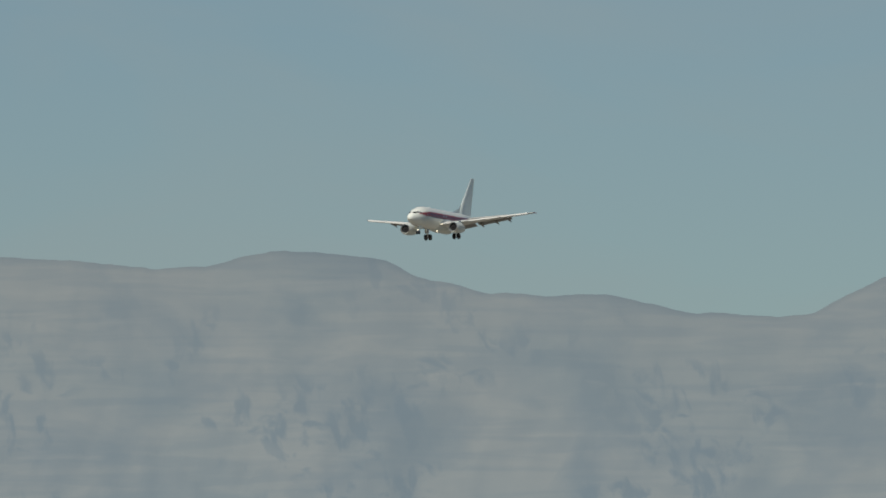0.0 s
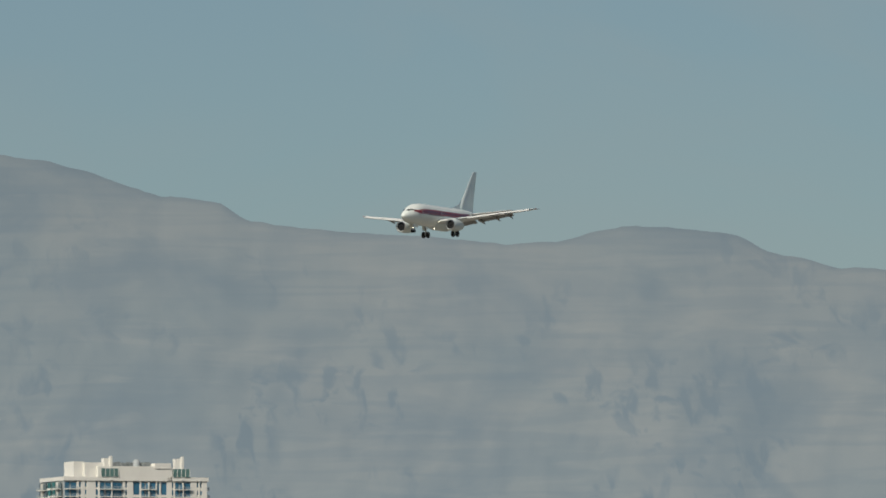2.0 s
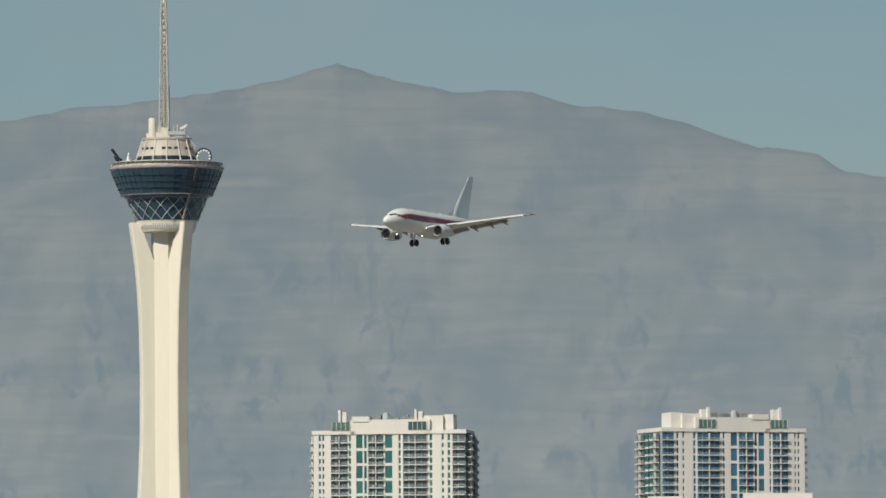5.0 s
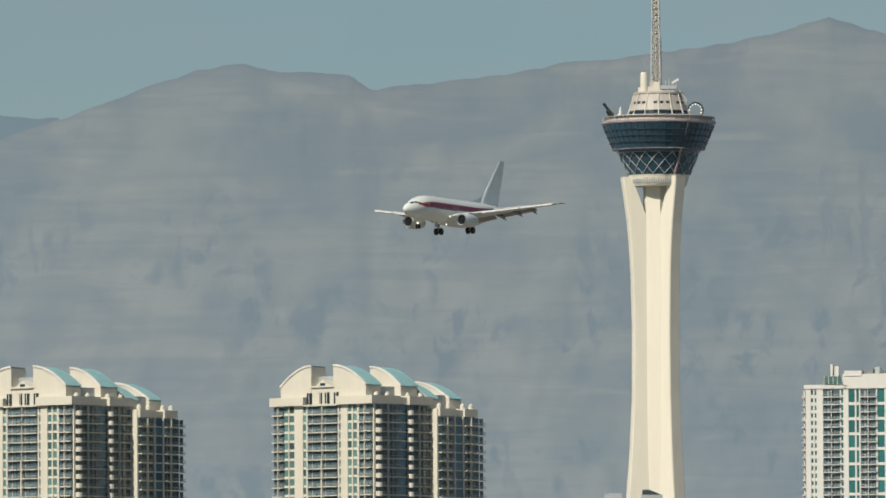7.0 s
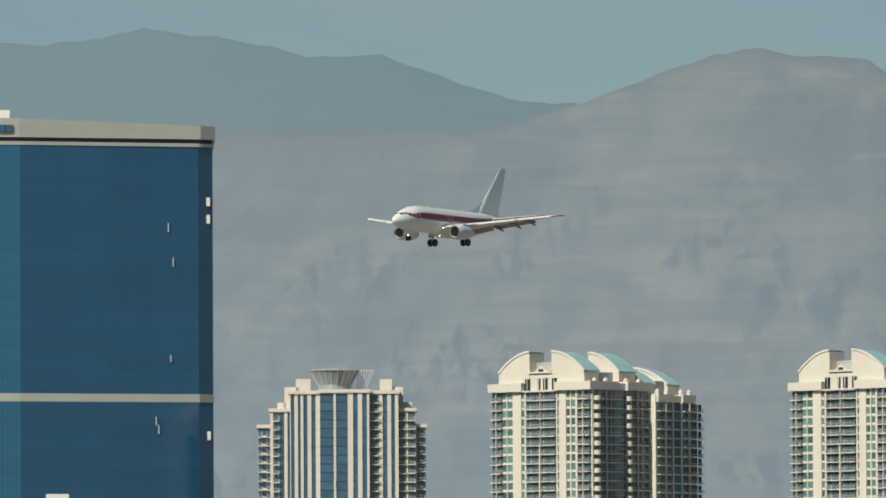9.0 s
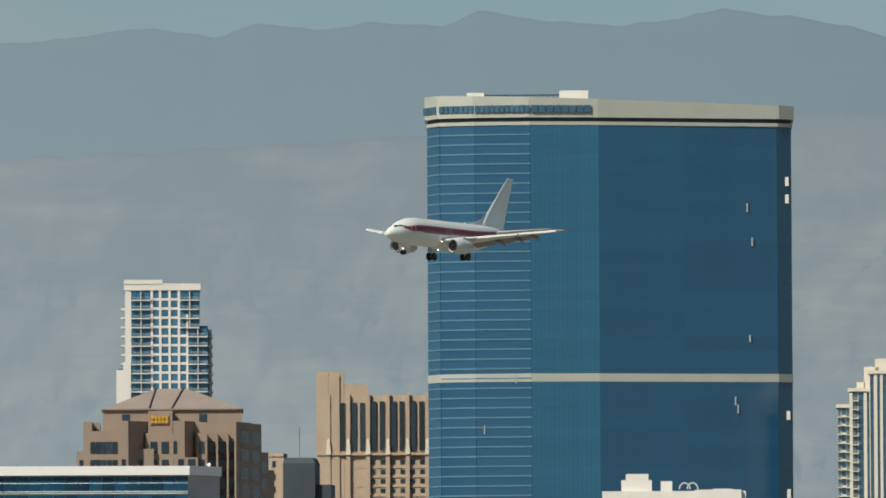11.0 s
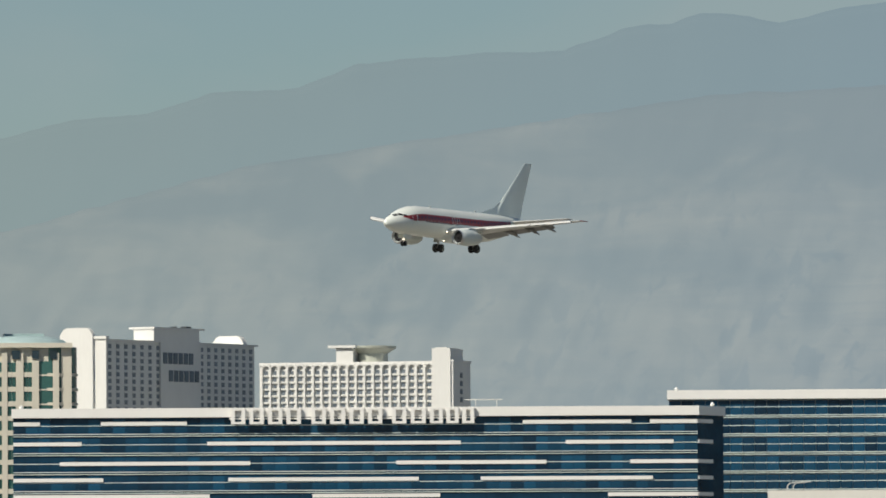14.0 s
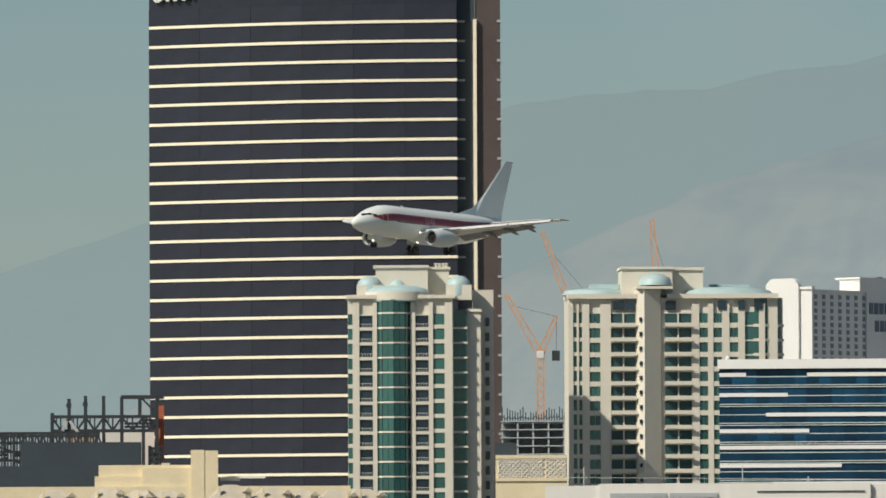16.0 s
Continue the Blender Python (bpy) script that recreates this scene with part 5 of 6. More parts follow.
# ---- low white and navy hotel with long strips ----
def strip_hotel(az, dist, x0, x1, corner, top, label, sign, rows):
    """x0..x1: its front; corner: the width over which its end wall turns back; rows: (depth below the roof, spans of the white strips)."""
    t = place("strip_hotel", az, dist, 0, label, "hotel")
    storey = 3.55
    out = [(x0, 0.2), (x1, 0.2), (x1 + corner, 9), (x1 + corner, 24), (x0, 24)]
    bm = bmesh.new()
    prism(bm, out, 0, top - 1)
    part("body", bm, NAVYGLASS if rows else GREYWALL, t)
    bm = bmesh.new()
    prism(bm, [(x0 - 0.3, -0.9), (x1 + 0.3, -0.9), (x1 + corner + 0.4, 8.6), (x1 + corner + 0.4, 24.4), (x0 - 0.3, 24.4)], top - 1.75, top)
    part("roof_band", bm, SIGNWHITE, t, "white roof band")
    n = int(top / storey)
    nw = int((x1 - x0) / 2.3)
    w = (x1 - x0) / nw
    at = [Matrix.Translation((x0 + i * w, 0, top - 1.75 - (k + 1) * storey)) for k in range(n) for i in range(nw)]
    repeat("glass_panel", boxes((0.04, w - 0.04, -0.05, 0.25, 0.45, storey - 0.3)), NAVYGLASS, t, at, nw * 4)
    for k in range(n):
        z = top - 1.75 - (k + 1) * storey
        for dz in (0.42, 0.02, storey * 0.56):
            part("thin_line", boxes((x0, x1, -0.14, 0.2, z + dz, z + dz + 0.12)), STRIPLINE, t)
    back = Matrix.Translation((x1, 0.2, 0)) @ Matrix.Rotation(math.atan2(8.8, corner), 4, "Z")
    length = math.hypot(8.8, corner)
    for drop, spans in rows:
        for a, b in spans:
            part("white_strip", boxes((a, b, -0.3, 0.2, top - drop - 0.35, top - drop + 0.35)), SIGNWHITE, t, "white strip along the glass")
        if spans:
            part("end_strip", boxes((0, length * 0.55, -0.3, 0.05, top - drop - 0.35, top - drop + 0.35)), SIGNWHITE, t, m=back)
    for x in (x1 + corner - 2, x0 + 1.2):
        bm = bmesh.new()
        lathe(bm, [(0.25, top), (0.45, top + 0.5), (0.1, top + 0.9)], 8, x, 10)
        part("roof_vent", bm, SIGNWHITE, t)
    if sign:
        # a word sign, drawn as plain letter-sized blocks
        board = part("sign", boxes((sign[0], sign[1], -0.95, -0.9, top - 2.2, top - 1.9)), SIGNWHITE, t, "row of plain white sign blocks")
        u = sign[0]
        widths = [1, 1, 1, 1, -0.35, 1, 1.05, 1, 1, -0.3, 1, 1.05, 0.9, 0.85, 0.85]
        unit = (sign[1] - sign[0]) / sum(abs(q) for q in widths)
        for q in widths:
            if q > 0:
                a, b = u + q * unit * 0.10, u + q * unit * 0.88
                part("sign_block", boxes((a, a + 0.75, -1.7, -0.95, top - 3.1, top - 0.1), (b - 0.75, b, -1.7, -0.95, top - 3.1, top - 0.1), (a + 0.75, b - 0.75, -1.7, -0.95, top - 0.55, top - 0.1), (a + 0.75, b - 0.75, -1.7, -0.95, top - 3.1, top - 2.65)), SIGNWHITE, board)
            u += abs(q) * unit
        bm = boxes((sign[1] - 2, sign[1] + 5, 12, 12.3, top + 1.55, top + 1.75))
        beam(bm, (sign[1], 12.1, top - 1), (sign[1], 12.1, top + 1.6), 0.14)
        beam(bm, (sign[1] + 4, 12.1, top - 1), (sign[1] + 4, 12.1, top + 1.6), 0.14)
        part("roof_rail", bm, SILVER, t)


STRIPS = [(2.85, [(-69.8, -64.8), (-53.4, -37.3), (25.5, 45.8), (49.3, 58.2)]), (6.65, [(-69.8, -57.0), (-33.5, 13.9), (33.5, 53.7)]), (10.35, [(-61.1, -25.5), (1.8, 29.9), (45.6, 58.2)]),
          (13.4, [(-69.8, -53.0), (-29.6, 6.0), (17.6, 49.8)]), (16.5, [(-69.8, -33.1), (-13.9, 10.0), (41.4, 58.2)]), (19.9, [(-69.8, -47), (-20, 20), (38, 50)]), (23.4, [(-60, -30), (-2, 22)])]
LINES_ONLY = []


# ---- white hotel blocks with small windows ----
HOTELWHITE = material("cool_white_stucco", (0.72, 0.72, 0.695), 0.85, size=8, vary=0.05, streak=3, spec=0.2)
WINDOWGREY = material("grey_window", (0.20, 0.23, 0.26), 0.4, size=2, vary=0.3, random_=0.6)
SIGNGREY = material("grey_blue_sign_face", (0.12, 0.15, 0.18), 0.5, size=2, vary=0.3, random_=0.5)


def white_hotel_front():
    turn = 55.0
    t = place("white_hotel", 12.7363, 3400, -turn, "white hotel block with rows of small dark windows and sign bars", "hotel")
    across, deep = 1 / (17 * math.cos(radians(turn))), 1 / (17 * math.sin(radians(turn)))
    x = lambda cx: (cx - 260) * across
    z = lambda cy: 111.2 - (cy - 125) / 17
    part("body", boxes((0, x(1065), 0, 20, 0, z(125))), HOTELWHITE, t)
    part("parapet", boxes((-0.3, x(1078), -0.6, 20, z(131), z(122))), HOTELWHITE, t)
    part("corner_pier", boxes((-0.5, x(262), -0.5, 55 * deep, 0, z(108)), (-1.0, x(266), -0.9, 56 * deep, z(122), z(107))), HOTELWHITE, t)

    def slab(name, cx0, cx1, y0, y1, foot, top, label):
        """A thin slab that stands across the front, with a rounded crest along its depth."""
        bm = bmesh.new()
        n = 10
        crest = [(y0 + (y1 - y0) * i / n, top - 2.2 * max(0.0, abs(i / n - 0.5) * 2 - 0.6) ** 2 / 0.16) for i in range(n + 1)]
        sides = [[bm.verts.new((u, y0, foot))] + [bm.verts.new((u, y, v)) for y, v in crest] + [bm.verts.new((u, y1, foot))] for u in (cx0, cx1)]
        for ring in sides:
            bm.faces.new(ring)
        for i in range(len(sides[0])):
            j = (i + 1) % len(sides[0])
            bm.faces.new((sides[0][i], sides[0][j], sides[1][j], sides[1][i]))
        part(name, bm, HOTELWHITE, t, label, smooth=True)

    slab("end_tower", -15 * across, 0, 55 * deep, 228 * deep, 0, z(62), "white end tower with a rounded crest")
    slab("roof_crest", x(1010), x(1032), 0.5, 170 * deep, z(126), z(74), "curved white roof crest")
    part("sign_panel", boxes((x(545), x(762), -0.7, 0.4, 0, z(120))), HOTELWHITE, t, "blank white panel with grey sign bars")
    part("penthouse", boxes((x(510), x(755), -0.6, 100 * deep, z(126), z(58))), HOTELWHITE, t)
    part("penthouse_cap", boxes((x(506), x(778), -1.0, 122 * deep, z(58), z(48))), HOTELWHITE, t)
    blocks("roof_vent", ((x(640), x(655), 1, 2.4, z(48), z(40)), (x(705), x(733), 1, 3, z(48), z(37))), DARKSTEEL, t)
    cols = [281 + i * 43 for i in range(7)] + [776 + i * 38.4 for i in range(8)]
    at = [Matrix.Translation((x(c), 0, z(150) - r * 2.18)) for r in range(34) for c in cols]
    repeat("window", boxes((-0.8, 0.8, -0.12, 0.1, -1.25, 0.1)), WINDOWGREY, t, at, 280)
    repeat("window_hood", boxes((-1.1, 1.1, -0.5, 0.1, 0.12, 0.34)), HOTELWHITE, t, at, 0)
    for cy, c0 in ((213, 557), (307, 588)):
        for i in range(6):
            part("sign_bar", boxes((x(c0 + i * 28), x(c0 + i * 28 + 20), -1.0, -0.7, z(cy + 30), z(cy - 30))), SIGNGREY, t)
    for i in range(5):
        cy = 225 + i * 68
        part("sign_bar", boxes((-15 * across - 0.3, -15 * across, 142 * deep, 162 * deep, z(cy + 26), z(cy - 24))), SIGNGREY, t)


def white_hotel_scallops():
    t = place("white_hotel", 11.39, 3385, 16, "white hotel wing with scalloped arches over its windows", "hotel")
    k = 1 / 9.45
    x = lambda cx: (cx - 975) * k * 1.03
    z = lambda cy: 115.6 - (cy - 50) * k
    part("body", boxes((x(672), x(1190), 0, 16, 0, z(172))), HOTELWHITE, t)
    blocks("parapet", ((x(672), x(1190), -0.5, 16, z(174), z(166))), HOTELWHITE, t)
    cols = [680 + i * 25.5 for i in range(20)]
    for c in cols:
        bm = boxes((x(c) - 0.28, x(c) + 0.28, -1.0, 0.1, 0, z(178)))
        part("rib", bm, HOTELWHITE, t)
        bm = bmesh.new()
        arc = [(x(c + 12.5) + 1.3 * math.cos(a), z(184) + 1.2 * math.sin(a)) for a in [math.pi * q / 6 for q in range(7)]]
        for (ua, za), (ub, zb) in zip(arc, arc[1:]):
            beam(bm, (ua, -0.7, za), (ub, -0.7, zb), 0.55)
        part("arch", bm, HOTELWHITE, t)
    at = [Matrix.Translation((x(c + 12.5), 0, z(190) - r * 2.1)) for r in range(38) for c in cols]
    repeat("window", boxes((-0.5, 0.5, -0.1, 0.1, -1.15, 0)), SIGNGREY, t, at, 140)
    repeat("balcony_front", boxes((-1.1, 1.1, -0.6, 0.1, -1.75, -1.2)), HOTELWHITE, t, at, 0)
    bm = boxes((x(900), x(950), 0, 10, z(170), z(122)))
    part("penthouse", bm, HOTELWHITE, t)
    bm = bmesh.new()
    lathe(bm, [(4.6, z(168)), (4.6, z(140)), (7.2, z(124)), (7.2, z(118))], 28, x(992), 7)
    part("rotunda", bm, CREAMTOP, t, "flared round rooftop lounge")
    part("penthouse_cap", boxes((x(878), x(960), -1, 10, z(124), z(117))), HOTELWHITE, t)
    bm = bmesh.new()
    prof = [(x(1190), z(138)), (x(1200), z(130)), (x(1218), z(127)), (x(1234), z(130)), (x(1245), z(138))]
    for (ua, za), (ub, zb) in zip(prof, prof[1:]):
        prism(bm, [(ua, -2.5), (ub, -2.5), (ub, 12), (ua, 12)], 0, max(za, zb))
    part("end_tower", bm, HOTELWHITE, t, "rounded white end tower")
    part("end_wall", boxes((x(1245), x(1252), -2, 18, 0, z(165)), (x(1245), x(1254), -2.4, 18.4, z(170), z(163))), HOTELWHITE, t)
    for i in range(4):
        part("sign_bar", boxes((x(1252), x(1252) + 0.3, 6, 8, z(215 + i * 24), z(200 + i * 24))), SIGNGREY, t)


# ---- bronze hotel tower with cream lines ----
def bronze_tower():
    t = place("bronze_hotel_tower", 15.36, 3190, 0, "tall curved bronze glass hotel tower with cream storey lines", "hotel tower")
    top, step = 194.4, 5.777
    arc = []
    for i in range(13):
        f = i / 12
        arc.append((-48.4 + 90.8 * f, 33 * (1 - f) - 7.0 * math.sin(math.pi * f)))
    m0 = (-51, 45)
    bm = bmesh.new()
    prism(bm, arc + [(42.4, 16), (-46, 52)], 0, top)
    part("core", bm, BRONZE, t)
    lines = [184.0 - step * k for k in range(31)]
    for k, z in enumerate(lines):
        bm = bmesh.new()
        for (xa, ya), (xb, yb) in zip(arc, arc[1:]):
            v = [[bm.verts.new((x, y + dy, z + dz)) for dy, dz in ((-0.65, -0.42), (-0.65, 0.42), (0.3, 0.42), (0.3, -0.42))] for x, y in ((xa, ya), (xb, yb))]
            for i in range(4):
                bm.faces.new((v[0][i], v[0][(i + 1) % 4], v[1][(i + 1) % 4], v[1][i]))
        bmesh.ops.remove_doubles(bm, verts=bm.verts, dist=0.001)
        part("storey_line", bm, CREAMLINE, t, "cream storey line")
        # two storeys of glass between the lines
        for (xa, ya), (xb, yb) in zip(arc[::2], arc[2::2]):
            length = math.hypot(xb - xa, yb - ya)
            if k < 28:
                m = Matrix.Translation((xa, ya, z)) @ Matrix.Rotation(math.atan2(yb - ya, xb - xa), 4, "Z")
                pane = panes.get(round(length, 1))
                if pane is None:
                    pane = mesh_of("glass_panel", boxes((0.03, length - 0.03, -0.25, 0.3, 0.6, 5.2)), BRONZE)
                    panes[round(length, 1)] = pane
                ob = new("glass_panel", pane)
                ob.parent, ob.matrix_basis = t, m
    part("recess", boxes((42.4, 47.6, 3, 20, 0, top)), SLATE, t)
    for z in lines:
        part("recess_line", boxes((42.4, 44.8, 2.6, 3.2, z - 0.3, z + 0.3)), GREYWALL, t)
    part("edge_strip", boxes((47.2, 48.2, 0.6, 4, 0, 184.5)), CREAMLINE, t, "cream vertical edge strip")
    part("side_wing", boxes((48.2, 55.2, 2.0, 40, 0, top - 0.4)), SIDEBRONZE, t, "brown side wing")
    for z in lines[:30]:
        part("side_line", boxes((54.2, 55.4, 1.7, 40, z - 0.35, z + 0.35)), GREYWALL, t)
    bm = bmesh.new()
    pts = [(-47.4, 194.5), (-46.9, 192.4), (-45.8, 191.6), (-44.5, 192.6), (-44, 194.2), (-42.8, 191.8), (-41.8, 194.0), (-40.6, 191.8), (-39.2, 194.0), (-38, 191.8), (-36.4, 193.6), (-35.0, 192.2)]
    for (xa, za), (xb, zb) in zip(pts, pts[1:]):
        y = float(np.interp((xa + xb) / 2, [p[0] for p in arc], [p[1] for p in arc])) - 1.4
        beam(bm, (xa, y, za), (xb, y, zb), 0.8)
    part("sign_stroke", bm, SIGNWHITE, t, "white curling sign strokes")
    # round maintenance hoop on a short post at the roof edge
    bm = bmesh.new()
    ring = [(41.6 + 0.9 * math.cos(math.tau * n / 12), 195.7 + 0.9 * math.sin(math.tau * n / 12)) for n in range(13)]
    for (xa, za), (xb, zb) in zip(ring, ring[1:]):
        beam(bm, (xa, 3.0, za), (xb, 3.0, zb), 0.3)
    beam(bm, (41.6, 3.0, top - 0.2), (41.6, 3.0, 200.5), 0.25)
    part("roof_hoop", bm, SLATE, t, "dark roof hoop with a thin mast")


# ---- cream residential towers with pale domes ----
def domed_tower_wide():
    t = place("residential_tower", 13.472, 2222, -3, "cream residential tower with green windows and pale blue domes", "apartment tower", "cream domed towers")
    k = 1 / (1.667 * 8.75)
    x = lambda cx: (cx - 375) * k
    z = lambda cy: 72.8 - (cy - 135) * k
    storey = 2.98
    f = levels(z(190), storey)
    part("body", boxes((x(66), x(690), 0, 20, 0, z(150))), CREAM, t)
    m = Matrix.Translation((x(66), 0, 0))
    u = lambda a, b, kind: (x(a) - x(66), x(b) - x(66), kind)
    facade(t, m, [u(66, 80, "p"), u(80, 91, "w"), u(91, 97, "p"), u(97, 107, "w"), u(107, 128, "p"), u(128, 161, "t"), u(161, 192, "p"), u(192, 267, "o"), u(267, 277, "p"), u(277, 285, "s"), u(285, 340, "p"),
                  u(352, 434, "o"), u(434, 456, "p"), u(456, 482, "t"), u(482, 498, "p"), u(498, 524, "t"), u(524, 546, "p"), u(546, 572, "t"), u(572, 592, "p"), u(592, 634, "g"), u(634, 652, "p")], f, storey, CREAM, GREENGLASS, 14, z(168), CREAM)
    bm = bmesh.new()
    prism(bm, [(x(270), -1.0), (x(291), -2.6), (x(340), -0.7), (x(352), 6), (x(270), 6)], 0, z(118))
    part("tower_pier", bm, CREAM, t, "projecting cream pier with a turned face")
    part("pier_cap", boxes((x(268), x(376), -2.9, 6, z(124), z(116))), CREAM, t)
    for zz in f[:13]:
        part("pier_window", boxes((x(276), x(284), -2.35, -1.2, zz + 0.9, zz + 1.7)), DARKGLASS, t)
    blocks("cornice", ((x(64), x(270), -1.2, 20, z(152), z(138)), (x(360), x(692), -1.2, 20, z(152), z(138))), CREAM, t)
    blocks("crown_block", ((x(228), x(380), 4, 18, z(140), z(62)), (x(224), x(384), 3.6, 18.4, z(62), z(55)), (x(380), x(474), 7, 20, z(140), z(62)), (x(380), x(478), 6.6, 20.4, z(64), z(56))), CREAM, t, "cream rooftop block")
    bm = bmesh.new()
    lathe(bm, [(3.5, z(112)), (3.4, z(104)), (2.9, z(90)), (1.6, z(79)), (0, z(76))], 24, x(326), 1)
    part("dome", bm, DOME, t, "pale blue dome", smooth=True)
    bm = bmesh.new()
    lathe(bm, [(9.6, z(140)), (8.6, z(126)), (5.5, z(116)), (0, z(113))], 32, x(550), 9)
    part("low_dome", bm, DOME, t, "shallow pale blue roof dome", smooth=True)
    bm = bmesh.new()
    lathe(bm, [(6.8, z(138)), (6.0, z(124)), (3.4, z(118)), (0, z(116))], 28, x(150), 9)
    part("low_dome", bm, DOME, t, "shallow pale blue roof dome", smooth=True)
    blocks("roof_drum", ((x(140), x(226), 12, 18, z(130), z(103)), (x(500), x(620), 13, 18, z(120), z(104))), DOME, t)
    blocks("upper_window", [(x(a), x(b), -0.75, 0.1, z(186), z(160)) for a, b in ((200, 230), (236, 264), (356, 386), (512, 536), (572, 592), (625, 645))], DARKGLASS, t)
    # rounded corner at the right
    bm = bmesh.new()
    lathe(bm, [(4.8, 0), (4.8, z(150))], 24, x(640), 4.6)
    part("round_corner", bm, GREENGLASS, t, "rounded glazed corner", smooth=True)
    for zz in f:
        bm = bmesh.new()
        lathe(bm, [(5.0, zz - 0.25), (5.0, zz + 0.35)], 24, x(640), 4.6)
        part("corner_ring", bm, CREAM, t)


def domed_tower_slim():
    t = place("residential_tower", 14.80, 2180, 0, "slim cream residential tower with a bowed green glass bay and domes", "apartment tower", "cream domed towers")
    k = 1 / (1.856 * 8.83)
    x = lambda cx: (cx - 345) * k
    z = lambda cy: 71.3 - (cy - 150) * k
    storey = 2.98
    f = levels(z(210), storey)
    part("body", boxes((x(108), x(455), 0, 16, 0, z(160))), CREAM, t)
    m = Matrix.Translation((x(108), 0, 0))
    u = lambda a, b, kind: (x(a) - x(108), x(b) - x(108), kind)
    facade(t, m, [u(108, 124, "w"), u(124, 146, "p"), u(146, 190, "k"), u(190, 204, "p"), u(314, 330, "p"), u(330, 374, "k"), u(374, 388, "p"), u(388, 426, "w"), u(426, 452, "p")], f, storey, CREAM, GREENGLASS, 14, z(175), CREAM)
    # bowed glass bay
    bow = [(x(204), 0.2), (x(222), -1.5), (x(259), -2.3), (x(296), -1.5), (x(314), 0.2)]
    bm = bmesh.new()
    prism(bm, bow, 0, z(170))
    part("bay_core", bm, DARKGLASS, t)
    for zz in f + [f[0] + storey]:
        for i, ((xa, ya), (xb, yb)) in enumerate(zip(bow, bow[1:])):
            length = math.hypot(xb - xa, yb - ya)
            m2 = Matrix.Translation((xa, ya, zz)) @ Matrix.Rotation(math.atan2(yb - ya, xb - xa), 4, "Z")
            part("bay_glass", boxes((0.06, length / 2 - 0.05, -0.1, 0.05, 0.2, storey - 0.25), (length / 2 + 0.05, length - 0.06, -0.1, 0.05, 0.2, storey - 0.25)), GREENGLASS, t, m=m2)
        bm = bmesh.new()
        prism(bm, [(a, b - 0.2) for a, b in bow], zz - 0.16, zz + 0.16)
        part("bay_line", bm, CREAM, t)
    bm = bmesh.new()
    lathe(bm, [(6.6, z(172)), (6.6, z(140)), (6.2, z(132)), (4.6, z(121)), (1.6, z(116)), (1.2, z(108)), (0.6, z(100)), (0, z(97))], 32, x(272), 4.4)
    part("bay_dome", bm, DOME, t, "pale blue dome over the bay", smooth=True)
    bm = bmesh.new()
    lathe(bm, [(6.75, z(168)), (6.75, z(140))], 32, x(272), 4.4)
    part("dome_drum", bm, CREAM, t, "cream drum", smooth=True)
    for cx, y in ((180, 5), (473, 6)):
        bm = bmesh.new()
        lathe(bm, [(2.5, z(150)), (2.5, z(116)), (2.3, z(104)), (1.7, z(93)), (0.8, z(86)), (0, z(84))], 20, x(cx), y)
        part("corner_dome", bm, DOME, t, "small pale blue corner dome", smooth=True)
        part("dome_base", boxes((x(cx) - 2.6, x(cx) + 2.6, y - 2.4, y + 2.6, z(165), z(116))), CREAM, t)
    blocks("crown_block", ((x(200), x(372), 5, 14, z(165), z(58)), (x(192), x(376), 4.6, 14, z(58), z(50)), (x(372), x(442), 8, 16, z(165), z(62)), (x(372), x(446), 7.6, 16, z(62), z(54))), CREAM, t, "cream rooftop block")
    bm = bmesh.new()
    for i in range(4):
        lathe(bm, [(0.3, z(54)), (0.3, z(46)), (0.5, z(43)), (0, z(40))], 8, x(400 + i * 11), 9)
    part("roof_vents", bm, CREAM, t)
    blocks("cornice", ((x(104), x(204), -1.0, 16, z(162), z(150)), (x(314), x(462), -1.0, 16, z(162), z(150))), CREAM, t)
    # glazed right corner and shaded return
    part("corner_glass", boxes((x(455), x(500), 1.5, 14, 0, z(200))), GREENGLASS, t)
    for zz in f:
        part("corner_line", boxes((x(452), x(502), 1.2, 14, zz - 0.2, zz + 0.2)), CREAM, t)
    blocks("corner_pier", ((x(500), x(545), 3, 16, 0, z(200)), (x(496), x(548), 2.6, 16, z(205), z(195))), CREAM, t)
    part("rear_wing", boxes((x(520), x(588), 9, 26, 0, z(130))), CREAM, t, "cream rear wing")
    for zz in f:
        blocks("rear_window", ((x(531), x(545), 8.8, 9.1, zz + 0.5, zz + 2.2), (x(560), x(574), 8.8, 9.1, zz + 0.5, zz + 2.2)), DARKGLASS, t)


# ---- building site and cranes ----
def building_site():
    t = place("concrete_frame_building", 14.197, 3000, 0, "unfinished grey concrete building frame", "building site")
    for k in range(14):
        z = 62.6 - k * 2.26
        part("floor_slab", boxes((-9.5, 9.5, 0, 16, z - 0.32, z)), GREYWALL, t)
        for i in range(5):
            part("column", boxes((-9.2 + i * 4.25, -8.75 + i * 4.25, 0.3, 1.0, z - 2.26, z - 0.32)), GREYWALL, t)
    part("infill_wall", boxes((-9, 9, 5, 5.5, 30, 62)), PLANTGREY, t, "grey inner wall of the frame")
    bm = bmesh.new()
    rnd = random.Random(2)
    for i in range(26):
        xx = -9 + i * 0.72
        beam(bm, (xx, 2, 62), (xx, 2, 63.6 + 3.0 * rnd.random()), 0.3)
        beam(bm, (xx, 2, 63.2), (xx + 0.7, 2, 63.2 + rnd.random()), 0.25)
    part("scaffold", bm, SLATE, t)
    part("podium", boxes((-9.5, 9.5, 0, 16, 0, 31)), GREYWALL, t)


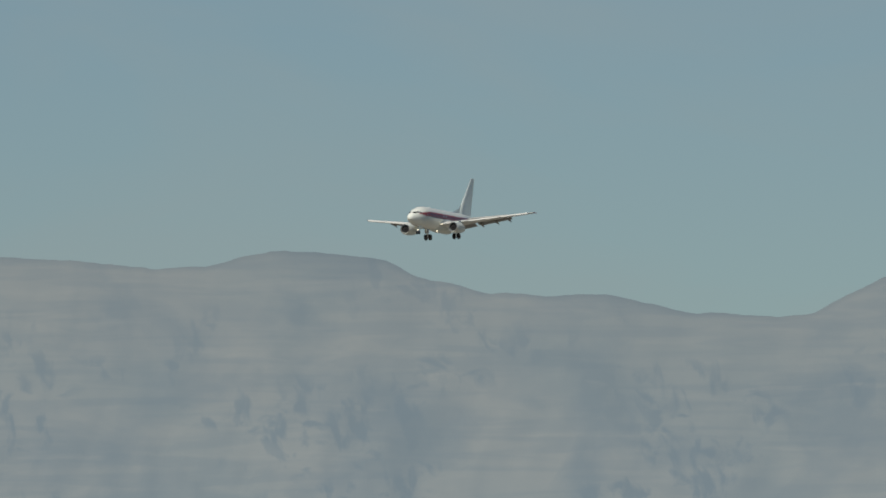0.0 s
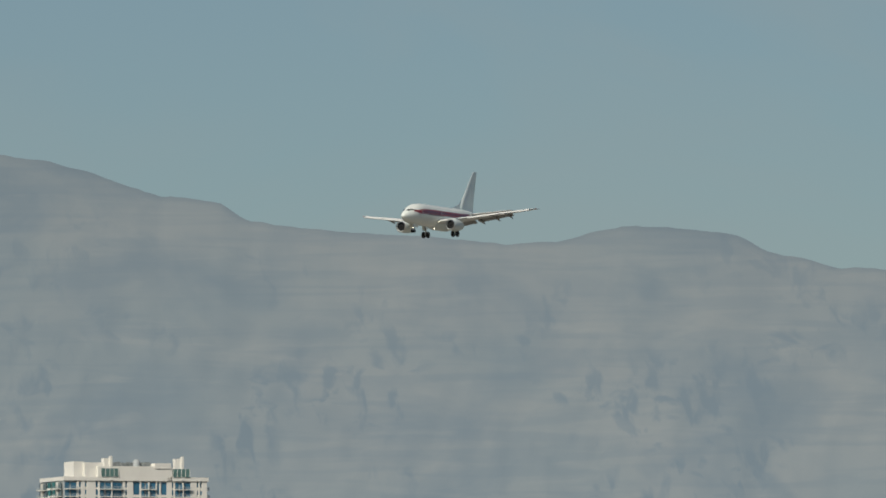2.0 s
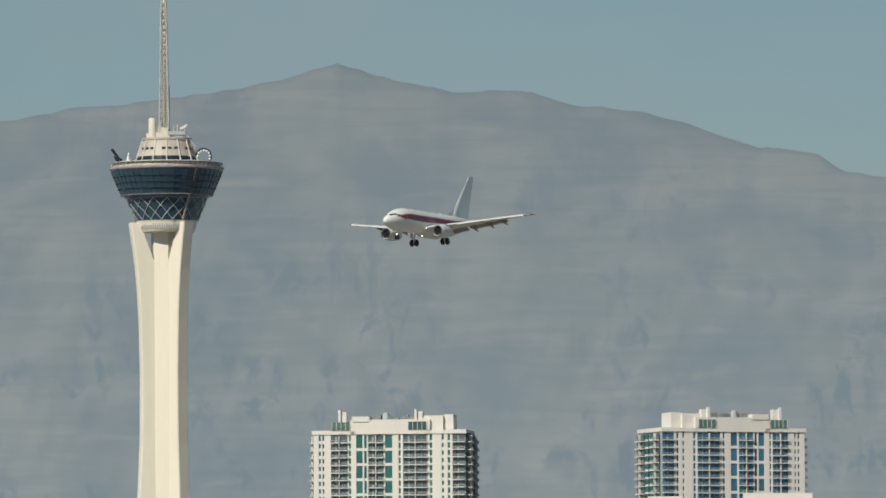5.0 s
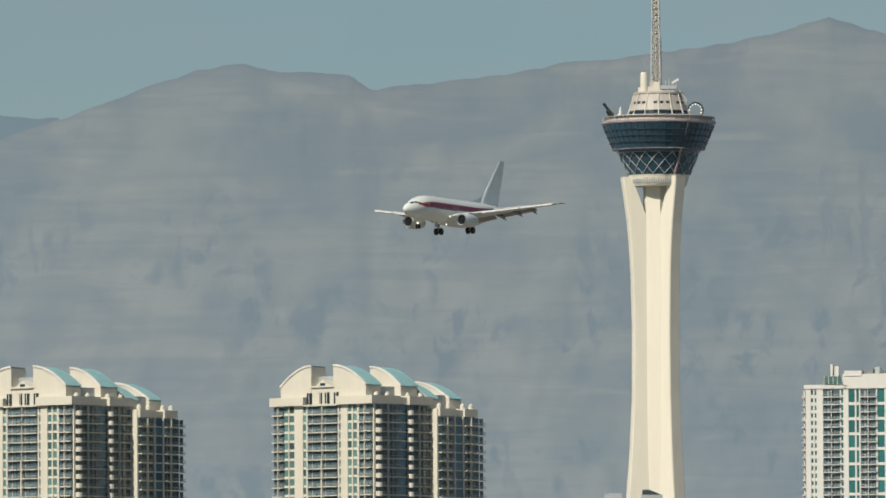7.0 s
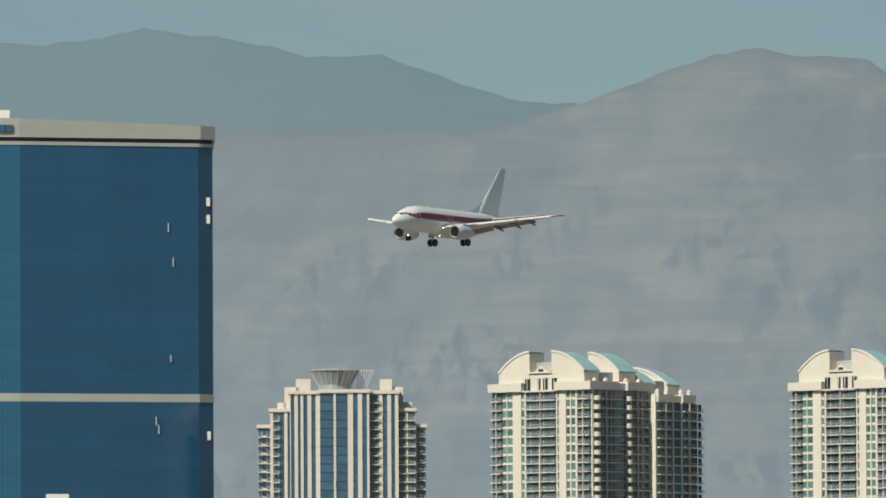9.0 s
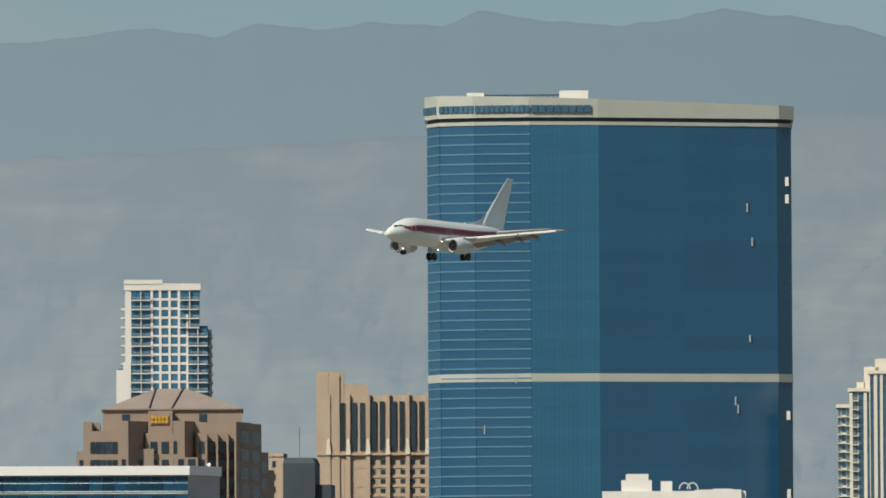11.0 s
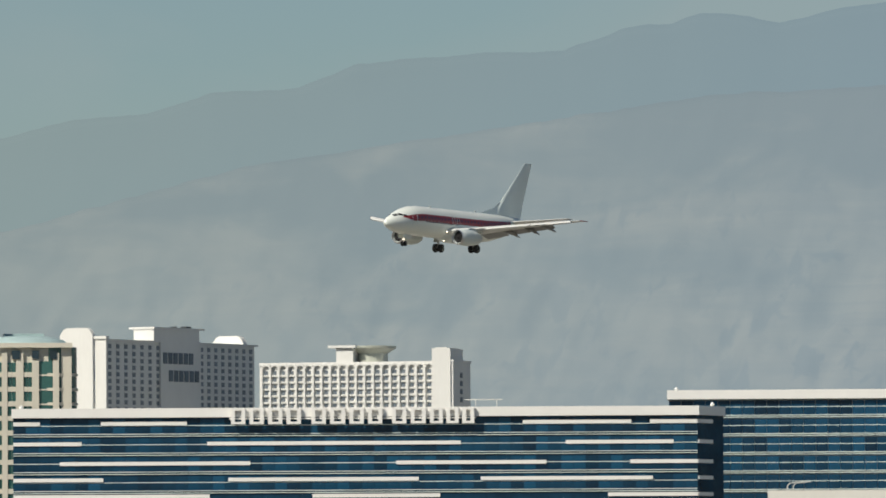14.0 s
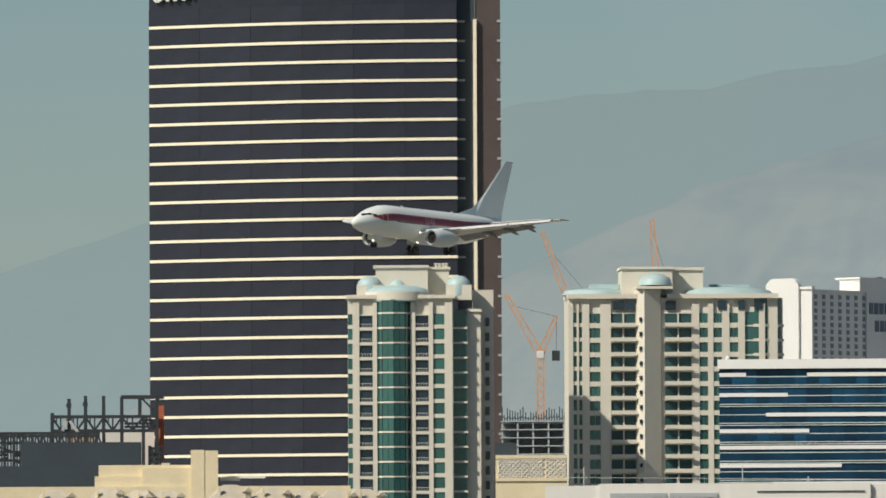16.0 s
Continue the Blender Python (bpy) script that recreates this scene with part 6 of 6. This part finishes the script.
def tower_crane(az, dist, base, cab, jib, counter, label):
    """A luffing crane: cab height, jib tip and counter-jib tip as (sideways, height) from its mast."""
    t = place("tower_crane", az, dist, 0, label, "crane", "orange cranes")
    bm = bmesh.new()
    z = base
    while z < cab:
        for x, y in ((-0.9, 0), (0.9, 0), (0.9, 1.8), (-0.9, 1.8)):
            beam(bm, (x, y, z), (x, y, z + 2.2), 0.3)
        beam(bm, (-0.9, 0, z), (0.9, 0, z + 2.2), 0.2)
        beam(bm, (0.9, 0, z), (-0.9, 0, z + 2.2), 0.2)
        beam(bm, (0.9, 0, z), (0.9, 1.8, z + 2.2), 0.2)
        z += 2.2
    part("mast", bm, ORANGE, t, "orange lattice mast")

    def boom(name, tip, w):
        bm = bmesh.new()
        a, b = Vector((0, 0.9, cab)), Vector((tip[0], 0.9, tip[1]))
        side = (b - a).cross(Vector((0, 1, 0))).normalized() * w
        n = max(4, int((b - a).length / 2.2))
        for k in range(n):
            p, q = a.lerp(b, k / n), a.lerp(b, (k + 1) / n)
            s, s2 = side * (1 - 0.5 * k / n), side * (1 - 0.5 * (k + 1) / n)
            beam(bm, p - s, q - s2, 0.26)
            beam(bm, p + s, q + s2, 0.26)
            beam(bm, p - s if k % 2 else p + s, q + s2 if k % 2 else q - s2, 0.18)
        part(name, bm, ORANGE, t)
    boom("jib", jib, 1.0)
    boom("counter_jib", counter, 0.9)
    part("cab", boxes((-1.1, 0.9, -0.6, 2.0, cab - 1.0, cab + 0.9)), WHITE, t, "pale operator cab")
    part("counterweight", boxes((3.2, 5.4, -0.2, 2, cab - 1.8, cab + 1.0)), DARKSTEEL, t)
    bm = bmesh.new()
    beam(bm, (counter[0], 0.9, counter[1]), (4.4, 0.9, cab + 1), 0.12)
    beam(bm, (counter[0], 0.9, counter[1]), (jib[0] * 0.8, 0.9, cab + (jib[1] - cab) * 0.8), 0.08)
    part("cable", bm, DARKSTEEL, t)


# ---- near roofs and the steel frame ----
def steel_frame():
    t = place("steel_frame", 16.55, 2500, 0, "dark steel truss structure of a large venue", "steel structure")
    px = 7.7
    x = lambda u: (u - 135) / px
    z = lambda v: 35.1 + (882 - v) / px
    bm = bmesh.new()
    for v in (738, 763):
        beam(bm, (x(72), 0, z(v)), (x(257), 0, z(v)), 0.75)
    edges = [72, 102, 131, 163, 195, 233, 257]
    for i, (a, b) in enumerate(zip(edges, edges[1:])):
        m = (a + b) / 2
        beam(bm, (x(a), 0, z(739)), (x(m), 0, z(762)), 0.5)
        beam(bm, (x(b), 0, z(739)), (x(m), 0, z(762)), 0.5)
        beam(bm, (x(m), 0, z(739)), (x(m), 0, z(762)), 0.35)
        beam(bm, (x((a + m) / 2), 0, z(739)), (x((a + m) / 2), 0, z(751)), 0.3)
    for v in (744, 750, 756):
        beam(bm, (x(200 if v > 748 else 233), 1, z(v)), (x(257), 1, z(v)), 0.5)
    part("truss", bm, DARKSTEEL, t, "dark steel roof truss")
    for u, top in ((72, 731), (102, 706), (131, 701), (163, 701), (195, 703), (227, 706), (257, 703), (233, 740)):
        bm = bmesh.new()
        beam(bm, (x(u), 0, 0 if u != 227 else z(738)), (x(u), 0, z(top)), 0.8)
        part("post", bm, DARKSTEEL, t)
    bm = bmesh.new()
    beam(bm, (x(194), 0, z(703.5)), (x(270), 0, z(703.5)), 0.9)
    beam(bm, (x(230), 0, z(705)), (x(257), 0, z(733)), 0.45)
    beam(bm, (x(257), 0, z(705)), (x(270), 0, z(717)), 0.45)
    for u, v in ((102, 718), (131, 716)):
        beam(bm, (x(u - 5), 0, z(v)), (x(u + 4), 0, z(v)), 0.9)
    part("upper_frame", bm, DARKSTEEL, t)
    bm = bmesh.new()
    for v in (767, 772):
        beam(bm, (x(-30), -2, z(v)), (x(156), -2, z(v)), 0.6)
    rnd = random.Random(11)
    for i in range(34):
        u = -28 + i * 5.4
        beam(bm, (x(u), -2, z(768)), (x(u), -2, z(800 if u > 38 else 830)), 0.35 + 0.35 * (i % 3 == 0))
        if i % 2:
            beam(bm, (x(u), -2.2, z(768)), (x(u + 8), -2.2, z(784)), 0.4)
    for i in range(16):
        u, v = -28 + 66 * rnd.random(), 776 + 46 * rnd.random()
        beam(bm, (x(u), -1.5, z(v)), (x(u + 6 + 14 * rnd.random()), -1.5, z(v + rnd.uniform(-3, 9))), 0.5)
    for v in (784, 800, 815):
        beam(bm, (x(-30), -1.8, z(v)), (x(37), -1.8, z(v)), 0.6)
    for u0, v0, u1, v1 in ((243, 795, 266, 818), (243, 818, 266, 795), (243, 795, 266, 795), (243, 806, 266, 806), (243, 818, 266, 818), (244, 790, 244, 830), (265, 790, 265, 830)):
        beam(bm, (x(u0), -2, z(v0)), (x(u1), -2, z(v1)), 0.7)
    part("lower_frame", bm, DARKSTEEL, t, "tangled dark lower steelwork")
    bm = bmesh.new()
    for u0, v0, u1, v1 in ((90, 763, 97, 745), (103, 745, 117, 765)):
        beam(bm, (x(u0), -0.6, z(v0)), (x(u1), -0.6, z(v1)), 0.7)
    part("pale_brace", bm, SILVER, t, "pale diagonal brace")
    part("white_wall", boxes((x(157), x(253), 8, 9, 0, z(764))), WHITE, t, "pale wall behind the frame")
    part("pink_wall", boxes((x(97), x(148), 9, 10, 0, z(769))), TAN, t, "tan wall behind the frame")
    part("hoist_tower", boxes((x(259), x(270), 4, 8, 0, z(718))), REDSTEEL, t, "rust red hoist tower")


def near_roofs():
    px, base = 11.32, 24.25
    dist = 1700
    x0 = place("cream_parapet_building", 15.75, dist, 0, "cream stucco building with a square roof tower", "building")
    x = lambda u: (u - 425) / px
    z = lambda v: base + (882 - v) / px
    blocks("body", ((x(175), x(362), 0, 14, 0, z(822)), (x(168), x(362), -0.6, 14, 0, z(842)), (x(0), x(620), -1.2, 12, 0, z(860))), CREAMNEAR, x0)
    blocks("roof_tower", ((x(338), x(362), -1.5, 4, 0, z(796)), (x(362), x(386), -1.4, 4, 0, z(797))), CREAMNEAR, x0, "cream square roof tower")
    part("side_wall", boxes((x(252), x(350), -0.9, 0.2, 0, z(827))), CREAMNEAR, x0)
    blocks("roof_rail", ((x(400), x(470), 1, 1.2, z(846), z(842)), (x(390), x(425), 2, 3, z(850), z(844))), WHITE, x0)
    part("roof_unit", boxes((x(286), x(300), 3, 5, z(824), z(818))), SILVER, x0)
    wall = place("dark_grey_building", 16.45, 1800, 0, "dark slate blue windowless building", "building")
    part("wall", boxes((-14.2, 5.7, 0, 20, 0, 35.0), (-26, -1.5, -0.6, 20, 0, 31.1)), SLATE, wall)
    blocks("panel", ((-6, 0, -0.2, 0.1, 6, 31), (0.5, 5.7, -0.15, 0.1, 6, 33)), SLATE, wall)
    rnd = random.Random(8)
    for i, u in enumerate((20, 110, 165, 215, 330, 400, 450, 515, 565)):
        h = place("gabled_house", 16.72 - (u - 20) / 545 * 1.63, 1500, rnd.uniform(-15, 15), "beige shingle gabled roof", "house", "beige gabled roofs")
        top = 22.5 + (1.0 if i in (1, 4, 5) else 0.4) * rnd.uniform(0.7, 1.1)
        bm = bmesh.new()
        prism(bm, [(-4.2, -3), (4.2, -3), (4.2, 6), (-4.2, 6)], top - 3.2, top, [(-1.0, 1.2), (1.0, 1.2), (1.0, 1.8), (-1.0, 1.8)])
        part("roof", bm, ROOFTILE, h, "hipped shingle roof")
        part("wall", boxes((-3.9, 3.9, -2.7, 5.7, 0, top - 3.2)), CREAMNEAR if i % 3 else YELLOW, h)
        bm = boxes((1.6, 2.4, -1.6, 0.2, top - 2.4, top - 1.0))
        prism(bm, [(1.3, -1.9), (2.7, -1.9), (2.7, 0.3), (1.3, 0.3)], top - 1.0, top - 0.4, [(2.0, -1.9), (2.0, -1.9), (2.0, 0.3), (2.0, 0.3)])
        part("dormer", bm, ROOFTILE, h)
        for q in range(1):
            vx = rnd.uniform(-2.4, 1.2)
            part("roof_vent", boxes((vx, vx + 0.35, -0.8, -0.4, top - 1.6, top - 0.2 - 0.35 * q)), CREAMNEAR, h)
        part("window", boxes((-3.0 + i % 3, -1.8 + i % 3, -3.05, -2.6, top - 3.1, top - 2.2)), DARKGLASS, h)
    lattice = place("lattice_screen_building", 14.22, 1750, 0, "cream roof screen with diamond lattice panels", "building")
    px2 = 11.0
    xx = lambda u: (u - 940) / px2
    zz = lambda v: 24.8 + (882 - v) / px2
    part("wall", boxes((xx(878), xx(1004), 0, 6, 0, zz(806)), (xx(878), xx(1004), -0.25, 0.1, zz(812), zz(806)), (xx(878), xx(1004), -0.25, 0.1, zz(852), zz(846))), CREAMNEAR, lattice)
    for a, b in ((882, 962), (966, 1003)):
        bm = bmesh.new()
        w, h = xx(b) - xx(a), zz(812) - zz(846)
        n = round(w / 0.75)
        for i in range(n):
            for s in (0, 1):
                for j in range(4):
                    c0, c1 = xx(a) + w * i / n, xx(a) + w * (i + 1) / n
                    z0, z1 = zz(846) + h * j / 4, zz(846) + h * (j + 1) / 4
                    beam(bm, (c0, -0.12, z0 if s else z1), (c1, -0.12, z1 if s else z0), 0.16)
        part("lattice_panel", bm, WHITE, lattice, "white diamond lattice")
        part("panel_back", boxes((xx(a), xx(b), -0.04, 0.0, zz(846), zz(812))), CREAMNEAR, lattice)
    part("duct", boxes((xx(878), xx(915), 2, 6, zz(806), zz(784))), SLATE, lattice)
    shed = place("white_flat_building", 12.9, 1450, 0, "long low white building with roof units and pipes", "building")
    px3 = 13.27
    u3 = lambda u: (u - 1383) / px3
    z3 = lambda v: 20.8 + (882 - v) / px3
    part("wall", boxes((u3(965), u3(2150), 0, 14, 0, z3(860)), (u3(1060), u3(1540), -0.4, 10, 0, z3(857)), (u3(1290), u3(1540), -0.6, 0.2, 0, z3(858))), WHITE, shed)
    for a, b in ((1080, 1180), (1185, 1270)):
        blocks("louvre", ((u3(a), u3(b), -0.6, -0.3, z3(882), z3(874))), GREYWALL, shed)
    part("frame_line", boxes((u3(1340), u3(1530), -0.75, -0.6, z3(873), z3(871))), DARKSTEEL, shed)
    for a in (1033, 1199, 1314, 1430):
        bm = bmesh.new()
        beam(bm, (u3(a), 2, z3(860)), (u3(a), 2, z3(826 if a in (1033, 1314) else 845)), 0.14)
        part("pole", bm, SILVER, shed)
    bm = bmesh.new()
    beam(bm, (u3(1000), 2.5, z3(845)), (u3(1568), 2.5, z3(851)), 0.06)
    part("cable", bm, SILVER, shed)
    plant = place("rooftop_plant_room", 8.95, 1450, 0, "white rooftop plant room with bent pipes", "plant room")
    part("wall", boxes((PLANT_L, PLANT_L + 16, 0, 6, 0, PLANT_Z)), WHITE, plant)
    for dx in (0.6, 1.4):
        bm = bmesh.new()
        pts = [(PLANT_L + 2 + dx, 1, PLANT_Z), (PLANT_L + 2 + dx, 1, PLANT_Z + 0.6), (PLANT_L + 2.4 + dx, 1, PLANT_Z + 1.0), (PLANT_L + 4.4 + dx, 1, PLANT_Z + 1.2)]
        for a, b in zip(pts, pts[1:]):
            beam(bm, a, b, 0.14)
        part("pipe", bm, SILVER, plant)
    hvac = place("white_roof_building", 4.95, 2600, 0, "white roof with plant rooms and round vents", "building")
    px4 = 7.4
    u4 = lambda u: (u - 1066) / px4
    z4 = lambda v: 64.3 + (882 - v) / px4
    part("wall", boxes((u4(1066), u4(1320), 0, 14, 0, z4(870)), (u4(1230), u4(1312), -1, 12, 0, z4(868))), WHITE, hvac)
    blocks("plant_room", ((u4(1100), u4(1154), 2, 8, z4(870), z4(850)), (u4(1108), u4(1148), 2, 8, z4(850), z4(839)), (u4(1170), u4(1190), 3, 8, z4(870), z4(852)), (u4(1262), u4(1296), 2, 9, z4(868), z4(866))), WHITE, hvac)
    bm = bmesh.new()
    for cx in (1212, 1226):
        pts = [(u4(cx) + 1.3 * math.cos(a), 3, z4(866) + 1.5 * math.sin(a)) for a in [math.pi * q / 6 for q in range(7)]]
        for a, b in zip(pts, pts[1:]):
            beam(bm, a, b, 0.35)
    part("bent_duct", bm, SILVER, hvac)
    low = place("white_low_building", -3.85, 3800, 0, "white roof blocks before a condominium tower", "building")
    px5 = 5.07
    u5 = lambda u: (u - 1412.5) / px5
    z5 = lambda v: 115.0 + (882 - v) / px5
    blocks("roof_block", ((u5(1351), u5(1375), 0, 8, 0, z5(860))), WHITE, low)
    part("roof_wall", boxes((u5(1375), u5(1413), 0.3, 8, 0, z5(860))), WHITE, low)
    part("long_block", boxes((u5(1521), u5(1640), 0, 8, 0, z5(866)), (u5(1519), u5(1642), -0.5, 8.4, z5(866), z5(856))), WHITE, low)
    foot = place("grey_block_building", -1.1, 3700, 0, "grey roof blocks at the foot of the tower", "building")
    u6 = lambda u: (u - 1155) / 5.2
    z6 = lambda v: 101.0 + (882 - v) / 5.2
    blocks("block", ((u6(1068), u6(1100), 0, 8, 0, z6(873)), (u6(1134), u6(1172), 0, 8, 0, z6(876))), GREYWALL, foot)
    bm = bmesh.new()
    prism(bm, [(u6(1136), 0), (u6(1170), 0), (u6(1170), 8), (u6(1136), 8)], z6(876), z6(867), [(u6(1136), 0), (u6(1148), 0), (u6(1148), 8), (u6(1136), 8)])
    part("wedge_roof", bm, SLATE, foot)


STRIPLINE = material("pale_green_line", (0.70, 0.80, 0.77), 0.6, size=4, vary=0.15)
SIGNWHITE = material("white_sign_face", (0.80, 0.79, 0.76), 0.6, size=3, vary=0.03)
CREAMLINE = material("cream_line_panel", (0.86, 0.78, 0.60), 0.7, size=5, vary=0.06)
SIDEBRONZE = material("brown_side_panel", (0.10, 0.075, 0.07), 0.5, metal=0.2, size=8, vary=0.15)
CREAMNEAR = material("warm_cream_stucco", (0.72, 0.62, 0.42), 0.9, size=3, vary=0.08, spec=0.15)
panes = {}
PLANT_L, PLANT_Z = -7.7, 27.8
slim_tower()
brown_office()
tan_hotel()
grey_block()
strip_hotel(11.26, 2035, -69.8, 58.2, 5.1, 54.3, "long low navy glass hotel with staggered white strips and sign", (-29.4, 16.8), STRIPS)
strip_hotel(8.365, 2080, -51.1, 44.8, 6.3, 58.4, "navy glass hotel wing with a white roof band", None, LINES_ONLY)
white_hotel_front()
white_hotel_scallops()
bronze_tower()
domed_tower_wide()
domed_tower_slim()
building_site()
tower_crane(14.165, 3040, 0, 82.0, (-9.8, 99.0), (4.5, 92.6), "orange tower crane with a raised jib")
tower_crane(13.98, 3060, 0, 92.0, (-9.2, 117.1), (3.0, 100.0), "orange tower crane behind a cream tower")
tower_crane(13.55, 3080, 0, 104.0, (-1.4, 121.3), (2.0, 107.0), "orange tower crane rising over the roofs")
steel_frame()
near_roofs()


# ---- what moves ----
# seconds, place, heading to the left of y, nose up, left wing up
FLIGHT = [
    (0.0, 267.68, 2008.10, 128.76, 149.49, 1.16, 0.65),
    (0.5, 249.06, 1987.02, 126.43, 149.43, 0.97, 0.55),
    (1.0, 230.41, 1965.90, 124.24, 149.39, 0.79, 0.47),
    (1.5, 211.77, 1944.71, 121.96, 149.35, 0.61, 0.43),
    (2.0, 192.99, 1923.47, 119.55, 149.33, 0.43, 0.47),
    (2.5, 174.19, 1902.20, 116.79, 149.32, 0.26, 0.72),
    (3.0, 155.31, 1880.84, 114.10, 149.33, 0.08, 1.05),
    (3.5, 136.39, 1859.44, 111.16, 149.35, 0.46, 1.20),
    (4.0, 117.28, 1837.96, 108.27, 149.39, 0.85, 1.25),
    (4.5, 98.20, 1816.41, 105.52, 149.45, 1.23, 1.20),
    (5.0, 79.02, 1794.79, 102.68, 149.52, 1.62, 1.10),
    (5.5, 59.79, 1773.07, 99.81, 149.61, 2.01, 0.97),
    (6.0, 40.49, 1751.28, 97.28, 149.73, 1.82, 0.72),
    (6.5, 21.11, 1729.39, 94.99, 149.85, 1.62, 0.45),
    (7.0, 1.76, 1707.40, 92.76, 150.01, 1.43, 0.16),
    (7.5, -17.67, 1685.30, 90.62, 150.18, 1.24, -0.15),
    (8.0, -37.23, 1663.09, 88.70, 150.37, 1.05, -0.45),
    (8.5, -56.74, 1640.75, 86.59, 150.60, 1.09, -0.74),
    (9.0, -76.28, 1618.28, 84.59, 150.83, 1.14, -1.02),
    (9.5, -95.75, 1595.69, 82.46, 151.10, 1.19, -1.39),
    (10.0, -115.21, 1572.95, 80.37, 151.38, 1.24, -1.63),
    (10.5, -134.58, 1550.07, 78.41, 151.70, 1.29, -1.88),
    (11.0, -153.80, 1527.03, 75.98, 152.04, 1.36, -2.11),
    (11.5, -172.97, 1503.85, 73.63, 152.40, 1.44, -2.29),
    (12.0, -191.87, 1480.51, 71.28, 152.80, 1.52, -2.45),
    (12.5, -210.75, 1457.03, 68.96, 153.22, 1.60, -2.56),
    (13.0, -229.42, 1433.34, 66.59, 153.67, 1.69, -2.62),
    (13.5, -247.98, 1409.51, 64.19, 154.15, 1.77, -2.63),
    (14.0, -266.45, 1385.48, 61.82, 154.66, 1.85, -2.57),
    (14.5, -284.73, 1361.31, 59.44, 155.20, 1.94, -2.45),
    (15.0, -302.90, 1336.91, 57.20, 155.78, 2.03, -2.26),
    (15.5, -320.86, 1312.29, 54.91, 156.38, 2.21, -1.99),
    (16.0, -338.68, 1287.47, 52.70, 157.02, 2.39, -1.64),
]


def motions():
    walk(plane, [(t, pose(x, y, z, bank, -up, head + 90)) for t, x, y, z, head, up, bank in FLIGHT])


motions()
